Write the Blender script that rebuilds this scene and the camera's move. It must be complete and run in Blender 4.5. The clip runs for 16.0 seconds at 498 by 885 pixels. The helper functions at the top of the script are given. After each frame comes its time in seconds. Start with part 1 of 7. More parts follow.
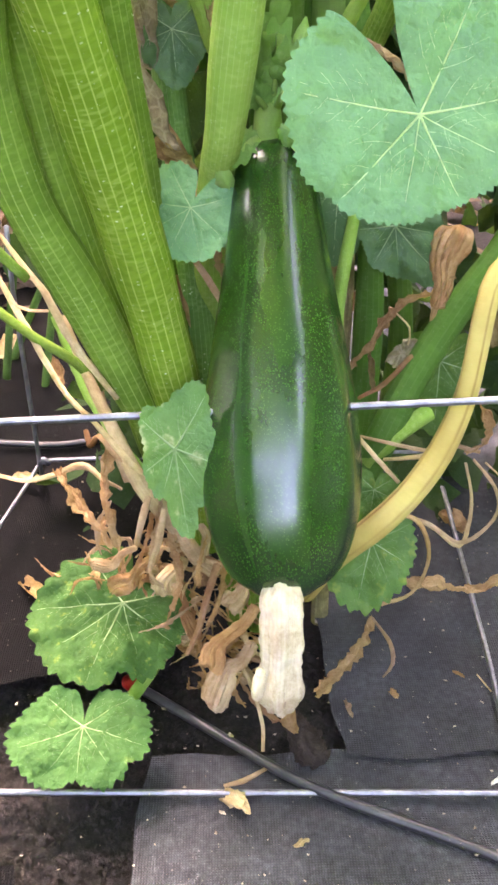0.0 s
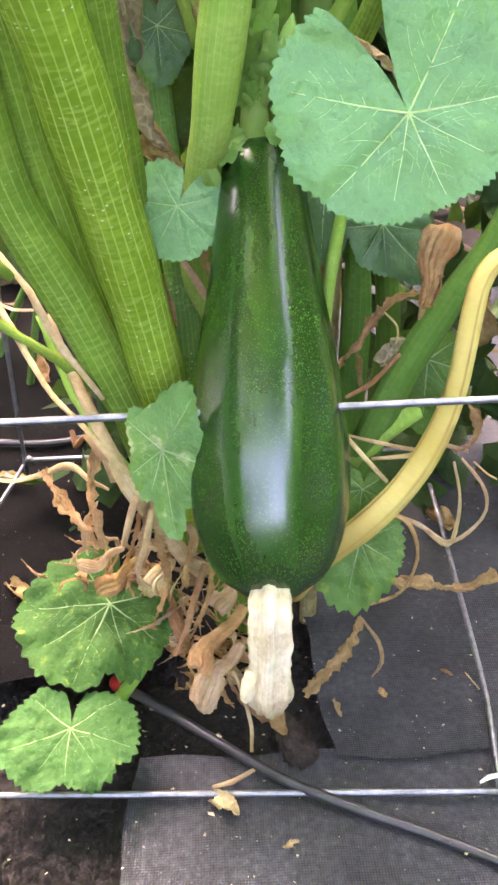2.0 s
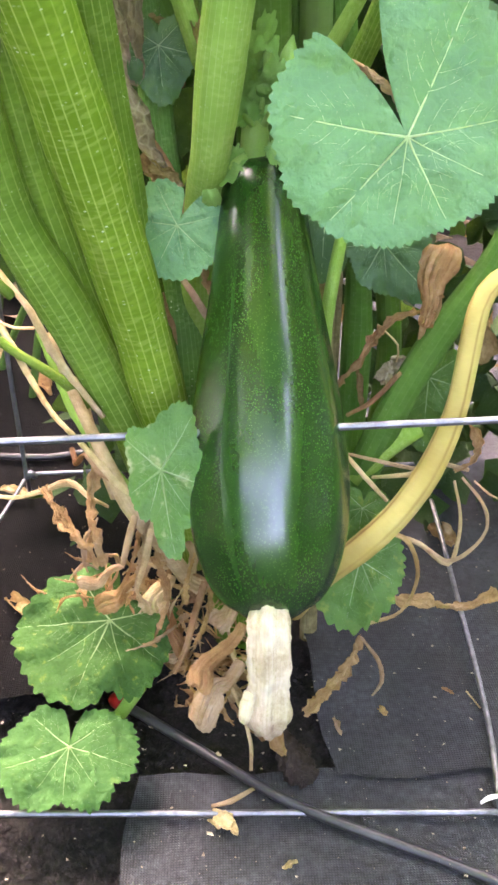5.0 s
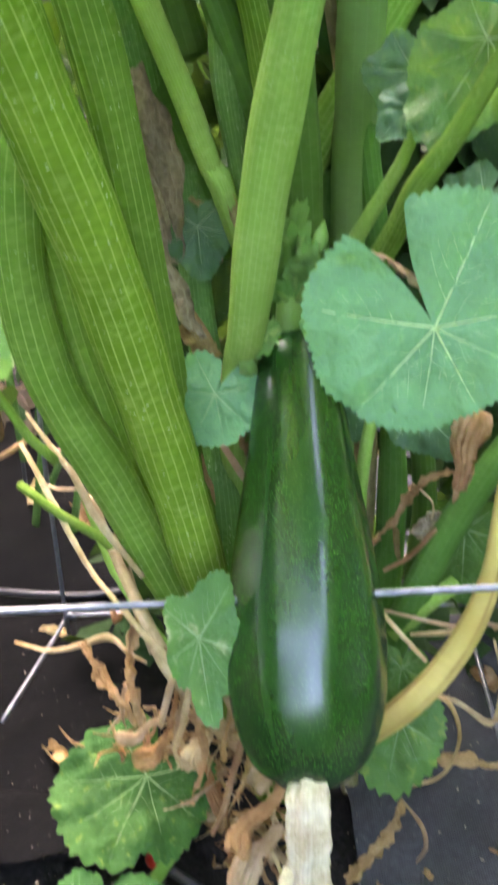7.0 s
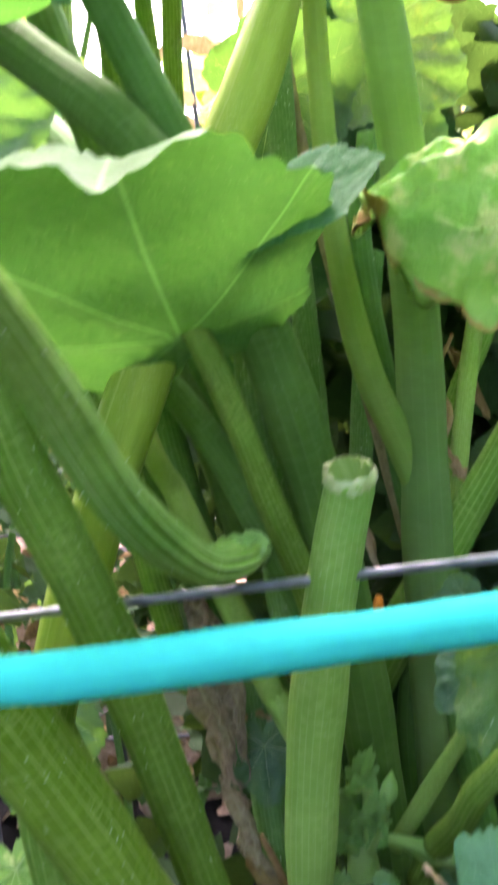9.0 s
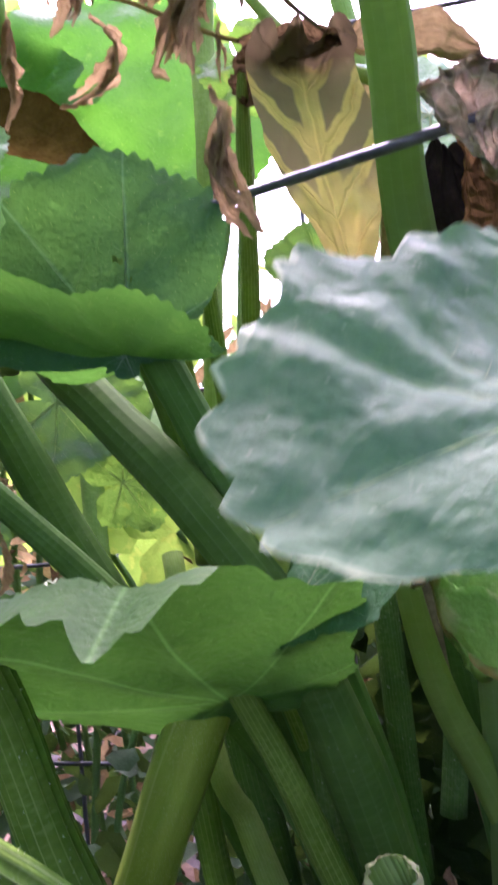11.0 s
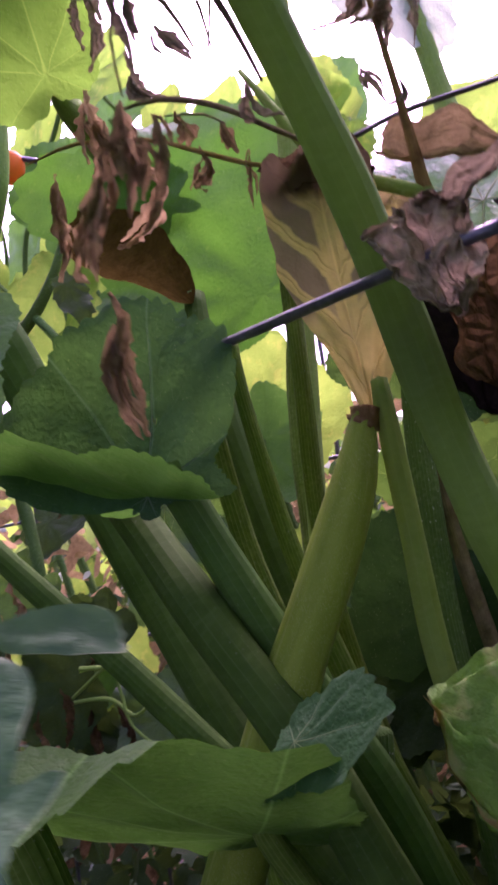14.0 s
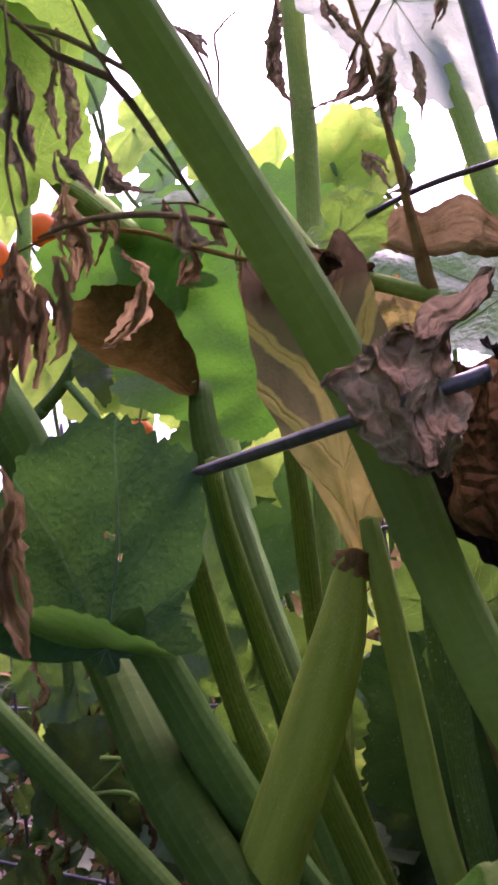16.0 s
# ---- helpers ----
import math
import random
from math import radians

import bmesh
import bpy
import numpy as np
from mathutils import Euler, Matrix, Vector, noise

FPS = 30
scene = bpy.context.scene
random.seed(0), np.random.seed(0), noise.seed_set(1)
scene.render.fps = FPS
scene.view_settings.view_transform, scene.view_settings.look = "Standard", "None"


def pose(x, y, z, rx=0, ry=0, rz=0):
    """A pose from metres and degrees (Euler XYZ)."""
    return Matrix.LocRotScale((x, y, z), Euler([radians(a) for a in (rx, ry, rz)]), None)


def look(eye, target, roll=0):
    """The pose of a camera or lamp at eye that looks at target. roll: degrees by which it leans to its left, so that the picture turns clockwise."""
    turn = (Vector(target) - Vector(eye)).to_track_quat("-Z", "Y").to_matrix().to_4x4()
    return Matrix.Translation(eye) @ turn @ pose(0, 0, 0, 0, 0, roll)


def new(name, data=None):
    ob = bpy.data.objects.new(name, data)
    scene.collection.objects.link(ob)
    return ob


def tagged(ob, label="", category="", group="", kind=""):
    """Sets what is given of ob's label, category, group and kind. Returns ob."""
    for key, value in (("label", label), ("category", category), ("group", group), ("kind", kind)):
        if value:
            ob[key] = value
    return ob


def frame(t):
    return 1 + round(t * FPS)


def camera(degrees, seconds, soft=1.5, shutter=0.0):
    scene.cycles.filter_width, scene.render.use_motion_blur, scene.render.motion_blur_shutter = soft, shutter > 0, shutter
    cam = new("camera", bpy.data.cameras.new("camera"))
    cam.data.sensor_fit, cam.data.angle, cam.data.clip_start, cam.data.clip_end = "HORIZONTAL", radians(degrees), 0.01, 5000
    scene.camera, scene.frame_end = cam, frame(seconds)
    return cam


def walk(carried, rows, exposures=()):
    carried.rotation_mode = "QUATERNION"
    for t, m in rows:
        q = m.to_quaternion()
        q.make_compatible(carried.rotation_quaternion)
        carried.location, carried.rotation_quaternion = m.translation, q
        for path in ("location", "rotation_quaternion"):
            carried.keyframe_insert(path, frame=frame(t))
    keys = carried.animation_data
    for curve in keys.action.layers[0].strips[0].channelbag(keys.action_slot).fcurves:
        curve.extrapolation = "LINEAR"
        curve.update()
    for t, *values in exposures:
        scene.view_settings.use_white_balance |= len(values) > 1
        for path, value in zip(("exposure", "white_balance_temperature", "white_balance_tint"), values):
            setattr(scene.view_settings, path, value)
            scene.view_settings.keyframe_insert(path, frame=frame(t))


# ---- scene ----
cam = camera(30.4, 16.0, soft=2.8, shutter=0.5)
PATH = [
    (0, (-0.015, -0.01, 0.669), (0.02, 1.698, -0.371), -1.2),
    (0.5, (-0.02, -0.009, 0.673), (0.017, 1.706, -0.356), -1.2),
    (1, (-0.017, -0.009, 0.673), (0.034, 1.702, -0.361), -1.1),
    (1.5, (-0.019, -0.005, 0.669), (0.044, 1.699, -0.377), -0.8),
    (2, (-0.016, -0.004, 0.67), (0.049, 1.697, -0.38), -0.9),
    (2.5, (-0.017, -0.006, 0.672), (0.055, 1.698, -0.373), -0.6),
    (3, (-0.015, -0.004, 0.67), (0.048, 1.7, -0.374), -1.0),
    (3.5, (-0.012, 0.002, 0.67), (0.053, 1.702, -0.382), -0.8),
    (6, (-0.013, 0.0, 0.688), (0.023, 1.746, -0.286), -1.3),
    (6.5, (-0.01, 0.003, 0.697), (0.0, 1.779, -0.223), -1.8),
    (7, (-0.01, 0.008, 0.717), (-0.029, 1.83, -0.105), -2.4),
    (7.5, (0.007, 0.018, 0.771), (-0.052, 1.916, 0.142), -3.8),
    (8, (-0.008, 0.036, 0.821), (-0.105, 1.969, 0.318), -2.6),
    (8.5, (0.016, 0.073, 0.843), (-0.19, 2.025, 0.461), -3.9),
    (9, (0.07, 0.106, 0.875), (-0.27, 2.062, 0.632), -6.4),
    (9.5, (0.109, 0.133, 0.919), (-0.316, 2.086, 0.858), -6.6),
    (10, (0.108, 0.135, 0.938), (-0.372, 2.076, 0.942), -6.5),
    (12.5, (0.2, 0.128, 1.035), (-0.725, 1.873, 1.349), -5.7),
    (13, (0.208, 0.139, 1.044), (-0.77, 1.853, 1.366), -6.7),
    (13.5, (0.23, 0.145, 1.022), (-0.77, 1.856, 1.295), -7.7),
    (14, (0.261, 0.179, 1.019), (-0.852, 1.823, 1.262), -8.3),
    (14.5, (0.287, 0.227, 1.011), (-0.924, 1.813, 1.156), -10.5),
    (15, (0.285, 0.238, 1.032), (-0.923, 1.817, 1.249), -9.2),
    (15.5, (0.281, 0.249, 1.06), (-0.981, 1.772, 1.362), -7.6),
    (16, (0.276, 0.261, 1.077), (-0.953, 1.805, 1.402), -7.5),
]
EXPOSURES = [(0.0, 5.42, 7200, 42), (6.5, 5.3, 6950, 38), (7.0, 5.08, 6650, 32), (7.6, 4.93, 6550, 33), (8.5, 4.80, 6400, 37), (9.5, 4.05, 5800, 44), (10.2, 3.98, 5500, 52), (12.3, 1.98, 5850, 84), (13.5, 2.07, 5850, 89), (14.1, 2.14, 5800, 93), (14.6, 2.62, 5650, 96), (15.5, 2.5, 5650, 92), (16.0, 2.12, 5950, 86)]
walk(cam, [(t, look(eye, target, roll)) for t, eye, target, roll in PATH], EXPOSURES)
SKY, SUN = 0.15, 1.1

# ---- world and light: bright overcast sky ----
world = bpy.data.worlds.new("sky")
scene.world = world
world.use_nodes = True
wn = world.node_tree.nodes
sky = wn.new("ShaderNodeTexSky")
sky.sky_type = 'NISHITA'
sky.sun_disc = False
sky.sun_elevation = radians(54)
sky.sun_rotation = radians(-20)
sky.air_density, sky.dust_density, sky.ozone_density = 1.0, 6.0, 0.0
wn["Background"].inputs["Strength"].default_value = SKY
world.node_tree.links.new(sky.outputs[0], wn["Background"].inputs["Color"])
sun_data = bpy.data.lights.new("sun", 'SUN')
sun_data.energy, sun_data.angle, sun_data.color = SUN, radians(35), (1.0, 0.96, 0.90)
sun = new("sun", sun_data)
sun.matrix_basis = look((-0.75, 2.06, 3.02), (0, 0, 0))


# ---- materials ----
class Tree:
    """A material's node tree with short calls."""

    def __init__(self, name):
        self.mat = bpy.data.materials.new(name)
        self.mat.use_nodes = True
        self.nt = self.mat.node_tree
        self.nt.nodes.clear()
        self.out = self.nt.nodes.new("ShaderNodeOutputMaterial")

    def node(self, kind, props=None, **ins):
        n = self.nt.nodes.new("ShaderNode" + kind)
        for k, v in (props or {}).items():
            if k == "feature":
                n.feature = v
            elif k == "bands_direction":
                n.bands_direction = v
            elif k == "blend_type":
                n.blend_type = v
            elif k == "operation":
                n.operation = v
        for k, v in ins.items():
            self.put(n.inputs[k.replace("_", " ")], v)
        return n

    def put(self, socket, v):
        if isinstance(v, bpy.types.NodeSocket):
            self.nt.links.new(v, socket)
        else:
            socket.default_value = (*v, 1.0) if isinstance(v, tuple) and len(v) == 3 and socket.type == 'RGBA' else v

    def coords(self, which="Object"):
        return self.node("TexCoord").outputs[which]

    def scaled(self, vec, s):
        n = self.node("Mapping")
        self.put(n.inputs["Vector"], vec)
        n.inputs["Scale"].default_value = s
        return n.outputs[0]

    def noise(self, vec, scale, detail=4.0, rough=0.6):
        return self.node("TexNoise", Vector=vec, Scale=scale, Detail=detail, Roughness=rough).outputs["Fac"]

    def voronoi(self, vec, scale, feature='F1'):
        return self.node("TexVoronoi", {"feature": feature}, Vector=vec, Scale=scale).outputs["Distance"]

    def ramp(self, fac, *stops):
        n = self.node("ValToRGB")
        self.put(n.inputs["Fac"], fac)
        els = n.color_ramp.elements
        while len(els) < len(stops):
            els.new(0.5)
        for e, (p, c) in zip(els, stops):
            e.position, e.color = p, (*c, 1.0) if isinstance(c, tuple) else (c, c, c, 1.0)
        return n.outputs["Color"]

    def mix(self, fac, a, b, how='MIX'):
        n = self.node("MixRGB", {"blend_type": how})
        self.put(n.inputs[0], fac), self.put(n.inputs[1], a), self.put(n.inputs[2], b)
        return n.outputs[0]

    def math(self, op, a, b=0.0):
        n = self.node("Math", {"operation": op})
        self.put(n.inputs[0], a), self.put(n.inputs[1], b)
        return n.outputs[0]

    def bump(self, height, strength, distance):
        n = self.node("Bump", Strength=strength, Distance=distance)
        self.put(n.inputs["Height"], height)
        return n.outputs[0]

    def random(self):
        return self.node("ObjectInfo").outputs["Random"]

    def varied(self, col, hue=0.03, val=0.35):
        """The colour, shifted a little from piece to piece."""
        n = self.node("HueSaturation")
        r = self.random()
        self.put(n.inputs["Hue"], self.math('ADD', self.math('MULTIPLY', r, hue), 0.5 - hue / 2))
        self.put(n.inputs["Value"], self.math('ADD', self.math('MULTIPLY', r, val), 1.0 - val / 2))
        self.put(n.inputs["Color"], col)
        return n.outputs[0]

    def finish(self, colour, rough=0.6, normal=None, metal=0.0, spec=0.5, coat=0.0, trans=0.0, trans_col=None):
        b = self.node("BsdfPrincipled")
        for k, v in (("Base Color", colour), ("Roughness", rough), ("Metallic", metal), ("Specular IOR Level", spec), ("Coat Weight", coat)):
            self.put(b.inputs[k], v)
        b.inputs["Coat Roughness"].default_value = 0.12
        if normal is not None:
            self.put(b.inputs["Normal"], normal)
        shader = b.outputs[0]
        if trans:
            t = self.node("BsdfTranslucent")
            self.put(t.inputs["Color"], trans_col if trans_col is not None else colour)
            if normal is not None:
                self.put(t.inputs["Normal"], normal)
            m = self.node("MixShader")
            self.put(m.inputs[0], trans), self.put(m.inputs[1], shader), self.put(m.inputs[2], t.outputs[0])
            shader = m.outputs[0]
        self.nt.links.new(shader, self.out.inputs["Surface"])
        return self.mat


def leaf_mat(name, dark, light, blotch, glow, trans=0.4, rough=0.5, blotches=0.62, spec=0.35, rim=None, rim_at=0.95, size=75, net_on=0.22, even=0.75, ribs=None, relief=0.42):
    """A leaf blade: mottled, puckered between the small veins, letting light through."""
    t = Tree(name)
    p = t.coords()
    col = t.ramp(t.noise(p, 32, 5), (0.3, dark), (0.72, light))
    col = t.mix(t.ramp(t.noise(p, size, 3), (blotches, 0.0), (blotches + 0.12, 0.8)), col, blotch)
    col = t.mix(t.ramp(t.voronoi(p, 330), (0.06, 0.55), (0.12, 0.0)), col, (0.42, 0.5, 0.3))
    net = t.voronoi(p, 140, 'DISTANCE_TO_EDGE')
    col = t.mix(t.ramp(net, (0.0, net_on), (0.07, 0.0)), col, light)
    if rim:
        out = t.math('ADD', t.node("SeparateXYZ", Vector=t.coords("UV")).outputs[0], t.math('MULTIPLY', t.math('SUBTRACT', t.noise(p, 60, 3), 0.5), 0.25))
        col = t.mix(t.ramp(out, (rim_at - 0.05, 0.0), (rim_at, 0.85)), col, rim)
    col = t.varied(col, 0.02, 0.25)
    through_col = t.mix(even, col, glow)
    if ribs:
        # pale main veins from the leaf's base, with side veins off each
        sep = t.node("SeparateXYZ", Vector=t.coords("UV"))
        near = 9.0
        for a in (0, 36, -36, 72, -72, 128, -128):
            near = t.math('MINIMUM', t.math('ABSOLUTE', t.math('SUBTRACT', sep.outputs[1], radians(a))), near)
        main = t.ramp(t.math('MULTIPLY', near, sep.outputs[0]), (0.002, 1.0), (0.009, 0.0))
        wave = t.math('ABSOLUTE', t.math('SINE', t.math('MULTIPLY', t.math('SUBTRACT', t.math('MULTIPLY', sep.outputs[0], 4.6), t.math('MULTIPLY', near, 3.4)), math.pi)))
        lines = t.math('MAXIMUM', main, t.math('MULTIPLY', t.ramp(wave, (0.03, 0.07), (0.12, 0.0)), t.ramp(sep.outputs[0], (0.12, 0.0), (0.3, 1.0))))
        lines = t.math('MULTIPLY', lines, 0.7)
        col = t.mix(lines, col, ribs)
        through_col = t.mix(lines, through_col, ribs)
    h = t.math('ADD', t.math('MULTIPLY', t.ramp(net, (0.0, 0.0), (0.35, 1.0)), 0.35), t.math('ADD', t.noise(p, 300, 3), t.math('MULTIPLY', t.noise(p, 90, 2), 1.2)))
    return t.finish(col, rough, t.bump(h, relief, 0.0018), spec=spec, trans=trans, trans_col=through_col)


def stem_mat(name, dark, light, line, rough=0.68, specks=0.3, lines=25.0, trans=0.10, clear=0.55, cell=0.5):
    """A ribbed stalk: a pale line on each rib, darker cells between them, small pale specks."""
    t = Tree(name)
    uv = t.coords("UV")
    p = t.coords()
    sep = t.node("SeparateXYZ", Vector=uv)
    wob = t.math('MULTIPLY', t.math('SUBTRACT', t.noise(t.scaled(uv, (5.0, 9.0, 1.0)), 1.0, 3), 0.5), 0.022)
    u = t.math('MULTIPLY', t.math('ADD', sep.outputs[0], wob), lines * math.pi)
    rib = t.math('ABSOLUTE', t.math('SINE', u))
    col = t.ramp(t.noise(p, 20, 4), (0.3, dark), (0.7, light))
    cells = t.noise(t.scaled(uv, (lines * 0.7, 240.0, 1.0)), 1.0, 2, 0.4)
    col = t.mix(t.ramp(cells, (0.40, 0.0), (0.58, cell)), col, dark)
    rungs = t.noise(t.scaled(uv, (lines * 0.55, 330.0, 1.0)), 1.0, 2, 0.4)
    patches = t.ramp(t.noise(p, 28, 2), (0.4, 0.15), (0.62, 1.0))
    col = t.mix(t.math('MULTIPLY', t.ramp(rungs, (0.5, 0.0), (0.62, 0.5 * cell)), patches), col, line)
    strong = t.ramp(t.noise(t.scaled(uv, (5.0, 14.0, 1.0)), 1.0, 3), (0.35, 0.3 * clear), (0.62, 0.95 * clear))
    col = t.mix(t.math('MULTIPLY', t.ramp(rib, (0.0, 1.0), (0.34, 0.0)), strong), col, line)
    spots = t.ramp(t.voronoi(t.scaled(uv, (12.0, 150.0, 1.0)), 1.5), (0.08, specks), (0.17, 0.0))
    spots = t.math('MULTIPLY', spots, t.ramp(t.noise(p, 45, 2), (0.42, 0.1), (0.6, 1.0)))
    col = t.mix(spots, col, (0.62, 0.68, 0.48))
    col = t.varied(col, 0.02, 0.2)
    h = t.math('ADD', t.math('MULTIPLY', rib, -0.35), t.math('MULTIPLY', cells, 0.7))
    return t.finish(col, rough, t.bump(h, 0.34, 0.0015), spec=0.04, trans=trans, trans_col=light)


def dry_mat(name, dark, light, pale, trans=0.2, rough=0.8, net=0.0, fibres=1.0):
    """A dried leaf or tendril: streaked browns."""
    t = Tree(name)
    p = t.coords()
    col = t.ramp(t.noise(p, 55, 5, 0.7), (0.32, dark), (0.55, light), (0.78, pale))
    col = t.mix(t.ramp(t.noise(p, 110, 3, 0.0015), (0.5, 0.0), (0.75, 0.5)), col, dark)
    fibre = t.noise(t.scaled(t.coords("UV"), (30.0, 3.4, 1.0)), 1.0, 4, 0.7)
    col = t.mix(t.ramp(fibre, (0.34, 0.4 * fibres), (0.5, 0.0)), col, dark)
    col = t.mix(t.ramp(fibre, (0.55, 0.0), (0.72, 0.35 * fibres)), col, pale)
    h = t.math('ADD', t.noise(p, 240, 4), t.math('MULTIPLY', fibre, 1.6 * fibres))
    if net:
        cells = t.voronoi(p, 95, 'DISTANCE_TO_EDGE')
        col = t.mix(t.ramp(cells, (0.0, net), (0.12, 0.0)), col, pale)
        h = t.math('ADD', h, t.math('MULTIPLY', t.ramp(cells, (0.0, 1.0), (0.3, 0.0)), 1.5))
    col = t.varied(col, 0.03, 0.5)
    return t.finish(col, rough, t.bump(h, 0.7, 0.002), spec=0.0, trans=trans, trans_col=light)


def soil_mat(name, *shades):
    t = Tree(name)
    p = t.coords()
    col = t.ramp(t.noise(p, 90, 8, 0.75), (0.3, shades[0]), (0.6, shades[1]), (0.8, shades[2]))
    return t.finish(col, 0.95, t.bump(t.noise(p, 180, 8, 0.8), 0.9, 0.006), spec=0.15)


def fabric_mat(name, dusty, dust_col):
    """Woven black plastic ground cloth with dust on it."""
    t = Tree(name)
    p = t.coords()
    w1 = t.node("TexWave", {"bands_direction": 'X'}, Vector=p, Scale=135.0, Distortion=0.25).outputs["Fac"]
    w2 = t.node("TexWave", {"bands_direction": 'Y'}, Vector=p, Scale=135.0, Distortion=0.25).outputs["Fac"]
    weave = t.math('MULTIPLY', w1, w2)
    col = t.mix(weave, (0.003, 0.003, 0.003), tuple(v * (0.12 + dusty) for v in (0.030, 0.032, 0.034)))
    dust = t.math('MULTIPLY', t.ramp(t.noise(p, 9, 6, 0.7), (0.38, 0.25 * dusty), (0.75, dusty)), t.ramp(t.noise(p, 160, 3), (0.35, 0.3), (0.7, 1.0)))
    col = t.mix(dust, col, dust_col)
    col = t.mix(t.ramp(t.voronoi(p, 95), (0.05, 0.6), (0.09, 0.0)), col, (0.22, 0.2, 0.17))
    h = t.math('ADD', weave, t.math('MULTIPLY', t.noise(p, 45, 3), 1.5))
    return t.finish(col, 0.62, t.bump(h, 0.6, 0.0018), spec=0.02 + 0.35 * dusty)


def fruit_mat(name, dark, mid, stripe, speck, rough, spec, lines):
    t = Tree(name)
    uv, p = t.coords("UV"), t.coords()
    col = t.ramp(t.noise(t.scaled(uv, (5.0, 6.0, 1.0)), 1.4, 5, 0.6), (0.35, dark), (0.72, mid))
    long_lines = t.noise(t.scaled(uv, (lines, 0.9, 1.0)), 1.0, 3, 0.5)
    col = t.mix(t.ramp(long_lines, (0.60, 0.0), (0.72, 0.65)), col, stripe)
    fleck = t.math('MULTIPLY', t.ramp(t.voronoi(t.scaled(uv, (150.0, 420.0, 1.0)), 1.4), (0.14, 0.8), (0.34, 0.0)), t.ramp(t.noise(p, 30, 3), (0.38, 0.15), (0.65, 0.85)))
    col = t.mix(fleck, col, speck)
    col = t.mix(t.ramp(t.voronoi(p, 380), (0.03, 0.6), (0.085, 0.0)), col, (0.26, 0.40, 0.14))
    h = t.math('ADD', long_lines, t.math('MULTIPLY', t.noise(p, 130, 3), 0.25))
    r = t.ramp(t.noise(t.scaled(uv, (16.0, 3.0, 1.0)), 1.0, 4), (0.3, rough * 0.8), (0.7, rough * 1.3))
    return t.finish(col, r, t.bump(h, 0.13, 0.003), spec=spec)


def plain_mat(name, a, b, rough, metal=0.0, scale=60.0, bump=0.2, spec=0.5, coat=0.0, trans=0.0):
    t = Tree(name)
    p = t.coords()
    col = t.ramp(t.noise(p, scale, 5), (0.35, a), (0.68, b))
    return t.finish(col, rough, t.bump(t.noise(p, scale * 6, 3), bump, 0.001), metal=metal, spec=spec, coat=coat, trans=trans)


M_LEAF = leaf_mat("leaf_green", (0.035, 0.115, 0.028), (0.095, 0.225, 0.05), (0.30, 0.36, 0.06), (0.20, 0.42, 0.03), trans=0.36, spec=0.28, relief=0.65, net_on=0.35, blotches=0.58)
M_LEAF_SPECKLED = leaf_mat("leaf_speckled", (0.016, 0.075, 0.017), (0.05, 0.15, 0.035), (0.22, 0.30, 0.045), (0.14, 0.34, 0.03), trans=0.22, spec=0.1, rough=0.7, relief=0.8, net_on=0.2, blotches=0.6, size=110)
M_LEAF_LOW = leaf_mat("leaf_low", (0.026, 0.085, 0.022), (0.055, 0.14, 0.038), (0.12, 0.20, 0.05), (0.14, 0.34, 0.03), trans=0.22, spec=0.1, rough=0.7, relief=0.8, net_on=0.2, blotches=0.62, size=55)
M_LEAF_BLUE = leaf_mat("leaf_bluegreen", (0.075, 0.20, 0.08), (0.14, 0.31, 0.13), (0.20, 0.36, 0.15), (0.16, 0.40, 0.05), trans=0.3, rough=0.45, relief=0.75, net_on=0.4)
M_LEAF_DARK = leaf_mat("leaf_dark", (0.03, 0.09, 0.04), (0.07, 0.16, 0.07), (0.09, 0.2, 0.07), (0.16, 0.36, 0.02), trans=0.3)
M_LEAF_LIGHT = leaf_mat("leaf_light", (0.05, 0.155, 0.025), (0.11, 0.25, 0.05), (0.22, 0.34, 0.09), (0.12, 0.36, 0.04), trans=0.28)
# sunlit copy of the leaf: backlit yellow-green put into base and transmitted colour
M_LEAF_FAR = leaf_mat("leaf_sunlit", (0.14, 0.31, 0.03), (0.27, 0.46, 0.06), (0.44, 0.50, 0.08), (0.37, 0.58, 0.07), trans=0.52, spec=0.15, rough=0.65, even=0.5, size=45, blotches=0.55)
# sky glare and sheen painted as a pale leaf colour
M_LEAF_SKYLIT = leaf_mat("leaf_skylit", (0.3, 0.4, 0.3), (0.42, 0.5, 0.4), (0.4, 0.45, 0.3), (0.5, 0.6, 0.4), trans=0.45)
# backlit copy: transmitted colour raised to stand for light from behind
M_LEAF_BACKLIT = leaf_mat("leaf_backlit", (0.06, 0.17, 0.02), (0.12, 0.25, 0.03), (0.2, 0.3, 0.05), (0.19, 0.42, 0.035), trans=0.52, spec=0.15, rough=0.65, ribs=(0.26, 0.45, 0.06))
M_LEAF_UNDER = leaf_mat("leaf_underside", (0.05, 0.15, 0.03), (0.09, 0.22, 0.05), (0.13, 0.27, 0.06), (0.10, 0.32, 0.025), trans=0.24, rough=0.6, spec=0.2, ribs=(0.17, 0.38, 0.09), relief=0.6)
M_LEAF_LOBE = leaf_mat("leaf_lobe", (0.024, 0.10, 0.032), (0.06, 0.17, 0.06), (0.12, 0.26, 0.11), (0.10, 0.32, 0.04), trans=0.25, rough=0.65, spec=0.1, relief=0.7)
# dim copy of the leaf: the plant's inner shade is put into its colour
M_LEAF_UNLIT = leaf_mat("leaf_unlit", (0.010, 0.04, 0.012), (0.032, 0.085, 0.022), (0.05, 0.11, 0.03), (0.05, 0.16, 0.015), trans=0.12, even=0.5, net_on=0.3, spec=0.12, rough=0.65)
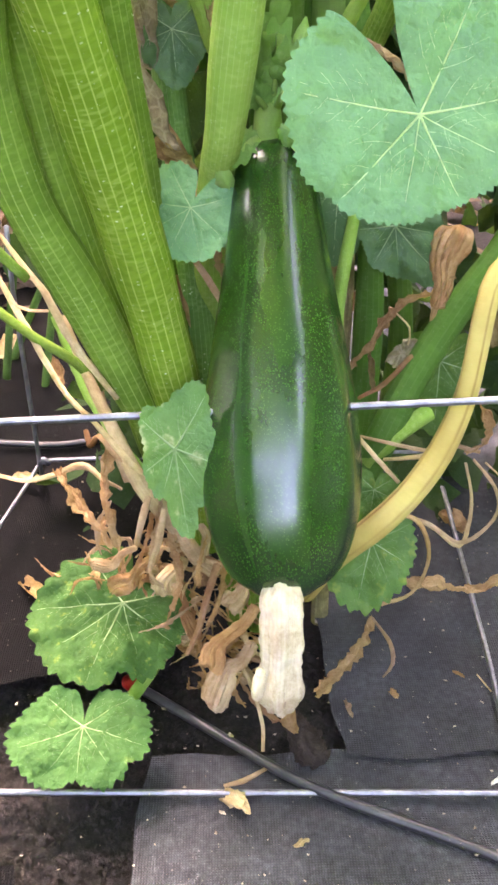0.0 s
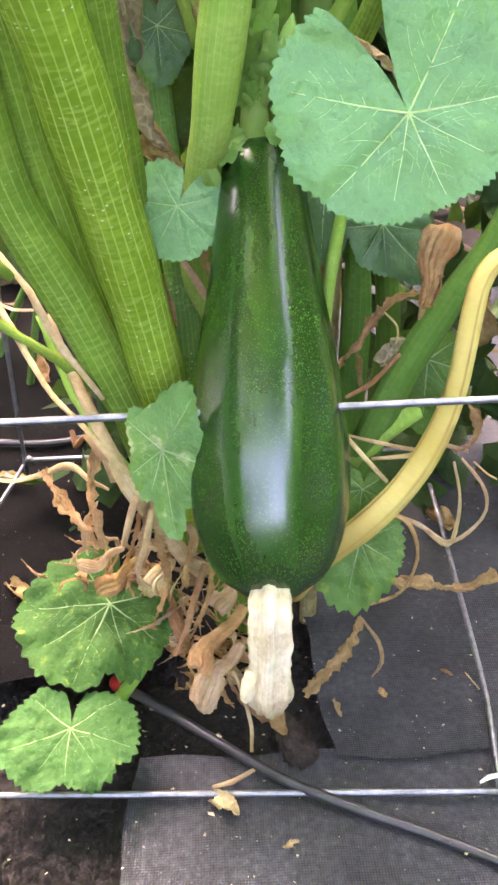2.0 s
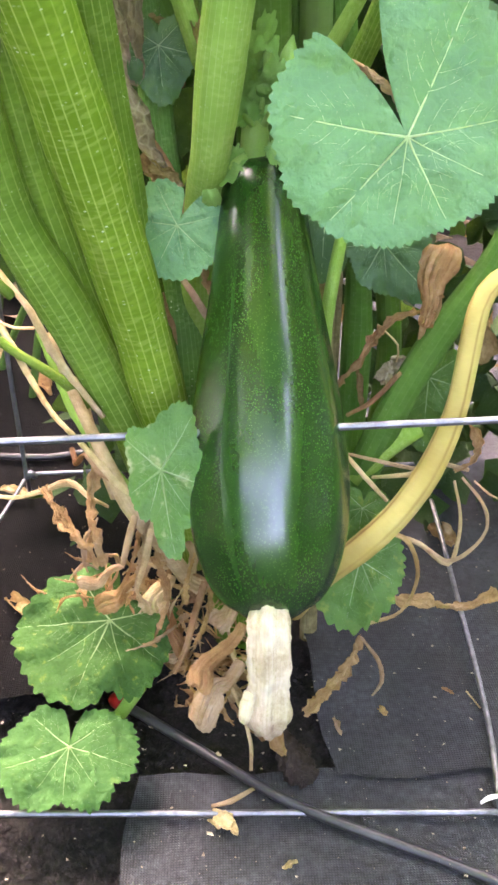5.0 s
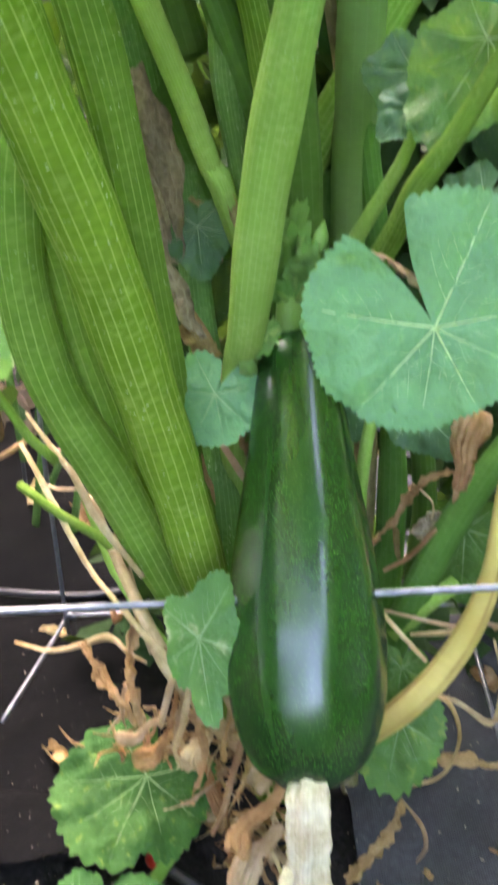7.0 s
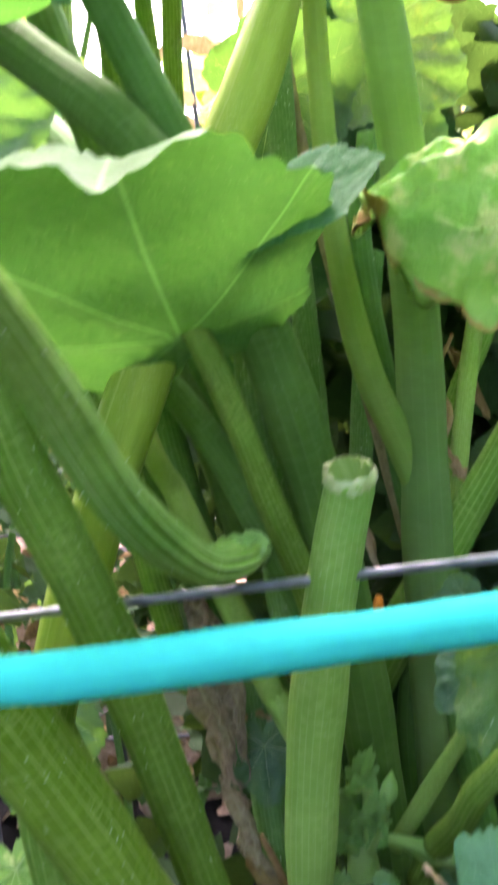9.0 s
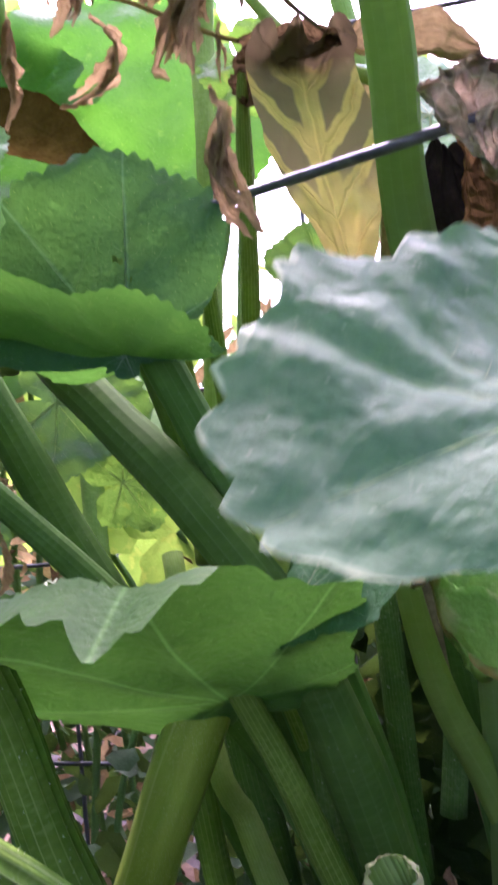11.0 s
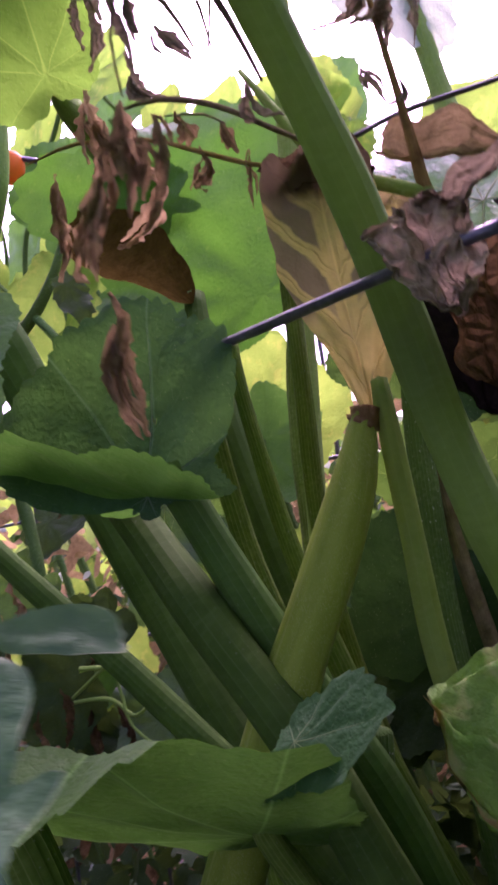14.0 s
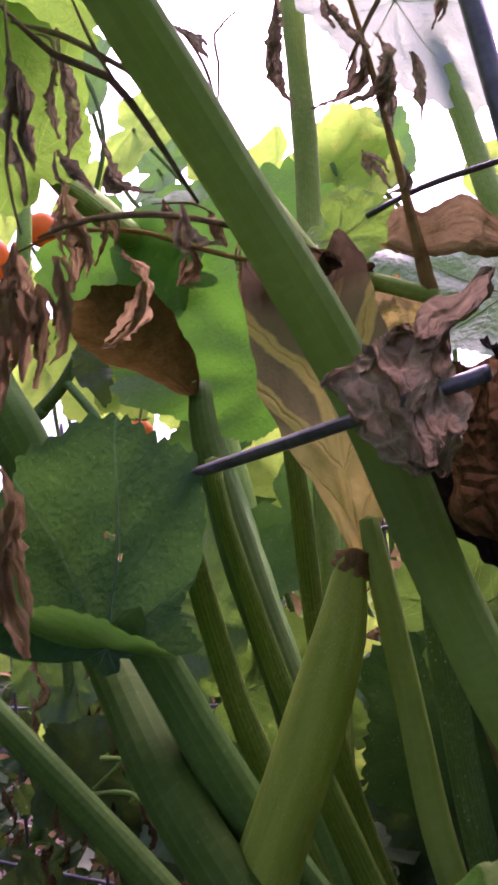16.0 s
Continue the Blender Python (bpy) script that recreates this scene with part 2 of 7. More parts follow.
M_LEAF_FOLD = leaf_mat("leaf_fold", (0.035, 0.13, 0.03), (0.08, 0.21, 0.05), (0.12, 0.24, 0.06), (0.12, 0.38, 0.035), trans=0.27, even=0.8, spec=0.15, rough=0.65)
# another backlit copy, lit look set by the transmitted colour; nothing emits
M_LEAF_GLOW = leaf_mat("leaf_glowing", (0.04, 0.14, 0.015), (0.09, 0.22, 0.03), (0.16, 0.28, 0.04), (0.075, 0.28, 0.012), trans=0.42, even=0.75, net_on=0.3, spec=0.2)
M_LEAF_TIP = leaf_mat("leaf_young", (0.15, 0.31, 0.06), (0.28, 0.45, 0.12), (0.4, 0.5, 0.2), (0.4, 0.6, 0.15), trans=0.4)
M_LEAF_YOUNG = leaf_mat("leaf_shoot", (0.09, 0.22, 0.04), (0.17, 0.33, 0.08), (0.25, 0.4, 0.12), (0.2, 0.42, 0.08), trans=0.3)
M_LEAF_MARKED = leaf_mat("leaf_marked", (0.06, 0.18, 0.05), (0.14, 0.29, 0.09), (0.66, 0.60, 0.34), (0.22, 0.45, 0.05), blotches=0.565, size=62, relief=0.7, net_on=0.4)
M_LEAF_TORN = leaf_mat("leaf_torn", (0.06, 0.155, 0.07), (0.125, 0.235, 0.11), (0.22, 0.31, 0.17), (0.12, 0.3, 0.06), trans=0.2, rim=(0.40, 0.48, 0.27), rim_at=1.035, rough=0.65, spec=0.15, relief=0.5)
M_LEAF_RIM = leaf_mat("leaf_brown_rim", (0.14, 0.36, 0.045), (0.31, 0.52, 0.10), (0.66, 0.62, 0.24), (0.45, 0.62, 0.10), trans=0.36, rough=0.6, spec=0.15, blotches=0.5, size=40, rim=(0.42, 0.2, 0.07), rim_at=0.99, net_on=0.3, even=0.45, relief=0.7)
M_LEAF_DUSK = leaf_mat("leaf_bluish_dark", (0.016, 0.070, 0.034), (0.045, 0.13, 0.06), (0.09, 0.20, 0.08), (0.10, 0.30, 0.03), trans=0.22, rough=0.65, spec=0.08, net_on=0.3, ribs=(0.10, 0.22, 0.11), relief=0.6)
M_VEIN_PALE = plain_mat("vein_pale", (0.55, 0.72, 0.3), (0.7, 0.82, 0.42), 0.5, trans=0.5)
# shaded copy of the leaf: the dark under and between plants is its colour
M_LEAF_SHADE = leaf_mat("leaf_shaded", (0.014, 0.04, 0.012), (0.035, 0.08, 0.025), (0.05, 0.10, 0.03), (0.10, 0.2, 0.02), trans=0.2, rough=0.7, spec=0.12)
M_VEIN = plain_mat("vein", (0.26, 0.42, 0.14), (0.42, 0.55, 0.26), 0.5, trans=0.5)
M_VEIN_DUSK = plain_mat("vein_dusk", (0.08, 0.17, 0.09), (0.14, 0.25, 0.13), 0.6, trans=0.3)
M_STEM = stem_mat("stalk_green", (0.08, 0.165, 0.018), (0.16, 0.28, 0.04), (0.31, 0.42, 0.11), lines=18.0, clear=0.95)
M_STEM_BRIGHT = stem_mat("stalk_bright", (0.095, 0.19, 0.012), (0.19, 0.31, 0.03), (0.40, 0.50, 0.13), specks=0.9, clear=1.0, cell=0.55, lines=21.0)
M_STEM_LIGHT = stem_mat("stalk_light", (0.17, 0.31, 0.05), (0.27, 0.42, 0.09), (0.40, 0.52, 0.18), specks=0.3)
M_STEM_DARK = stem_mat("stalk_dark", (0.062, 0.145, 0.028), (0.11, 0.22, 0.05), (0.25, 0.37, 0.15), specks=0.9)
# dim copy of the stalk: shade inside the plant put into its colour
M_STEM_DIM = stem_mat("stalk_dim", (0.048, 0.12, 0.02), (0.088, 0.185, 0.036), (0.15, 0.25, 0.08), specks=0.12, clear=0.4, cell=0.3, lines=15.0, trans=0.12)
M_STEM_SMOOTH = stem_mat("stalk_smooth", (0.13, 0.245, 0.06), (0.21, 0.36, 0.10), (0.29, 0.43, 0.16), specks=0.12, clear=0.35, cell=0.3, lines=13.0, trans=0.42)
M_STEM_PALE = stem_mat("stalk_pale", (0.17, 0.27, 0.045), (0.27, 0.38, 0.08), (0.34, 0.44, 0.13), specks=0.1, clear=0.3, cell=0.3, lines=9.0, trans=0.3)
M_STEM_RIBBED = stem_mat("stalk_ribbed", (0.12, 0.24, 0.03), (0.24, 0.40, 0.07), (0.44, 0.57, 0.22), specks=0.4, clear=1.3, cell=0.3, lines=13.0)
M_STEM_YELLOW = stem_mat("stalk_yellow", (0.46, 0.34, 0.09), (0.64, 0.52, 0.17), (0.27, 0.15, 0.045), specks=0.15, clear=1.2, lines=4.0, cell=0.08)
M_DRY = dry_mat("dry_leaf", (0.20, 0.10, 0.04), (0.52, 0.33, 0.16), (0.78, 0.60, 0.36), trans=0.3)
M_DRY_TAN = dry_mat("dry_orange_tan", (0.26, 0.12, 0.04), (0.58, 0.36, 0.16), (0.84, 0.64, 0.38), trans=0.3)
M_DRY_PALE = dry_mat("dry_pale", (0.34, 0.22, 0.10), (0.64, 0.47, 0.27), (0.82, 0.7, 0.48))
M_DRY_ROSE = dry_mat("dry_rose", (0.18, 0.115, 0.04), (0.42, 0.30, 0.14), (0.62, 0.48, 0.27), trans=0.35)
M_DRY_PINK = dry_mat("dry_pinkish", (0.12, 0.078, 0.027), (0.34, 0.24, 0.105), (0.56, 0.43, 0.22))
M_DRY_GREY = dry_mat("dry_grey", (0.13, 0.10, 0.06), (0.32, 0.255, 0.155), (0.56, 0.47, 0.32), net=0.4, fibres=0.4)
M_DRY_BROWN = dry_mat("dry_brown", (0.028, 0.018, 0.008), (0.11, 0.072, 0.03), (0.28, 0.19, 0.085), trans=0.3, net=0.05, fibres=0.3)
# the pale stop paints orange patches where light comes through the leaf
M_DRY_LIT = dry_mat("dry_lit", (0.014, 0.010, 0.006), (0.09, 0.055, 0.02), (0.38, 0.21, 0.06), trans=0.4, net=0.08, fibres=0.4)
M_DRY_BLACK = dry_mat("dry_blackened", (0.008, 0.007, 0.006), (0.022, 0.018, 0.014), (0.06, 0.045, 0.03), trans=0.05, fibres=0.4)
M_DRY_FOLD = dry_mat("dry_folded", (0.03, 0.017, 0.003), (0.06, 0.036, 0.008), (0.11, 0.066, 0.018), trans=0.15, net=0.0, fibres=0.06)
M_DEAD_YELLOW = leaf_mat("leaf_withered_yellow", (0.11, 0.085, 0.05), (0.40, 0.32, 0.11), (0.72, 0.58, 0.15), (0.50, 0.42, 0.11), trans=0.34, blotches=0.45, size=24, net_on=0.1, even=0.3, relief=0.8)
def withered_mat(name, vein, between, cap):
    """A dying leaf: yellow along its veins and at the base, grey-brown patches between them, a dried top."""
    t = Tree(name)
    p = t.coords()
    sep = t.node("SeparateXYZ", Vector=t.coords("UV"))
    across, along = t.math('ABSOLUTE', t.math('SUBTRACT', sep.outputs[0], 0.5)), sep.outputs[1]
    wob = t.math('MULTIPLY', t.math('SUBTRACT', t.noise(p, 38, 3), 0.5), 0.55)
    slant = t.math('ADD', t.math('MULTIPLY', t.math('SUBTRACT', along, t.math('MULTIPLY', across, 0.55)), 4.2), wob)
    side = t.math('ABSOLUTE', t.math('SINE', t.math('MULTIPLY', slant, math.pi)))
    near = t.math('MINIMUM', t.math('MULTIPLY', side, 0.9), t.math('ADD', t.math('MULTIPLY', across, 5.0), t.math('MULTIPLY', wob, 0.4)))
    dead = t.math('MULTIPLY', t.ramp(near, (0.46, 0.0), (0.60, 1.0)), t.ramp(t.math('ADD', along, t.math('MULTIPLY', wob, 0.3)), (0.30, 0.0), (0.42, 1.0)))
    col = t.ramp(t.noise(p, 60, 4), (0.3, vein), (0.75, tuple(0.75 * v for v in vein)))
    col = t.mix(dead, col, between)
    col = t.mix(t.ramp(near, (0.0, 0.55), (0.07, 0.0)), col, tuple(min(1.0, 1.25 * v) for v in vein))
    col = t.mix(t.ramp(t.math('ADD', along, t.math('MULTIPLY', wob, 0.2)), (0.78, 0.0), (0.84, 1.0)), col, cap)
    col = t.varied(col, 0.03, 0.3)
    h = t.math('ADD', t.noise(p, 200, 4), t.math('MULTIPLY', t.ramp(near, (0.0, 1.0), (0.2, 0.0)), 1.5))
    return t.finish(col, 0.75, t.bump(h, 0.6, 0.002), spec=0.08, trans=0.24, trans_col=col)


M_WITHERED = withered_mat("leaf_withered_yellow", (0.66, 0.54, 0.15), (0.25, 0.205, 0.095), (0.12, 0.09, 0.045))
M_STUB = dry_mat("blossom_cream", (0.46, 0.32, 0.19), (0.74, 0.62, 0.44), (0.80, 0.73, 0.62), trans=0.1)
M_FRUIT = fruit_mat("zucchini_skin", (0.004, 0.026, 0.004), (0.011, 0.056, 0.007), (0.016, 0.06, 0.012), (0.065, 0.17, 0.028), 0.21, 0.6, 13.0)
M_FRUIT_PALE = fruit_mat("young_zucchini_skin", (0.19, 0.285, 0.022), (0.31, 0.40, 0.048), (0.36, 0.42, 0.10), (0.52, 0.56, 0.24), 0.55, 0.15, 30.0)
M_SOIL = soil_mat("soil", (0.010, 0.009, 0.008), (0.034, 0.030, 0.027), (0.09, 0.08, 0.072))
M_SOIL_BROWN = soil_mat("soil_brown", (0.018, 0.013, 0.010), (0.07, 0.052, 0.042), (0.20, 0.16, 0.13))
M_CLOTH = fabric_mat("ground_cloth", 0.8, (0.092, 0.098, 0.11))
M_CLOTH_MID = fabric_mat("ground_cloth_mid", 0.72, (0.088, 0.093, 0.105))
# darkest of the three cloths, dust almost left out
M_CLOTH_BLACK = fabric_mat("ground_cloth_black", 0.03, (0.016, 0.018, 0.022))
M_WIRE = plain_mat("galvanised_wire", (0.13, 0.135, 0.145), (0.26, 0.26, 0.275), 0.42, metal=0.75, scale=90)
# wire against the sky: its backlit darkness is put into the colour
M_WIRE_BACKLIT = plain_mat("backlit_wire", (0.10, 0.10, 0.115), (0.2, 0.2, 0.22), 0.45, metal=0.6, scale=90)
M_WIRE_DARK = plain_mat("dark_wire", (0.05, 0.05, 0.055), (0.10, 0.10, 0.11), 0.45, metal=0.5)
M_CYAN = plain_mat("cyan_plastic", (0.0, 0.48, 0.42), (0.0, 0.60, 0.52), 0.6, scale=20, spec=0.1)
M_HOSE = plain_mat("black_hose", (0.014, 0.014, 0.016), (0.035, 0.035, 0.038), 0.4, scale=50)
M_TOMATO = plain_mat("tomato_skin", (0.46, 0.008, 0.018), (0.56, 0.02, 0.025), 0.34, scale=30, bump=0.03, spec=0.3)
M_TOMATO_ORANGE = plain_mat("tomato_orange", (0.74, 0.17, 0.005), (0.80, 0.24, 0.01), 0.5, scale=30, bump=0.03, spec=0.15, trans=0.3)
M_TOMATO_GREEN = plain_mat("tomato_green", (0.06, 0.10, 0.02), (0.12, 0.17, 0.035), 0.5, scale=30, bump=0.03, spec=0.15)
M_TWIG = dry_mat("tomato_stem", (0.12, 0.10, 0.05), (0.30, 0.25, 0.12), (0.48, 0.41, 0.22), trans=0.05)
M_TWIG_RED = dry_mat("tomato_stem_reddish", (0.22, 0.13, 0.045), (0.40, 0.27, 0.085), (0.55, 0.40, 0.15), trans=0.05)
M_STRAW = dry_mat("straw", (0.16, 0.11, 0.07), (0.34, 0.26, 0.18), (0.6, 0.5, 0.38))
M_ORANGE = plain_mat("orange_petal", (0.75, 0.28, 0.01), (0.85, 0.4, 0.02), 0.6, trans=0.4)
M_RED = plain_mat("red_plastic", (0.45, 0.01, 0.012), (0.55, 0.02, 0.02), 0.4)
M_PAPER = plain_mat("white_tie", (0.7, 0.7, 0.7), (0.8, 0.8, 0.8), 0.6)
M_DEBRIS = dry_mat("debris", (0.16, 0.12, 0.08), (0.42, 0.36, 0.27), (0.7, 0.66, 0.55), trans=0.0)
M_BRISTLE = plain_mat("bristle", (0.55, 0.62, 0.42), (0.7, 0.74, 0.55), 0.5, trans=0.4)
M_INSIDE = plain_mat("cut_flesh", (0.26, 0.30, 0.08), (0.52, 0.50, 0.26), 0.6)


# ---- shapes ----
def mesh(name, verts, faces, uvs=None, smooth=True):
    me = bpy.data.meshes.new(name)
    me.from_pydata([tuple(v) for v in verts], [], faces)
    if uvs is not None:
        layer = me.uv_layers.new(name="UVMap")
        idx = np.empty(len(me.loops), dtype=np.int32)
        me.loops.foreach_get("vertex_index", idx)
        layer.data.foreach_set("uv", np.asarray(uvs, dtype=np.float32)[idx].ravel())
    if smooth:
        me.polygons.foreach_set("use_smooth", [True] * len(me.polygons))
    me.update()
    return me


def thing(name, at, label, category, group="", kind=""):
    """An Empty that holds the parts of one thing."""
    ob = new(name)
    ob.empty_display_size = 0.05
    ob.matrix_basis = Matrix.Translation(at)
    return tagged(ob, label, category, group, kind)


def origin(ob):
    m = Matrix.Identity(4)
    while ob is not None:
        m = ob.matrix_basis @ m
        ob = ob.parent
    return m


def part(name, me, material, parent, label="", m=None, kind=""):
    """One mesh under a thing or a part; m: its pose in the world."""
    ob = new(name, me)
    if not me.materials:
        me.materials.append(material)
    ob.parent = parent
    ob.matrix_basis = origin(parent).inverted() @ (m if m is not None else Matrix.Identity(4))
    return tagged(ob, label, "", "", kind)


def whole(name, me, material, label, category, m=None, group="", kind=""):
    """A thing of one mesh."""
    ob = new(name, me)
    me.materials.append(material)
    if m is not None:
        ob.matrix_basis = m
    return tagged(ob, label, category, group, kind)


def smooth_path(pts, step):
    """Catmull-Rom through rows of x, y, z, r."""
    p = np.array(pts, float)
    p = np.vstack([2 * p[0] - p[1], p, 2 * p[-1] - p[-2]])
    p[0, 3], p[-1, 3] = p[1, 3], p[-2, 3]
    out = []
    for i in range(1, len(p) - 2):
        n = max(2, int(np.linalg.norm(p[i + 1, :3] - p[i, :3]) / step))
        for k in range(n):
            u = k / n
            a, b, c, d = p[i - 1], p[i], p[i + 1], p[i + 2]
            out.append(0.5 * (2 * b + (c - a) * u + (2 * a - 5 * b + 4 * c - d) * u * u + (3 * b - a - 3 * c + d) * u ** 3))
    out.append(p[-2])
    return np.array(out)


def tube(name, pts, segs=18, ribs=0, depth=0.0, step=0.012, flat=1.0, twist=0.0, rough=0.0, seed=0, hollow=0.0, ends=True):
    """A round, ribbed or flattened stalk along a path of x, y, z, r."""
    rng = np.random.RandomState(seed)
    row = smooth_path(pts, step)
    row[:, 3] = np.maximum(row[:, 3], 0.0004)
    tang = np.gradient(row[:, :3], axis=0)
    tang /= np.linalg.norm(tang, axis=1)[:, None]
    side = np.cross(tang[0], (0.31, 0.2, 0.93))
    side /= np.linalg.norm(side)
    verts, uvs, along = [], [], 0.0
    ang = np.linspace(0, 2 * np.pi, segs + 1)
    wob = rng.rand(4) * 6.28
    for i, (q, tg) in enumerate(zip(row, tang)):
        side = side - tg * (side @ tg)
        side /= np.linalg.norm(side)
        up = np.cross(tg, side)
        if i:
            along += np.linalg.norm(q[:3] - row[i - 1, :3])
        a = ang + twist * along
        rr = q[3] * (1 + depth * np.cos(ribs * ang)) * (1 + 0.03 * np.sin(along * 60 + wob[0]) + 0.025 * np.cos(2 * ang + along * 25 + wob[1]))
        if rough:
            rr = rr * (1 + rough * (rng.rand(segs + 1) - 0.5))
            rr[-1] = rr[0]
        c, s = np.cos(ang) * rr, np.sin(ang) * rr * flat
        ct, st = np.cos(twist * along), np.sin(twist * along)
        pos = q[:3] + np.outer(c * ct - s * st, side) + np.outer(c * st + s * ct, up)
        verts.extend(pos)
        uvs.extend(np.c_[ang / (2 * np.pi), np.full(segs + 1, along)])
    n = segs + 1
    faces = [(i * n + j, i * n + j + 1, (i + 1) * n + j + 1, (i + 1) * n + j) for i in range(len(row) - 1) for j in range(segs)]
    if ends:
        for i, order in ((0, -1), (len(row) - 1, 1)):
            verts.append(row[i, :3] + tang[i] * order * row[i, 3] * (0.35 if not (hollow and i == 0) else -hollow))
            uvs.append((0.5, 0.0 if i == 0 else along))
            k = len(verts) - 1
            faces += [(i * n + j, i * n + j + 1, k)[::order] for j in range(segs)]
    return mesh(name, verts, faces, uvs)


def turned(name, profile, segs=40, lobes=0, depth=0.0, seed=0):
    """A body of revolution round z from rows of (radius, height); lobes: soft ribs."""
    prof = smooth_path([(r, h, 0, 0) for r, h in profile], 0.006)[:, :2]
    verts, uvs = [], []
    n = segs + 1
    ang = np.linspace(0, 2 * np.pi, n)
    for r, h in prof:
        rr = max(r, 1e-4) * (1 + depth * np.cos(lobes * ang) + 0.012 * np.cos(2 * ang + h * 9 + seed))
        verts.extend(np.c_[np.cos(ang) * rr, np.sin(ang) * rr, np.full(n, h)])
        uvs.extend(np.c_[ang / (2 * np.pi), np.full(n, h)])
    faces = [(i * n + j, i * n + j + 1, (i + 1) * n + j + 1, (i + 1) * n + j) for i in range(len(prof) - 1) for j in range(segs)]
    return mesh(name, verts, faces, uvs)


def outline(th, f, sinus, teeth, seed, notch=(), rag=0.06, dent=0.84, basal=0.72):
    """The radius of a lobed blade at the angle th from its tip."""
    a = abs((th + math.pi) % (2 * math.pi) - math.pi) / math.pi * 180
    side = 1 if math.sin(th) >= 0 else -1
    f1, f2 = (f[1], f[2]) if side > 0 else (f[3], f[4])
    keys = ((0, f[0]), (36, dent * (f[0] + f1) / 2), (70, f1), (100, dent * (f1 + f2) / 2), (135, f2), (163, f2 * basal), (180, sinus))
    for (a0, r0), (a1, r1) in zip(keys, keys[1:]):
        if a <= a1:
            u = (a - a0) / (a1 - a0)
            r = r0 + (r1 - r0) * (3 * u * u - 2 * u ** 3)
            break
    for at, wide, deep in notch:
        r *= 1 - deep * math.exp(-((math.degrees(th) - at) / wide) ** 2)
    turn = a * teeth / 180 + seed * 0.37 + 0.9 * noise.noise((th * 2.1, seed * 1.3, 4.2))
    saw, which = turn % 1.0, math.floor(turn)
    deep = 0.55 + 0.9 * abs(noise.noise((which * 1.37, seed * 0.7, side * 2.0)))
    tooth = (saw / 0.4 if saw < 0.4 else (1 - saw) / 0.6) ** 0.8
    return r * (1 + rag * 1.3 * deep * (tooth - 0.5) * min(1, (180 - a) / 25) + 0.06 * noise.noise((th * 1.7, seed * 3.1, 0.5)) + 0.03 * noise.noise((th * 5.3, seed * 1.9, 2.5)))


def blade(L, cup, wave, droop, fold, nod, seed):
    """The height of a blade over its plane at (x, y)."""
    def height(x, y):
        rho = math.hypot(x, y) / L
        z = cup * rho * rho * L - droop * max(0.0, y / L) ** 2 * L + fold * abs(x)
        z += wave * L * (noise.noise((x / L * 1.9 + seed, y / L * 1.9, seed * 1.7)) * min(1.0, rho * 1.6) + 0.45 * noise.noise((x / L * 5.5, y / L * 5.5 + seed, seed)) * min(1.0, rho))
        z -= nod * L * max(0.0, y / L - 0.82 + 0.10 * noise.noise((x / L * 4, seed, 0.3))) * 1.4
        th = math.atan2(x, y)
        for v in VEINS:
            d = abs((th - v + math.pi) % (2 * math.pi) - math.pi)
            z -= 0.03 * L * math.exp(-(d * max(rho, 0.15) / 0.06) ** 2) * min(1, rho * 4) * max(0, 1 - rho * 0.6)
        return z
    return height


VEINS = [radians(a) for a in (0, 36, -36, 72, -72, 128, -128)]


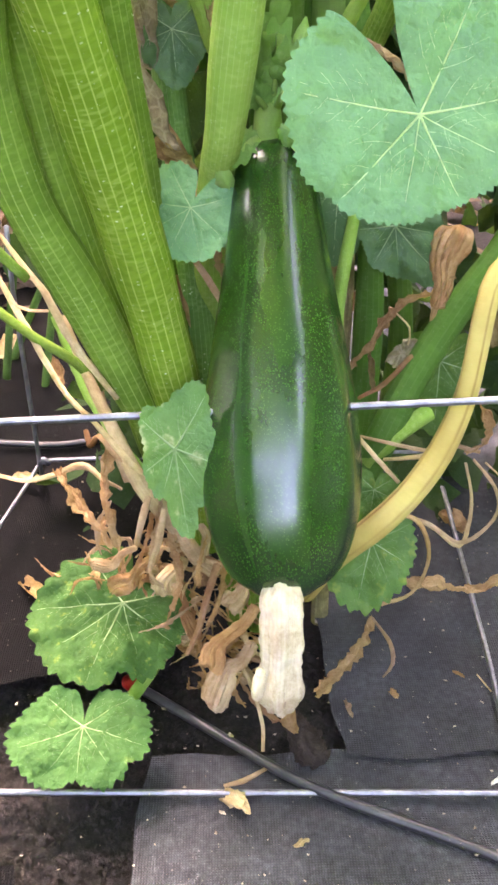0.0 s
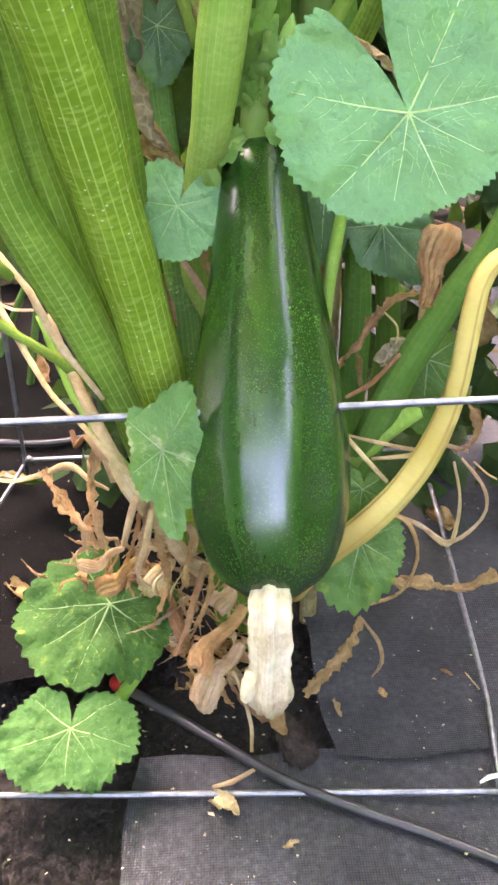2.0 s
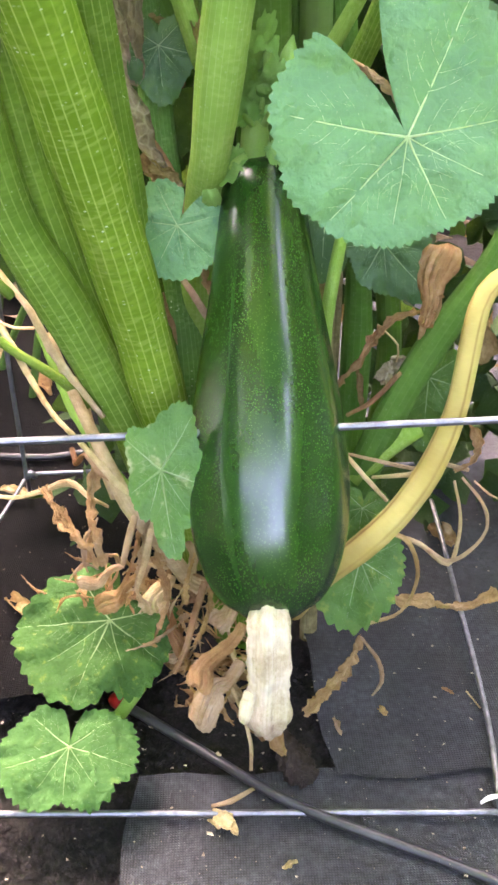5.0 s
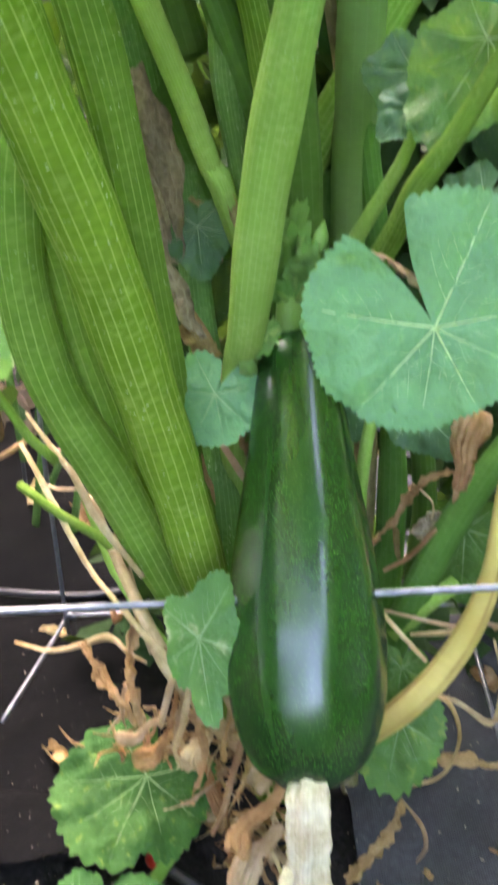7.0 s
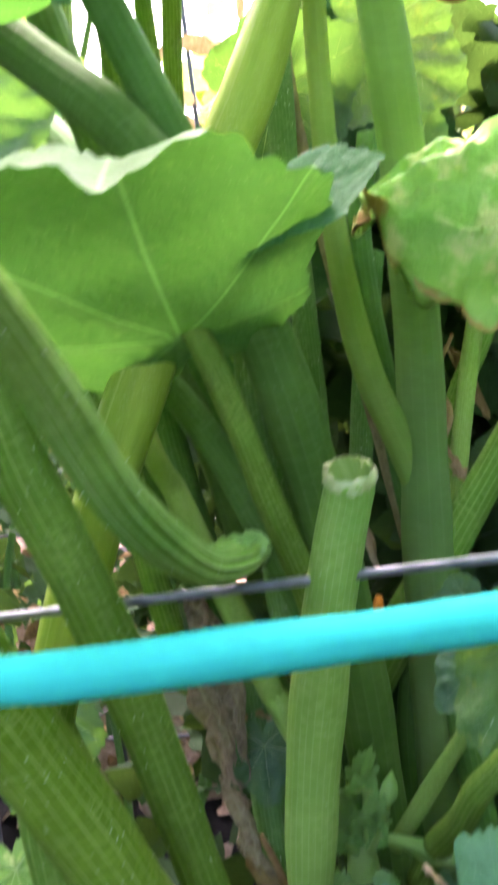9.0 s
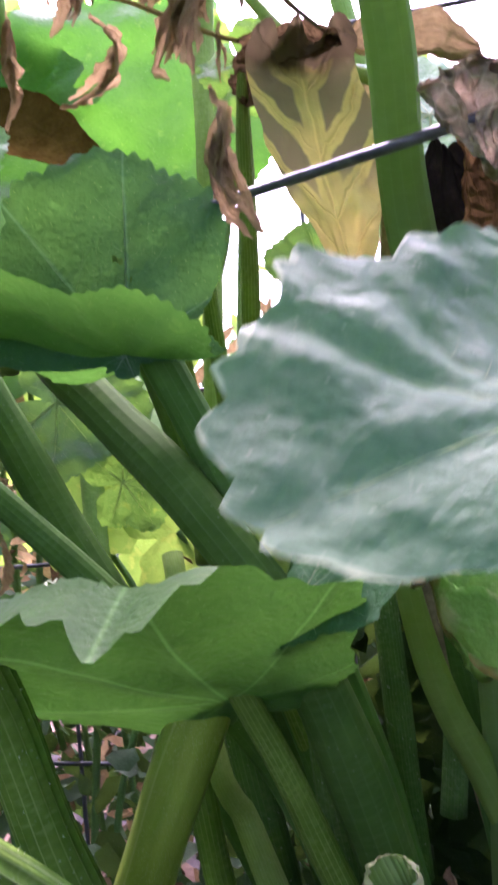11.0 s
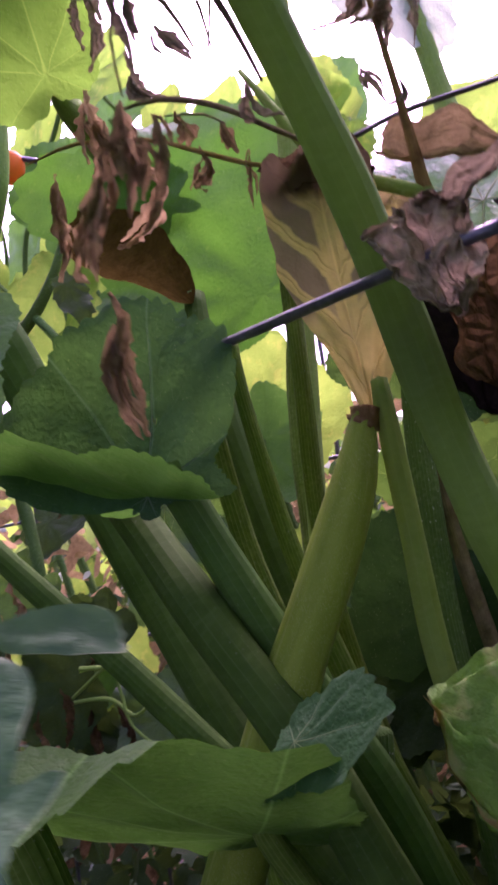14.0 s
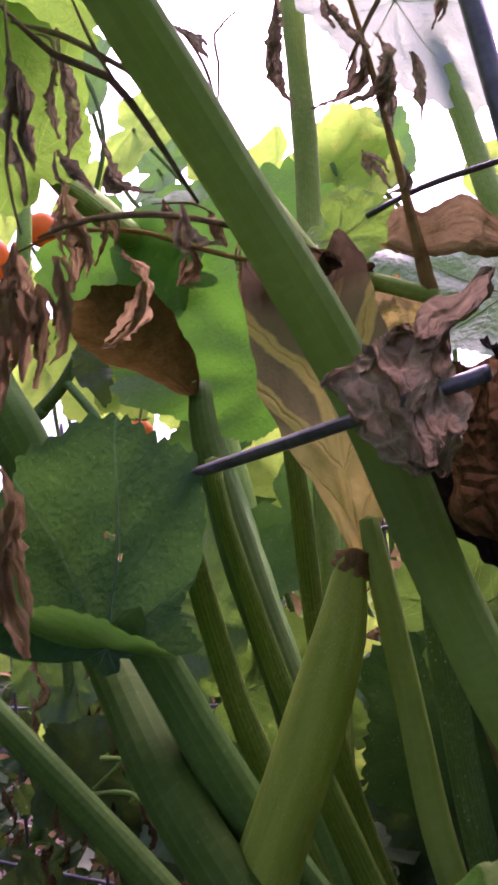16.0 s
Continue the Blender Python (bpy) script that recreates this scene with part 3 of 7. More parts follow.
def leaf(parent, base, tip, face, material=None, f=(1, 0.95, 0.8, 0.95, 0.8), sinus=0.12, cup=0.1, wave=0.10, droop=0.0, fold=0.0,
         seed=1, teeth=22, veins=M_VEIN, vein_size=1.0, label="", name="leaf", res=1.0, notch=(), slim=1.0, rag=0.06, holes=(), dent=0.84, basal=0.72, nod=0.0):
    """A palmate blade that starts at base, points to tip and shows its upper side towards face."""
    base, d = Vector(base), Vector(tip) - Vector(base)
    L = d.length
    y = d.normalized()
    z = Vector(face)
    z = (z - y * z.dot(y)).normalized()
    x = y.cross(z)
    m = Matrix((x, y, z)).transposed().to_4x4()
    m.translation = base
    height = blade(L, cup, wave, droop, fold, nod, seed)
    n, rings = int(150 * res), max(6, int(13 * res))
    verts, faces, uvs = [(0, 0, height(0, 0))], [], [(0.0, 0.0)]
    for i in range(1, rings + 1):
        u = (i / rings) ** 0.85
        for j in range(n):
            th = 2 * math.pi * (j + 0.5) / n - math.pi
            r = L * outline(th, f, sinus, teeth, seed, notch, rag, dent, basal) * u
            px, py = r * math.sin(th) * slim, r * math.cos(th)
            verts.append((px, py, height(px, py)))
            uvs.append((u, th))
    for j in range(n):
        k = (j + 1) % n
        faces.append((0, 1 + k, 1 + j))
        for i in range(rings - 1):
            a, b = 1 + i * n, 1 + (i + 1) * n
            faces.append((a + j, a + k, b + k, b + j))
    for hx, hy, hr in holes:
        faces = [q for q in faces if math.hypot(sum(verts[v][0] for v in q) / len(q) / L - hx, (sum(verts[v][1] for v in q) / len(q) / L - hy) * 0.8) > hr]
    me = mesh(name, verts, [q[::-1] for q in faces], uvs)
    ob = part(name, me, material or M_LEAF, parent, label, m)
    if veins:
        vv, vf = [], []

        def strand(p0, p1, r0, r1, bend, steps=7):
            p0, p1 = Vector(p0), Vector(p1)
            nrm = Vector((-(p1 - p0).y, (p1 - p0).x))
            s = len(vv)
            for i in range(steps + 1):
                u = i / steps
                q = p0.lerp(p1, u) + nrm * bend * u * (1 - u)
                r = r0 + (r1 - r0) * u
                side = nrm.normalized()
                h = height(q.x, q.y)
                for cx, cz in ((r, 0), (0, 0.55 * r), (-r, 0), (0, -0.9 * r)):
                    vv.append((q.x + side.x * cx, q.y + side.y * cx, h + cz))
            for i in range(steps):
                for j in range(4):
                    a, b = s + i * 4 + j, s + i * 4 + (j + 1) % 4
                    vf.append((a, b, b + 4, a + 4))

        w = 0.0085 * L * vein_size
        for v in VEINS:
            if slim < 0.5 and abs(v) > 0.7:
                continue
            big = abs(v) in (0, radians(72), radians(128)) or v == 0
            R = L * outline(v, f, sinus, 0, seed, notch, rag, dent, basal) * (0.93 if big else 0.8)
            e = (R * math.sin(v) * slim, R * math.cos(v))
            strand((0, 0), e, w * (1.25 if big else 0.7), w * 0.15, 0.04 * (1 if v > 0 else -1), 10)
            for k in range(4 if big else 2):
                for sgn in (1, -1):
                    u = 0.27 + 0.17 * k + 0.06 * sgn + 0.05 * noise.noise((k * 1.7, v * 3, seed + sgn))
                    o = Vector(e) * u
                    a = v + sgn * radians(46 + 8 * noise.noise((k * 2.3, v, seed * 1.1)))
                    q = o + Vector((math.sin(a) * slim, math.cos(a))) * R * 0.42 * (1.2 - u)
                    strand(o, q, w * 0.25 * (1.15 - u), w * 0.05, -0.22 * sgn, 6)
                    o2 = o.lerp(q, 0.55)
                    a2 = a - sgn * radians(40)
                    strand(o2, o2 + Vector((math.sin(a2) * slim, math.cos(a2))) * R * 0.15 * (1.2 - u), w * 0.10, w * 0.03, 0.15 * sgn, 4)
        part("vein_network", mesh("vein_network", vv, vf), veins, ob, "", m)
    return ob


def crumpled(parent, base, tip, face, width, material, seed, wild=0.35, roll=0.8, name="dry_leaf", label="", res=18, across=False, folds=1.0):
    """A shrivelled blade: rolled in from its sides and buckled. Returns its mesh object."""
    base, d = Vector(base), Vector(tip) - Vector(base)
    L = d.length
    y = d.normalized()
    z = Vector(face)
    z = (z - y * z.dot(y)).normalized()
    m = Matrix((y.cross(z), y, z)).transposed().to_4x4()
    m.translation = base
    verts, faces, uvs = [], [], []
    nu, nv = res * 2, res
    for i in range(nu + 1):
        u = i / nu
        w = width * (math.sin(math.pi * min(1, 0.06 + u * 0.94)) ** 0.6 + 0.05) * (1 + 0.3 * noise.noise((u * 5, seed, 1.3)))
        for j in range(nv + 1):
            v = j / nv * 2 - 1
            bend = v * roll * 2.2
            px = w * 0.5 * (math.sin(bend) / (roll * 2.2) if roll > 0.05 else v)
            pz = w * 0.5 * ((1 - math.cos(bend)) / (roll * 2.2) if roll > 0.05 else 0)
            pz += folds * width * 0.10 * noise.noise((v * 4.5, u * 1.2, seed * 1.9)) + folds * width * 0.05 * noise.noise((v * 11, u * 2.0, seed))
            q = Vector((px, u * L, pz))
            k = 3.6 / max(L, width)
            q += (noise.noise_vector(q * k + Vector((seed * 2.3, 0, 0))) + 0.3 * noise.noise_vector(q * k * 2.6 + Vector((0, seed, 0))) + 0.12 * noise.noise_vector(q * k * 7.0 + Vector((0, 0, seed)))) * wild * width * 0.5
            verts.append(q)
            uvs.append((max(abs(v), abs(2 * u - 1)) if across else j / nv, u * L / width * 0.6))
    n = nv + 1
    for i in range(nu):
        for j in range(nv):
            faces.append((i * n + j, i * n + j + 1, (i + 1) * n + j + 1, (i + 1) * n + j))
    me = mesh(name, verts, faces, uvs)
    if parent is None:
        return whole(name, me, material, label, "dried leaf", m)
    return part(name, me, material, parent, label, m)


def wilted(pts, parent, material, seed, name="dried_leaf", label="", curl=1.0):
    """A shrivelled strip of leaf along a path of x, y, z, half width: lobed rim, curled in and buckled."""
    row = smooth_path(pts, 0.0025)
    tang = np.gradient(row[:, :3], axis=0)
    tang /= np.linalg.norm(tang, axis=1)[:, None]
    rng = np.random.RandomState(seed)
    side = np.cross(tang[0], rng.randn(3))
    side /= np.linalg.norm(side)
    verts, uvs, n = [], [], 17
    spin = (1 if seed % 2 else -1) * (18 + 20 * rng.rand())
    along = 0.0
    for i, (q, tg) in enumerate(zip(row, tang)):
        side = side - tg * (side @ tg)
        side /= np.linalg.norm(side)
        up = np.cross(tg, side)
        if i:
            along += np.linalg.norm(q[:3] - row[i - 1, :3])
        big = max(p[3] for p in pts)
        w = q[3] * (1 + 0.75 * noise.noise((along / big * 0.9, seed * 1.3, 0.2)) + 0.4 * noise.noise((along / big * 2.6, seed * 0.7, 3.2)))
        roll = curl * (1.5 + 1.2 * noise.noise((along / big * 0.6, seed, 7.7)))
        turn = spin * along
        for j in range(n):
            v = (j / (n - 1) * 2 - 1)
            b = v * roll
            pleat = 0.16 * w * math.sin(v * 13 + 3 * noise.noise((along / big * 0.8, seed, 1.1)))
            px, pz = w * math.sin(b) / max(0.3, roll) * 1.5, w * (1 - math.cos(b)) / max(0.3, roll) * 1.3 + pleat
            c, s = math.cos(turn), math.sin(turn)
            p = q[:3] + side * (px * c - pz * s) + up * (px * s + pz * c)
            jit = noise.noise_vector(Vector(p) / big * 0.75 + Vector((seed, 0, 0)))
            fine = noise.noise_vector(Vector(p) / big * 2.3 + Vector((0, seed, 0)))
            verts.append(p + np.array(jit) * big * 0.36 + np.array(fine) * big * 0.24)
            uvs.append((j / (n - 1), along / big * 0.35))
    faces = [(i * n + j, i * n + j + 1, (i + 1) * n + j + 1, (i + 1) * n + j) for i in range(len(row) - 1) for j in range(n - 1)]
    return part(name, mesh(name, verts, faces, uvs), material, parent, label)


def hanging_blade(parent, base, tip, face, widths, material, seed, label=""):
    """A limp blade with a midrib; widths gives (along, half width on either side), and the top buckles over."""
    base, d = Vector(base), Vector(tip) - Vector(base)
    y = d.normalized()
    z = Vector(face)
    z = (z - y * z.dot(y)).normalized()
    x = y.cross(z)
    n, m = 36, 24
    keys = np.array(widths)
    verts, uvs = [], []
    for i in range(n + 1):
        u = i / n
        wl, wr = np.interp(u, keys[:, 0], keys[:, 1]), np.interp(u, keys[:, 0], keys[:, 2])
        for j in range(m + 1):
            v = j / m * 2 - 1
            w = (wl if v < 0 else wr) * (1 + 0.10 * noise.noise((u * 9, seed, 2.0 + (v > 0))))
            h = 0.20 * abs(v) * w + 0.010 * noise.noise((v * 1.4, u * 3.5, seed)) + 0.004 * noise.noise((v * 3.5, u * 11, seed + 3))
            h += 0.020 * max(0.0, u - 0.8) / 0.2 * (1 + 0.8 * noise.noise((v * 3, u * 14, seed + 7)))
            rise = min(u, 0.86 + 0.10 * noise.noise((v * 2.2, seed, 1.0))) + 0.15 * max(0.0, u - 0.86)
            verts.append(base + y * d.length * rise + x * v * w + z * h)
            uvs.append((j / m, u))
    k = m + 1
    faces = [(i * k + j, i * k + j + 1, (i + 1) * k + j + 1, (i + 1) * k + j) for i in range(n) for j in range(m)]
    return part("withered_leaf", mesh("withered_leaf", verts, faces, uvs), material, parent, label)


def stalk(pts, parent, material=M_STEM, name="petiole", label="", ribs=15, depth=0.007, seed=0, segs=44, **kw):
    return part(name, tube(name, pts, segs, ribs, depth, seed=seed, **kw), material, parent, label)


def bristles(pts, parent, count, seed, size=0.0022, material=None):
    """Short pale hairs standing on a stalk, scattered along its ribs."""
    rng = np.random.RandomState(seed)
    row = smooth_path(pts, 0.006)
    tang = np.gradient(row[:, :3], axis=0)
    tang /= np.linalg.norm(tang, axis=1)[:, None]
    verts, faces = [], []
    for _ in range(count):
        k = rng.randint(len(row))
        n = np.cross(tang[k], rng.randn(3))
        n /= np.linalg.norm(n)
        s = np.cross(tang[k], n)
        o, h = row[k, :3] + n * row[k, 3] * 0.97, size * (0.5 + rng.rand())
        w = h * 0.22
        b = len(verts)
        verts += [o + s * w, o - s * w * 0.5 + tang[k] * w, o - s * w * 0.5 - tang[k] * w, o + n * h + tang[k] * h * rng.uniform(-0.3, 0.6)]
        faces += [(b, b + 1, b + 3), (b + 1, b + 2, b + 3), (b + 2, b, b + 3)]
    return part("bristles", mesh("bristles", verts, faces, smooth=False), material or M_BRISTLE, parent, "short pale bristles", kind="stuff")



def tendril(pts, parent, material=M_DRY_PALE, name="tendril", label="", flat=0.6, twist=14.0, seed=0):
    return part(name, tube(name, pts, 8, 0, 0, step=0.006, flat=flat, twist=twist, rough=0.25, seed=seed), material, parent, label)


def tassel(pts, parent, material, seed, label="", more=3):
    """A shrivelled compound leaf: one strip with narrower, shorter ones hanging beside it."""
    rng = np.random.RandomState(seed + 7000)
    p = np.array(pts, float)
    big = p[:, 3].max()
    wilted([(a, b, c, r * 0.72) for a, b, c, r in pts], parent, material, seed, label=label, curl=1.35)
    for k in range(more):
        s = rng.uniform(0.0, 0.45)
        row = smooth_path(pts, 0.004)
        i0 = int(s * (len(row) - 1))
        i1 = min(len(row) - 1, i0 + max(3, int(len(row) * rng.uniform(0.35, 0.6))))
        idx = np.linspace(i0, i1, 4).astype(int)
        off = np.array((rng.uniform(-1, 1), rng.uniform(-0.8, 0.8), -0.2)) * big * 1.5
        sub = [(*(row[i, :3] + off * f), max(0.0006, row[i, 3] * w)) for i, f, w in zip(idx, (0.15, 0.7, 1.0, 0.9), (0.3, 0.62, 0.52, 0.2))]
        wilted(sub, parent, material, seed * 10 + k, curl=1.2)


def dried_flower(a, b, w, parent, material, seed, label=""):
    """A withered trumpet blossom: narrow neck, flaring ribbed petals with a ragged mouth."""
    a, b = Vector(a), Vector(b)
    rng = np.random.RandomState(seed)
    side = Vector(rng.randn(3)) * 0.12 * (b - a).length
    rows = [(*a, w * 0.22), (*a.lerp(b, 0.3), w * 0.26), (*(a.lerp(b, 0.55) + side), w * 0.36), (*(a.lerp(b, 0.8) + side * 0.7), w * 0.52), (*b, w * 0.46), (*(b + (b - a) * 0.05), w * 0.3)]
    return part("dry_blossom", tube("dry_blossom", rows, 66, 11, 0.2, step=0.003, flat=0.6, rough=0.35, seed=seed), material, parent, label)


# ---- ground ----
def patch(name, corners, nx, ny, z, folds, seed, label):
    """A piece of ground cloth between four corners (x, y), lying in soft folds."""
    a, b, c, d = [Vector((*q, 0)) for q in corners]
    verts, faces = [], []
    for i in range(ny + 1):
        for j in range(nx + 1):
            u, v = j / nx, i / ny
            q = a.lerp(b, u).lerp(d.lerp(c, u), v)
            edge = min(u, 1 - u, v, 1 - v)
            wob = noise.noise((q.x * 14, q.y * 14, seed)) * 0.010 * (1 if edge < 0.01 else 0)
            h = folds * (noise.noise((q.x * 5 + q.y * 2, q.y * 6 - q.x * 2, seed * 2.0)) + 0.35 * noise.noise((q.x * 17, q.y * 11, seed + 4.0)))
            h += folds * 0.8 * max(0, noise.noise((q.x * 4 - q.y * 7, q.y * 2, seed + 9.0))) ** 1.0
            verts.append((q.x + wob, q.y + wob, z + max(-z * 0.8, h)))
    n = nx + 1
    for i in range(ny):
        for j in range(nx):
            faces.append((i * n + j, i * n + j + 1, (i + 1) * n + j + 1, (i + 1) * n + j))
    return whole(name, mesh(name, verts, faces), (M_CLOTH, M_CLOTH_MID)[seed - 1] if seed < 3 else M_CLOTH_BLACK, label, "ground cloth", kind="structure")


def soil_sheet():
    """The soil, fine under the plant and reaching the horizon."""
    xs = [-400, -60, -12, -3, -1.2] + list(np.arange(-0.7, 0.6, 0.012)) + [1.2, 3, 12, 60, 400]
    ys = [-400, -60, -12, -3, -0.6] + list(np.arange(0.2, 1.0, 0.012)) + [1.6, 3, 6, 12, 60, 400]
    verts, faces = [], []
    for y in ys:
        for x in xs:
            near = 1 if -0.7 < x < 0.6 and 0.2 < y < 1.0 else 0
            z = -0.012 + near * (0.012 * noise.noise((x * 9, y * 9, 0)) + 0.006 * noise.noise((x * 40, y * 40, 2)) + 0.003 * noise.noise((x * 110, y * 110, 5)))
            verts.append((x, y, z - 0.006 * near))
    n = len(xs)
    for i in range(len(ys) - 1):
        for j in range(n - 1):
            faces.append((i * n + j, i * n + j + 1, (i + 1) * n + j + 1, (i + 1) * n + j))
    return whole("ground", mesh("ground", verts, faces), M_SOIL, "dark crumbly garden soil reaching the horizon", "soil", kind="structure")


soil_sheet()
patch("ground_cloth", [(-0.125, 0.05), (0.9, 0.0), (0.9, 0.545), (-0.098, 0.548)], 90, 50, 0.004, 0.006, 1, "woven black ground cloth, dusty, under the wire")
patch("ground_cloth", [(0.075, 0.535), (0.95, 0.52), (0.95, 1.8), (0.0, 1.8)], 70, 90, 0.008, 0.010, 2, "woven black ground cloth with pale specks beside the stem")
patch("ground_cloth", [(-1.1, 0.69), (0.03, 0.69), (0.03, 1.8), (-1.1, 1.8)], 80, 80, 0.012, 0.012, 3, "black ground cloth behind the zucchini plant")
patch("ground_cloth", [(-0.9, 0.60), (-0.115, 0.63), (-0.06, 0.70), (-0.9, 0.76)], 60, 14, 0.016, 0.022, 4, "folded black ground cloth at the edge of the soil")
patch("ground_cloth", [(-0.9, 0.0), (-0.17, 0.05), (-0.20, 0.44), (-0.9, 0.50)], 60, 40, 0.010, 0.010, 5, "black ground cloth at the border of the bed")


def crumbs(name, count, area, size, material, seed, label, category, z=0.006, flat=0.5):
    """Loose bits strewn over an area (x0, x1, y0, y1)."""
    rng = np.random.RandomState(seed)
    verts, faces = [], []
    for _ in range(count):
        c = np.array([rng.uniform(area[0], area[1]), rng.uniform(area[2], area[3]), z])
        s = size * (0.35 + rng.rand() ** 3 * 1.6)
        a = rng.rand(6, 3) - 0.5
        dirs = np.array([(1, 0, 0), (-1, 0, 0), (0, 1, 0), (0, -1, 0), (0, 0, 1), (0, 0, -1)], float) + a * 0.7
        dirs *= s * np.array([1 + rng.rand(), 1, flat])
        k = len(verts)
        turn = rng.rand() * 6.28
        rot = np.array([[math.cos(turn), -math.sin(turn), 0], [math.sin(turn), math.cos(turn), 0], [0, 0, 1]])
        verts.extend(c + dirs @ rot)
        faces += [(k + p, k + q, k + r) for p, q, r in ((0, 2, 4), (2, 1, 4), (1, 3, 4), (3, 0, 4), (2, 0, 5), (1, 2, 5), (3, 1, 5), (0, 3, 5))]
    return whole(name, mesh(name, verts, faces, smooth=False), material, label, category, kind="stuff")


crumbs("soil_crumbs", 12000, (-0.30, 0.08, 0.40, 0.72), 0.0018, M_SOIL, 3, "loose crumbs of dark soil in the cut-out", "soil", -0.012, 0.8)
crumbs("plant_specks", 800, (-0.35, 0.36, 0.30, 1.05), 0.0008, M_DEBRIS, 4, "pale specks of plant debris on the ground cloth", "debris", 0.014, 0.5)
crumbs("dry_bits", 60, (-0.35, 0.34, 0.36, 1.05), 0.0021, M_DEBRIS, 5, "small dry leaf bits on the ground cloth", "debris", 0.015, 0.35)

# drip hose and the loose red clip by the low leaves
whole("drip_hose", tube("drip_hose", [(-0.119, 0.626, 0.012, 0.0049), (-0.098, 0.61, 0.014, 0.0048), (-0.03, 0.557, 0.012, 0.0046), (0.028, 0.51, 0.014, 0.0046), (0.082, 0.481, 0.012, 0.0045), (0.143, 0.453, 0.01, 0.0046), (0.184, 0.431, 0.01, 0.0047), (0.246, 0.395, 0.01, 0.0047)], 16, step=0.01, ends=True), M_HOSE,
      "thin black irrigation hose lying across the soil", "hose")
whole("hose_loop", tube("hose_loop", [(-0.383, 1.086, 0.02, 0.0047), (-0.318, 1.073, 0.02, 0.0046), (-0.248, 1.066, 0.02, 0.0046), (-0.188, 1.082, 0.02, 0.0047), (-0.152, 1.118, 0.02, 0.0048)], 10), M_HOSE,
      "black hose lying in a curve on the ground cloth", "hose")
clip = turned("plant_clip", [(0.0, -0.004), (0.006, -0.003), (0.008, 0.004), (0.007, 0.014), (0.003, 0.018), (0.0, 0.019)], 16)
whole("plant_clip", clip, M_RED, "small red plastic clip under a low leaf", "clip", m=Matrix.Translation((-0.123, 0.631, 0.012)) @ pose(0, 0, 0, 60, 0, 30))

# ---- wire cage ----
cage = thing("wire_cage", (0, 0.5, 0), "galvanised wire plant cage round the zucchini plant", "plant cage")


def bar(pts, r=0.0026, material=M_WIRE, parent=cage, name="bar"):
    return part(name, tube(name, [(*p[:3], r) for p in pts], 12, step=0.03, rough=0.04, seed=len(bpy.data.objects)), material, parent)


bar([(-0.251, 0.51, 0.012), (-0.011, 0.499, 0.012), (0.226, 0.488, 0.012)], 0.0028)
bar([(-0.32, 0.53, 0.3605), (-0.1, 0.53, 0.3638), (0.28, 0.53, 0.3695)], 0.0027)
bar([(-0.30, 0.56, 0.727), (-0.05, 0.56, 0.7412), (0.27, 0.56, 0.7594)], 0.0026)
bar([(-0.13, 0.624, 1.140), (-0.022, 0.598, 1.140), (0.09, 0.569, 1.140), (0.15, 0.555, 1.141)], 0.0030, M_WIRE_BACKLIT)
bar([(-0.249, 0.951, 0.363), (-0.253, 0.951, 0.287), (-0.254, 0.951, 0.064), (-0.268, 1.011, 0)], 0.0027)
bar([(-0.253, 0.951, 0.066), (-0.177, 0.951, 0.068), (0.25, 0.955, 0.06)], 0.0025)
bar([(-0.256, 0.948, 0.061), (-0.268, 0.921, 0.05), (-0.295, 0.783, 0.05)], 0.0025)
bar([(0.243, 0.974, 0.035), (0.239, 0.904, 0.035), (0.23, 0.727, 0.03), (0.222, 0.582, 0.022), (0.209, 0.489, 0.015)], 0.0026)
bar([(0.214, 0.49, -0.02), (0.216, 0.5, 0.4), (0.217, 0.505, 0.8), (0.195, 0.51, 1.125), (0.188, 0.51, 1.20), (0.176, 0.51, 1.34)], 0.0036, M_WIRE_BACKLIT)
part("tie", tube("tie", [(*(-0.254, 0.952, 0.062), 0.004), (*(-0.248, 0.948, 0.07), 0.0045), (*(-0.244, 0.952, 0.062), 0.004)], 10), M_WIRE, cage)
part("tie", tube("tie", [(0.195, 0.497, 0.014, 0.0024), (0.201, 0.497, 0.02, 0.0038), (0.209, 0.497, 0.022, 0.0033)], 8, flat=0.4), M_PAPER, cage, "white plastic tie")

hose = whole("cyan_hose", tube("cyan_hose", [(-0.26, 0.40, 0.795, 0.005), (-0.18, 0.385, 0.780, 0.005), (-0.12, 0.381, 0.7705, 0.0058), (-0.085, 0.386, 0.7665, 0.0077), (-0.05, 0.403, 0.7612, 0.0092), (0.0, 0.435, 0.7545, 0.0100), (0.05, 0.470, 0.7463, 0.0104), (0.1, 0.505, 0.7385, 0.0107), (0.2, 0.578, 0.7245, 0.0108), (0.3, 0.65, 0.712, 0.0108)], 24, step=0.01), M_CYAN,
      "bright turquoise plastic garden hose strung across the cage", "hose")
for x, y, z in ((0.0455, 0.4588, 0.7521), (0.0487, 0.4588, 0.7459), (0.0657, 0.4700, 0.7452)):
    part("print_mark", tube("print_mark", [(x - 0.0016, y, z, 0.0003), (x, y, z, 0.0009), (x + 0.0016, y, z, 0.0003)], 8, step=0.0006), M_HOSE, hose, "faint dark print")

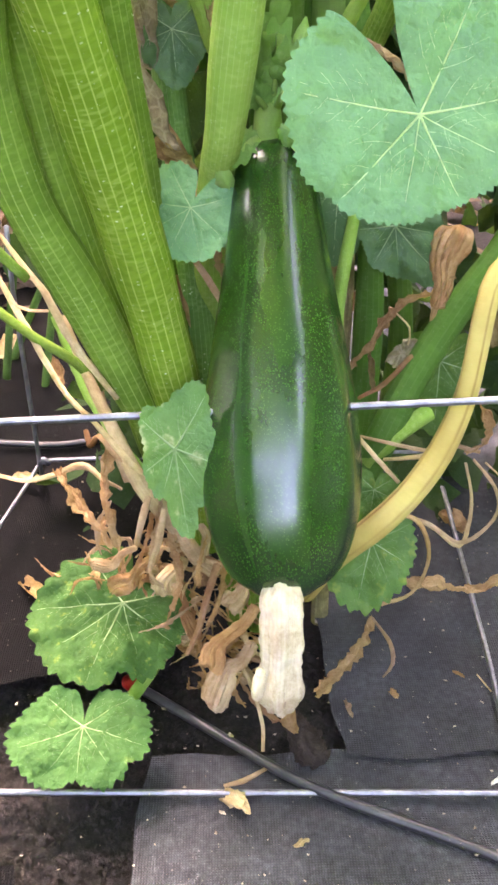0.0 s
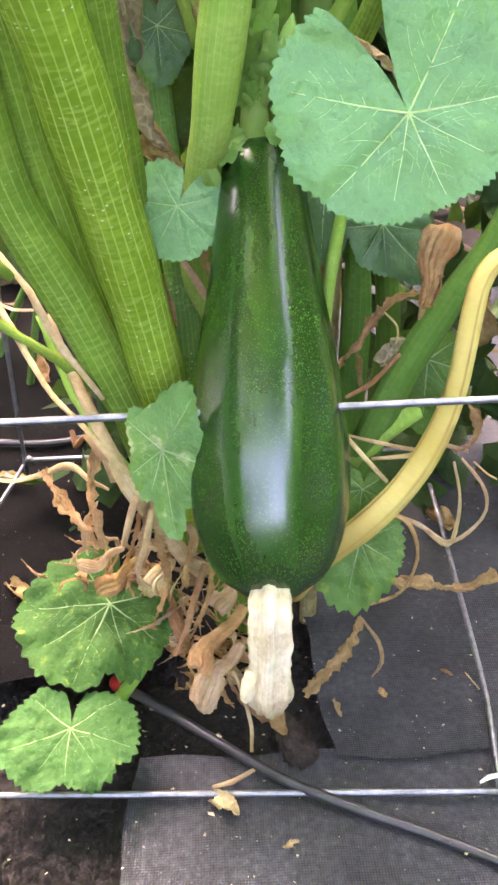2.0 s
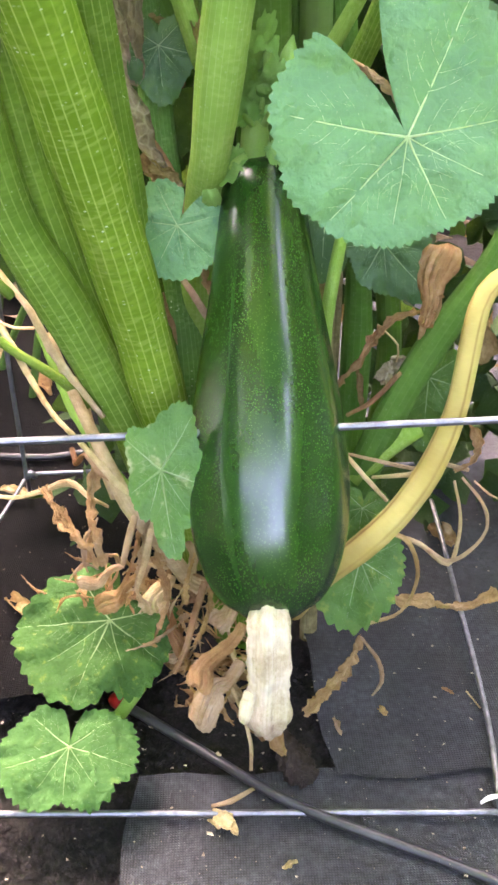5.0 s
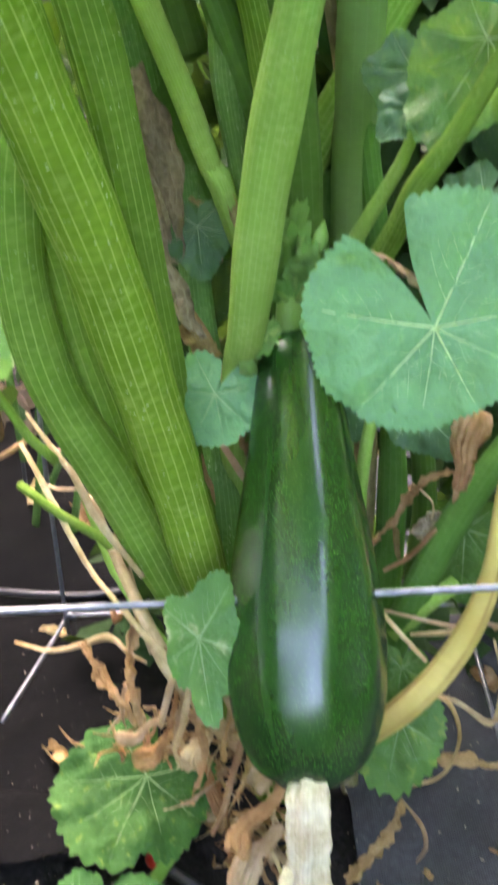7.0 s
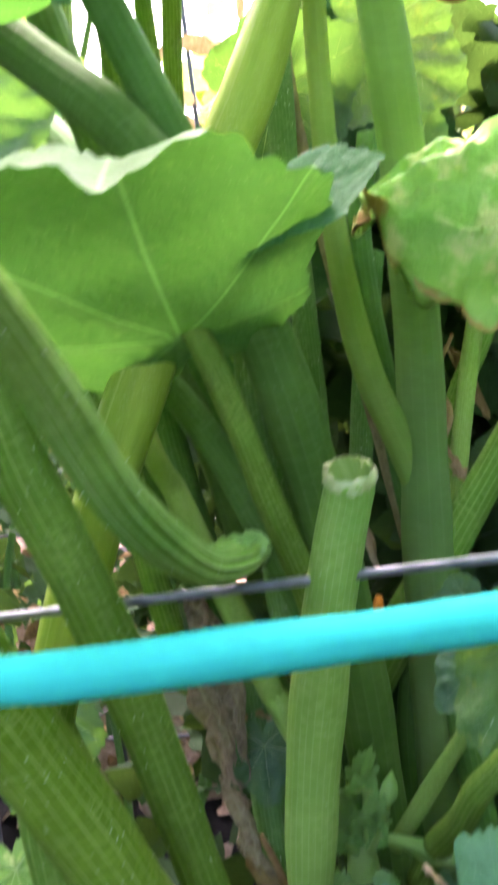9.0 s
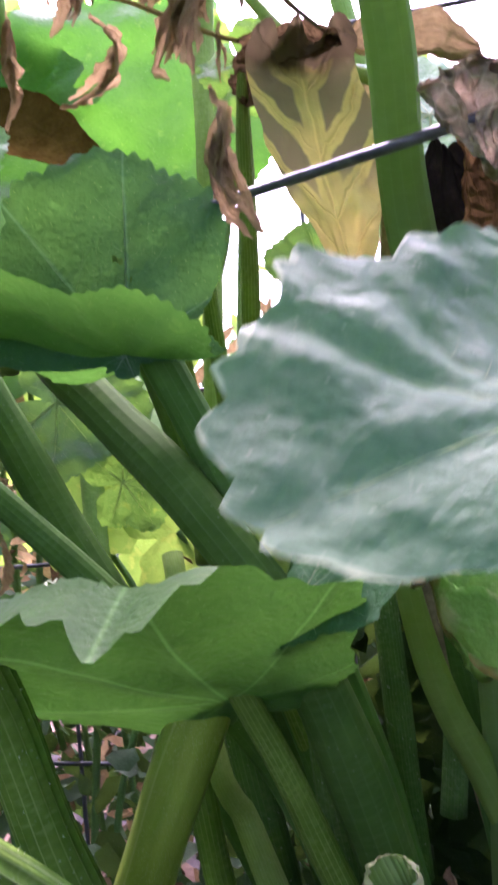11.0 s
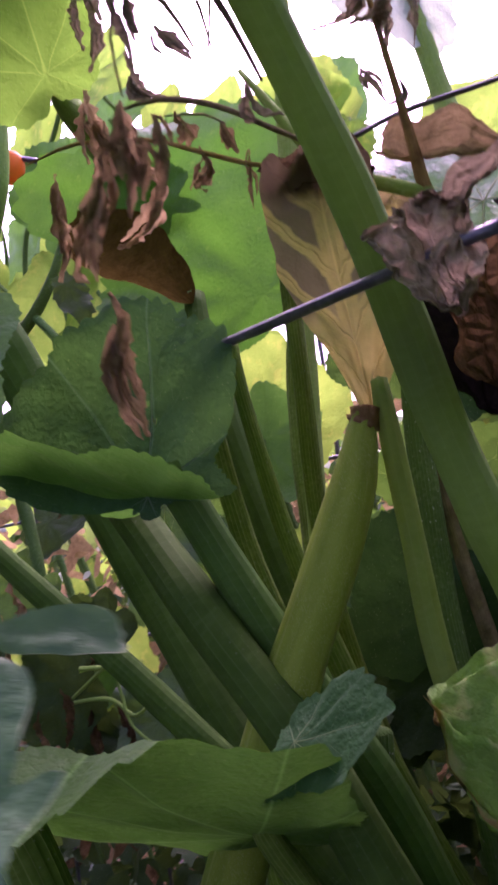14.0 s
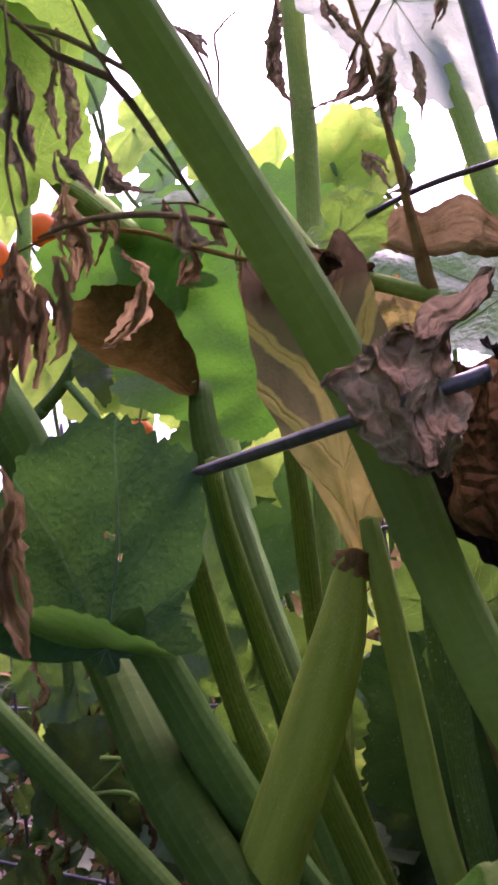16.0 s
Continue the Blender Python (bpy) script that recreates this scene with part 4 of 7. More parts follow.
# ---- the big zucchini ----
B = Vector((0.016, 0.472, 0.252))
T = Vector((0.022, 0.672, 0.504))
fz = (T - B).normalized()
fx = Vector((1, 0, 0)) - fz * fz.x
fx.normalize()
fm = Matrix((fx, fz.cross(fx), fz)).transposed().to_4x4()
fm.translation = B
fruit = thing("zucchini", B, "large glossy dark green zucchini hanging fat end down", "zucchini")
body_prof = [(0.0001, -0.003), (0.014, -0.0015)] + [(0.0232, 0.0042), (0.0341, 0.0115), (0.0432, 0.025), (0.0502, 0.0444), (0.0545, 0.0678), (0.0556, 0.0994), (0.0525, 0.1394), (0.0469, 0.1801), (0.0404, 0.2214), (0.0348, 0.2633), (0.0307, 0.2973), (0.0271, 0.3128), (0.0206, 0.3197)] + [(0.012, (T - B).length + 0.001), (0.0001, (T - B).length + 0.002)]
part("body", turned("body", body_prof, 96, 9, 0.012), M_FRUIT, fruit, "glossy dark green skin with fine pale flecks", fm)
part("stem_scar", tube("stem_scar", [(*(T - (T - B).normalized() * 0.002), 0.0215), (*(T + (T - B).normalized() * 0.003), 0.019), (*(T + (T - B).normalized() * 0.006), 0.011)], 28, 5, 0.08, step=0.0015, rough=0.15, seed=12), M_STEM_DIM, fruit, "dull dark scar at the stem end")
stub = part("withered_blossom", tube("withered_blossom", [(0.015, 0.462, 0.265, 0.0116), (0.014, 0.455, 0.263, 0.0132), (0.014, 0.448, 0.241, 0.0133), (0.013, 0.444, 0.214, 0.0128), (0.012, 0.442, 0.199, 0.0143), (0.012, 0.441, 0.185, 0.0122), (0.015, 0.442, 0.174, 0.0067)], 40, 5, 0.14, step=0.004, rough=0.16, seed=4), M_STUB, fruit, "cream withered blossom stub, ragged at its end")
for k, (dx, dz) in enumerate(((-0.012, 0.0), (0.0, -0.006), (0.010, -0.002), (-0.005, -0.008), (0.006, 0.004))):
    q = Vector((0.012, 0.441, 0.193)) + Vector((dx, -0.004 * (k % 2), dz))
    part("petal_rag", tube("petal_rag", [(q.x, q.y, q.z + 0.02, 0.004), (q.x + dx * 0.2, q.y - 0.003, q.z + 0.006, 0.0055), (q.x + dx * 0.3, q.y, q.z - 0.006, 0.0035)], 10, rough=0.5, seed=k), M_STUB, stub)
part("blossom_tip", tube("blossom_tip", [(0.016, 0.442, 0.18, 0.0051), (0.019, 0.445, 0.157, 0.0044), (0.024, 0.45, 0.142, 0.0025)], 10, rough=0.6, seed=9), M_DRY, fruit)

# ---- zucchini plant ----
plant = thing("zucchini_plant", (0.02, 0.72, 0), "large zucchini plant with thick ribbed stalks and lobed leaves", "zucchini plant")
stalk([(0.02, 0.72, -0.03, 0.03), (0.015, 0.715, 0.12, 0.032), (0.02, 0.74, 0.28, 0.03), (0.04, 0.77, 0.40, 0.026)], plant, M_STEM, "main_stem", "thick knobbly main stem", rough=0.1)

BRIGHT = [(-0.160, 0.35, 0.886, 0.0165), (-0.147, 0.39, 0.835, 0.018), (-0.135, 0.43, 0.785, 0.0195), (-0.122, 0.465, 0.731, 0.0208), (-0.109, 0.50, 0.664, 0.0213), (-0.097, 0.53, 0.60, 0.0213), (-0.086, 0.56, 0.53, 0.0213), (-0.072, 0.597, 0.433, 0.0213), (-0.060, 0.614, 0.354, 0.0197), (-0.048, 0.635, 0.27, 0.0154), (-0.040, 0.68, 0.141, 0.0133)]
bristles(BRIGHT, stalk(BRIGHT, plant, M_STEM_BRIGHT, seed=1), 200, 1, 0.0012)
stalk([(-0.158, 0.6, 0.66, 0.0153), (-0.148, 0.615, 0.597, 0.0164), (-0.137, 0.64, 0.502, 0.0176), (-0.118, 0.66, 0.405, 0.0178), (-0.099, 0.675, 0.328, 0.0156), (-0.082, 0.685, 0.228, 0.0126), (-0.058, 0.71, 0.119, 0.0111)], plant, M_STEM, seed=2)
stalk([(-0.131, 0.56, 0.696, 0.0134), (-0.15, 0.575, 0.65, 0.0162), (-0.159, 0.592, 0.578, 0.0177), (-0.152, 0.612, 0.496, 0.0189), (-0.123, 0.632, 0.411, 0.019), (-0.094, 0.645, 0.324, 0.0168), (-0.07, 0.66, 0.237, 0.0127), (-0.053, 0.7, 0.112, 0.011)], plant, M_STEM, seed=3)
hooked = [(-0.038, 0.325, 0.903, 0.0067), (-0.039, 0.35, 0.888, 0.0076), (-0.04, 0.38, 0.865, 0.0085), (-0.041, 0.435, 0.82, 0.01), (-0.038, 0.49, 0.785, 0.0102), (-0.031, 0.53, 0.764, 0.0097), (-0.02, 0.56, 0.759, 0.009), (-0.013, 0.568, 0.763, 0.0075)]
ahead = [tuple(1.9 * a - 0.9 * b for a, b in zip(hooked[0][:3], hooked[1][:3])) + (hooked[0][3],), tuple(2.9 * a - 1.9 * b for a, b in zip(hooked[0][:3], hooked[1][:3])) + (hooked[0][3],)]
bristles(hooked, stalk(ahead[::-1] + hooked, plant, M_STEM_RIBBED, label="broken green stalk bent into a hook", seed=4, depth=0.09, ribs=11), 50, 2, 0.0017)
LEFT = [(-0.125, 0.44, 0.99, 0.0109), (-0.138, 0.455, 0.98, 0.0117), (-0.135, 0.47, 0.954, 0.0123), (-0.122, 0.495, 0.891, 0.0136), (-0.112, 0.515, 0.82, 0.0142), (-0.099, 0.535, 0.76, 0.0145), (-0.088, 0.56, 0.69, 0.0145), (-0.081, 0.60, 0.59, 0.0142), (-0.073, 0.65, 0.46, 0.014), (-0.060, 0.69, 0.346, 0.0128)]
bristles(LEFT, stalk(LEFT, plant, M_STEM, seed=5, depth=0.05), 130, 3, 0.0015)
part("petiole_end", tube("petiole_end", [(-0.015, 0.566, 0.762, 0.0071), (-0.012, 0.569, 0.763, 0.0075), (-0.008, 0.572, 0.765, 0.0043)], 24, 6, 0.15, rough=0.6, seed=3, step=0.003), M_LEAF_TIP, plant, "pale torn end of the bent stalk")
crumpled(plant, (-0.040, 0.560, 0.757), (-0.010, 0.556, 0.771), (0.1, -0.9, 0.45), 0.016, M_LEAF_TIP, 17, 0.35, 0.5, res=22, name="petiole_flap", label="pale torn flap of the bent stalk's skin")
cut = stalk([(0.041, 0.545, 0.802, 0.0122), (0.040, 0.550, 0.793, 0.0126), (0.033, 0.56, 0.77, 0.013), (0.016, 0.575, 0.702, 0.0152), (-0, 0.6, 0.622, 0.0157), (-0.014, 0.63, 0.527, 0.0144), (-0.02, 0.662, 0.493, 0.0131), (-0.027, 0.69, 0.433, 0.0133), (-0.032, 0.71, 0.357, 0.0119)], plant, M_STEM_LIGHT, label="hollow stalk cut off at the top", seed=6, hollow=3.2)
part("cut_rim", tube("cut_rim", [(0.0406, 0.5472, 0.7975, 0.0128), (0.041, 0.5449, 0.8022, 0.0122), (0.0411, 0.5441, 0.8038, 0.0104)], 36, 9, 0.05, ends=False, rough=0.22, seed=2, step=0.0016), M_INSIDE, cut, "pale ragged cut rim")
stalk([(0.06, 0.24, 1.62, 0.010), (0.085, 0.36, 1.40, 0.010), (0.088, 0.445, 1.29, 0.0102), (0.084, 0.495, 1.246, 0.0106), (0.081, 0.555, 1.187, 0.0116), (0.072, 0.612, 1.136, 0.0126), (0.073, 0.637, 1.086, 0.013), (0.078, 0.662, 1.03, 0.0137), (0.083, 0.705, 0.955, 0.015), (0.083, 0.731, 0.865, 0.016), (0.08, 0.742, 0.77, 0.0168), (0.077, 0.75, 0.692, 0.018), (0.07, 0.77, 0.45, 0.02), (0.05, 0.75, 0.2, 0.02)], plant, M_STEM_SMOOTH, seed=7)
stalk([(0.043, 0.637, 1.105, 0.005), (0.042, 0.641, 1.084, 0.006), (0.039, 0.655, 1.022, 0.0068), (0.038, 0.667, 0.945, 0.0076), (0.042, 0.69, 0.88, 0.009), (0.051, 0.715, 0.83, 0.0099), (0.064, 0.732, 0.792, 0.0104), (0.076, 0.745, 0.75, 0.010)], plant, M_STEM_PALE, seed=8)
stalk([(-0.045, 0.585, 0.888, 0.0059), (-0.033, 0.578, 0.875, 0.0069), (-0.023, 0.6, 0.833, 0.0078), (-0.012, 0.63, 0.772, 0.0089), (0, 0.655, 0.716, 0.01), (0.01, 0.685, 0.654, 0.0105), (0.015, 0.71, 0.597, 0.0102)], plant, M_STEM, seed=9)
stalk([(0.178, 0.735, 0.84, 0.0102), (0.155, 0.74, 0.809, 0.0114), (0.117, 0.75, 0.748, 0.013), (0.075, 0.76, 0.682, 0.0157), (0.029, 0.78, 0.602, 0.0171), (0.01, 0.79, 0.554, 0.0147)], plant, M_STEM, seed=10)
stalk([(0.012, 0.76, 1.141, 0.0085), (0.006, 0.76, 1.073, 0.0093), (0.003, 0.765, 0.969, 0.0098), (0.005, 0.77, 0.889, 0.0095), (0.005, 0.78, 0.786, 0.0093), (0.007, 0.785, 0.702, 0.0086)], plant, M_STEM_DARK, seed=11)
stalk([(-0.057, 0.645, 1.154, 0.0043), (-0.058, 0.65, 1.119, 0.005), (-0.065, 0.69, 1.024, 0.0064), (-0.057, 0.72, 0.936, 0.0082), (-0.034, 0.75, 0.831, 0.0094), (-0.013, 0.77, 0.761, 0.0092), (0.007, 0.785, 0.669, 0.0082)], plant, M_STEM, seed=12)
stalk([(-0.082, 0.638, 1.128, 0.0023), (-0.081, 0.64, 1.115, 0.0049), (-0.081, 0.645, 1.102, 0.0067), (-0.082, 0.655, 1.063, 0.0071), (-0.08, 0.675, 0.996, 0.0081), (-0.061, 0.71, 0.881, 0.0093), (-0.038, 0.74, 0.774, 0.0093), (-0.01, 0.77, 0.646, 0.0089)], plant, M_STEM, seed=13)
stalk([(-0.032, 0.685, 1.262, 0.0021), (-0.035, 0.69, 1.24, 0.0042), (-0.041, 0.7, 1.203, 0.0058), (-0.048, 0.71, 1.138, 0.0062), (-0.065, 0.735, 0.99, 0.0069), (-0.05, 0.76, 0.855, 0.0072), (-0.032, 0.775, 0.749, 0.0073)], plant, M_STEM, seed=14)
# inner stalks, dark by the shade painted into their material
stalk([(-0.178, 0.641, 1.093, 0.012), (-0.154, 0.63, 1.071, 0.0135), (-0.104, 0.607, 1.026, 0.014), (-0.054, 0.590, 0.975, 0.0145), (-0.005, 0.61, 0.88, 0.016), (0.02, 0.68, 0.70, 0.018), (0.03, 0.72, 0.50, 0.018), (0.03, 0.74, 0.3, 0.018)], plant, M_STEM_DIM, seed=15)
stalk([(-0.315, 0.752, 1.125, 0.014), (-0.295, 0.755, 1.086, 0.016), (-0.218, 0.766, 0.931, 0.017), (-0.12, 0.77, 0.76, 0.018), (-0.03, 0.76, 0.55, 0.018)], plant, M_STEM_DIM, seed=57)
stalk([(-0.072, 0.582, 1.075, 0.0095), (-0.066, 0.591, 1.055, 0.011), (-0.039, 0.615, 0.975, 0.0125), (0.0, 0.68, 0.83, 0.014), (0.02, 0.73, 0.62, 0.015), (0.02, 0.75, 0.4, 0.016)], plant, M_STEM_DIM, seed=16)
stalk([(-0.32, 0.95, 1.25, 0.010), (-0.29, 0.94, 1.151, 0.014), (-0.146, 0.802, 0.995, 0.016), (-0.05, 0.74, 0.83, 0.017), (0.01, 0.74, 0.6, 0.018)], plant, M_STEM_DIM, seed=17)
stalk([(0.242, 0.83, 1.014, 0.0068), (0.188, 0.82, 0.94, 0.0072), (0.15, 0.81, 0.887, 0.0076), (0.126, 0.8, 0.842, 0.008), (0.114, 0.8, 0.819, 0.0085), (0.099, 0.8, 0.779, 0.0085), (0.083, 0.8, 0.714, 0.0086), (0.068, 0.79, 0.636, 0.0085)], plant, M_STEM, seed=18)
stalk([(-0.139, 0.74, 0.943, 0.0073), (-0.118, 0.71, 0.868, 0.0075), (-0.096, 0.69, 0.798, 0.0079), (-0.089, 0.7, 0.777, 0.0085), (-0.075, 0.7, 0.736, 0.009), (-0.053, 0.7, 0.676, 0.0096), (-0.036, 0.7, 0.624, 0.0085)], plant, M_STEM_LIGHT, seed=19)
stalk([(-0.039, 0.7, 0.628, 0.0077), (-0.032, 0.7, 0.619, 0.0098), (-0.027, 0.705, 0.601, 0.0087), (-0.019, 0.72, 0.566, 0.0067)], plant, M_STEM_LIGHT, "node", "pale swollen leaf node", seed=20, rough=0.2)
stalk([(-0.016, 0.68, 0.904, 0.0086), (-0.024, 0.685, 0.859, 0.0103), (-0.023, 0.69, 0.788, 0.0113), (-0.021, 0.7, 0.749, 0.0114), (-0.022, 0.705, 0.693, 0.0115), (-0.016, 0.715, 0.638, 0.0104), (-0.008, 0.73, 0.577, 0.0088), (-0.004, 0.74, 0.52, 0.0083)], plant, M_STEM_DARK, seed=21, depth=0.05)
stalk([(0.15, 0.80, 0.95, 0.005), (0.125, 0.79, 0.86, 0.0064), (0.104, 0.775, 0.76, 0.007), (0.09, 0.765, 0.68, 0.0072)], plant, M_STEM_LIGHT, seed=22)
stalk([(0.133, 0.585, 0.721, 0.0029), (0.115, 0.6, 0.691, 0.003), (0.096, 0.61, 0.656, 0.0035), (0.089, 0.62, 0.634, 0.0047), (0.071, 0.645, 0.594, 0.0054), (0.05, 0.67, 0.549, 0.0058), (0.038, 0.68, 0.526, 0.0055)], plant, M_STEM_LIGHT, seed=23)
stalk([(0.142, 0.49, 0.743, 0.0045), (0.121, 0.52, 0.694, 0.0053), (0.104, 0.54, 0.656, 0.0063), (0.09, 0.56, 0.629, 0.0076), (0.08, 0.6, 0.588, 0.0084), (0.064, 0.65, 0.541, 0.0089), (0.052, 0.69, 0.495, 0.0088)], plant, M_STEM, seed=24)
stalk([(-0.109, 0.75, 0.862, 0.012), (-0.099, 0.755, 0.779, 0.0141), (-0.086, 0.76, 0.694, 0.0142), (-0.073, 0.77, 0.606, 0.0136)], plant, M_STEM_DARK, seed=25)
stalk([(0.056, 0.83, 0.923, 0.0094), (0.043, 0.83, 0.838, 0.0099), (0.028, 0.82, 0.733, 0.0094)], plant, M_STEM_DARK, seed=26)
stalk([(-0.137, 0.7, 0.878, 0.0094), (-0.125, 0.71, 0.811, 0.0099), (-0.119, 0.72, 0.73, 0.01), (-0.108, 0.73, 0.646, 0.0098)], plant, M_STEM, seed=27)
stalk([(0.061, 0.78, 0.606, 0.0131), (0.057, 0.78, 0.566, 0.0148), (0.056, 0.775, 0.516, 0.0153), (0.056, 0.77, 0.462, 0.0143), (0.065, 0.77, 0.361, 0.0153), (0.077, 0.75, 0.219, 0.015)], plant, M_STEM_DIM, seed=28)
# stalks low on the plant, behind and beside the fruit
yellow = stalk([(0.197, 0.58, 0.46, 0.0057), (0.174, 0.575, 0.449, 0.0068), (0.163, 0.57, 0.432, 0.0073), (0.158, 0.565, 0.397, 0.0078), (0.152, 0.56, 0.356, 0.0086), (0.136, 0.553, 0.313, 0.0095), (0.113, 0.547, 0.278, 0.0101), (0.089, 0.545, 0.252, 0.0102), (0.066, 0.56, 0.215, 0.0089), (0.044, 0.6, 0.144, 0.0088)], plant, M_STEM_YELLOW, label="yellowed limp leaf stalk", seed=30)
stalk([(0.218, 0.685, 0.45, 0.0109), (0.202, 0.68, 0.42, 0.0116), (0.165, 0.67, 0.368, 0.0123), (0.131, 0.66, 0.308, 0.0131), (0.101, 0.655, 0.234, 0.0142), (0.074, 0.66, 0.158, 0.0129)], plant, M_STEM_DIM, seed=31)
stalk([(0.062, 0.77, 1, 0.0078), (0.052, 0.76, 0.885, 0.0085), (0.104, 0.74, 0.469, 0.0106), (0.107, 0.74, 0.412, 0.011), (0.109, 0.74, 0.34, 0.013), (0.105, 0.73, 0.254, 0.0136), (0.091, 0.71, 0.153, 0.0131)], plant, M_STEM_DIM, seed=32)
stalk([(0.132, 0.78, 0.458, 0.0102), (0.139, 0.78, 0.387, 0.0106), (0.147, 0.78, 0.298, 0.0118), (0.14, 0.77, 0.218, 0.0117)], plant, M_STEM_DIM, seed=33)
stalk([(0.083, 0.66, 0.472, 0.0037), (0.079, 0.655, 0.45, 0.0046), (0.073, 0.65, 0.417, 0.0054), (0.069, 0.65, 0.375, 0.0055), (0.07, 0.66, 0.305, 0.0052)], plant, M_STEM_LIGHT, seed=34, label="thin yellowish stalk")
stalk([(0.152, 0.66, 0.286, 0.0071), (0.122, 0.65, 0.27, 0.0081), (0.1, 0.65, 0.243, 0.0087)], plant, M_STEM_LIGHT, seed=35)
stalk([(-0.147, 0.67, 0.378, 0.003), (-0.131, 0.65, 0.338, 0.004), (-0.108, 0.62, 0.297, 0.0055), (-0.089, 0.6, 0.261, 0.0072), (-0.069, 0.6, 0.227, 0.0072), (-0.049, 0.63, 0.161, 0.007)], plant, M_DRY_PALE, seed=36, label="yellowed stem at the plant's foot")
stalk([(-0.136, 0.71, 0.318, 0.0045), (-0.126, 0.69, 0.273, 0.005), (-0.107, 0.67, 0.22, 0.006)], plant, M_DRY_PALE, seed=37)
stalk([(-0.011, 0.7, 0.483, 0.0087), (-0.017, 0.71, 0.377, 0.0118), (-0.021, 0.7, 0.252, 0.0152), (-0.014, 0.7, 0.125, 0.0175), (-0.01, 0.69, 0.032, 0.0172)], plant, M_STEM, seed=38)
stalk([(-0.06, 0.75, 0.62, 0.011), (-0.055, 0.735, 0.53, 0.0125), (-0.047, 0.715, 0.44, 0.0135), (-0.041, 0.70, 0.34, 0.0154), (-0.041, 0.69, 0.253, 0.0163), (-0.035, 0.69, 0.133, 0.0162)], plant, M_STEM_DARK, seed=39)
stalk([(-0.201, 0.66, 0.394, 0.0039), (-0.167, 0.65, 0.369, 0.004), (-0.139, 0.65, 0.348, 0.004), (-0.119, 0.65, 0.322, 0.0037)], plant, M_STEM, seed=40)
stalk([(-0.209, 0.63, 0.505, 0.0029), (-0.196, 0.635, 0.475, 0.0033), (-0.182, 0.64, 0.443, 0.0038), (-0.165, 0.645, 0.42, 0.0039)], plant, M_STEM, seed=41)

UP = (0.05, -0.35, 1.0)
# leaves round the fruit
leaf(plant, (0.090, 0.494, 0.563), (0.117, 0.478, 0.513), (-0.164, -0.795, 0.584), M_LEAF_BLUE, (0.9, 1.08, 1.28, 1.05, 1.3), 0.06, 0.03, 0.12, seed=3, teeth=38, rag=0.05, res=2.2, dent=1.0, basal=0.93, label="broad blue-green leaf with pale veins", veins=M_VEIN_PALE, vein_size=1.2)
leaf(plant, (-0.040, 0.64, 0.472), (-0.058, 0.625, 0.440), (0.034, -0.85, 0.526), M_LEAF_BLUE, (1.0, 0.95, 0.85, 0.9, 0.85), 0.15, 0.05, 0.14, seed=5, dent=1.0, basal=0.8, teeth=20, res=1.4)
leaf(plant, (-0.054, 0.512, 0.348), (-0.047, 0.495, 0.286), (0.063, -0.759, 0.648), M_LEAF_MARKED, (1.0, 0.62, 0.66, 0.82, 0.92), 0.5, 0.02, 0.09, fold=0.10, slim=0.60, seed=7, label="leaf with pale insect marks hanging limp", notch=((-20, 6, 0.14), (30, 7, 0.15), (-60, 8, 0.12)), res=1.6, veins=M_VEIN, vein_size=1.3)
leaf(plant, (-0.122, 0.645, 0.100), (-0.153, 0.560, 0.080), (0.0, -0.5, 1.0), M_LEAF_SPECKLED, (0.95, 0.95, 0.78, 0.72, 0.66), 0.12, -0.08, 0.17, seed=9, res=1.9, teeth=20, rag=0.06, dent=0.98, basal=0.85, label="low lobed leaf speckled with yellow", notch=((-22, 7, 0.10),))
leaf(plant, (-0.150, 0.535, 0.060), (-0.152, 0.478, 0.046), (0.0, -0.6, 1.0), M_LEAF_LOW, (0.88, 1.12, 0.82, 1.0, 0.82), 0.1, -0.04, 0.17, seed=11, res=1.9, teeth=24, rag=0.07, dent=1.06, basal=0.72, notch=((4, 9, 0.12), (-52, 7, 0.10)), label="light green low leaf by the soil")
stalk([(-0.118, 0.672, 0.075, 0.0033), (-0.096, 0.675, 0.06, 0.0044), (-0.086, 0.66, 0.055, 0.0055), (-0.09, 0.63, 0.047, 0.0064), (-0.107, 0.6, 0.039, 0.0063), (-0.118, 0.58, 0.039, 0.0061), (-0.134, 0.55, 0.051, 0.0039), (-0.150, 0.537, 0.057, 0.0029)], plant, M_STEM_LIGHT, seed=42)
leaf(plant, (0.094, 0.575, 0.216), (0.079, 0.545, 0.166), (-0.106, -0.641, 0.76), M_LEAF, (1.0, 0.72, 0.55, 0.62, 0.6), 0.2, 0.0, 0.2, seed=13, dent=0.95, teeth=16, rag=0.1, res=1.4)
leaf(plant, (0.096, 0.59, 0.256), (0.092, 0.58, 0.228), (-0.106, -0.641, 0.76), M_LEAF, (1.0, 0.8, 0.7, 0.8, 0.7), 0.2, 0.0, 0.14, seed=14, res=0.9, dent=1.0)
leaf(plant, (0.118, 0.69, 0.438), (0.16, 0.68, 0.393), (-0.157, -0.828, 0.539), M_LEAF_DARK, (1.0, 0.6, 0.5, 0.6, 0.5), 0.2, 0.0, 0.14, seed=15)
leaf(plant, (0.172, 0.72, 0.303), (0.171, 0.71, 0.233), (-0.157, -0.828, 0.539), M_LEAF, (1.0, 0.55, 0.5, 0.55, 0.5), 0.2, 0.0, 0.14, seed=16)
leaf(plant, (0.074, 0.7, 0.472), (0.07, 0.69, 0.407), (-0.107, -0.855, 0.507), M_LEAF_DARK, (1.0, 0.6, 0.5, 0.6, 0.5), 0.2, 0.0, 0.2, seed=17)
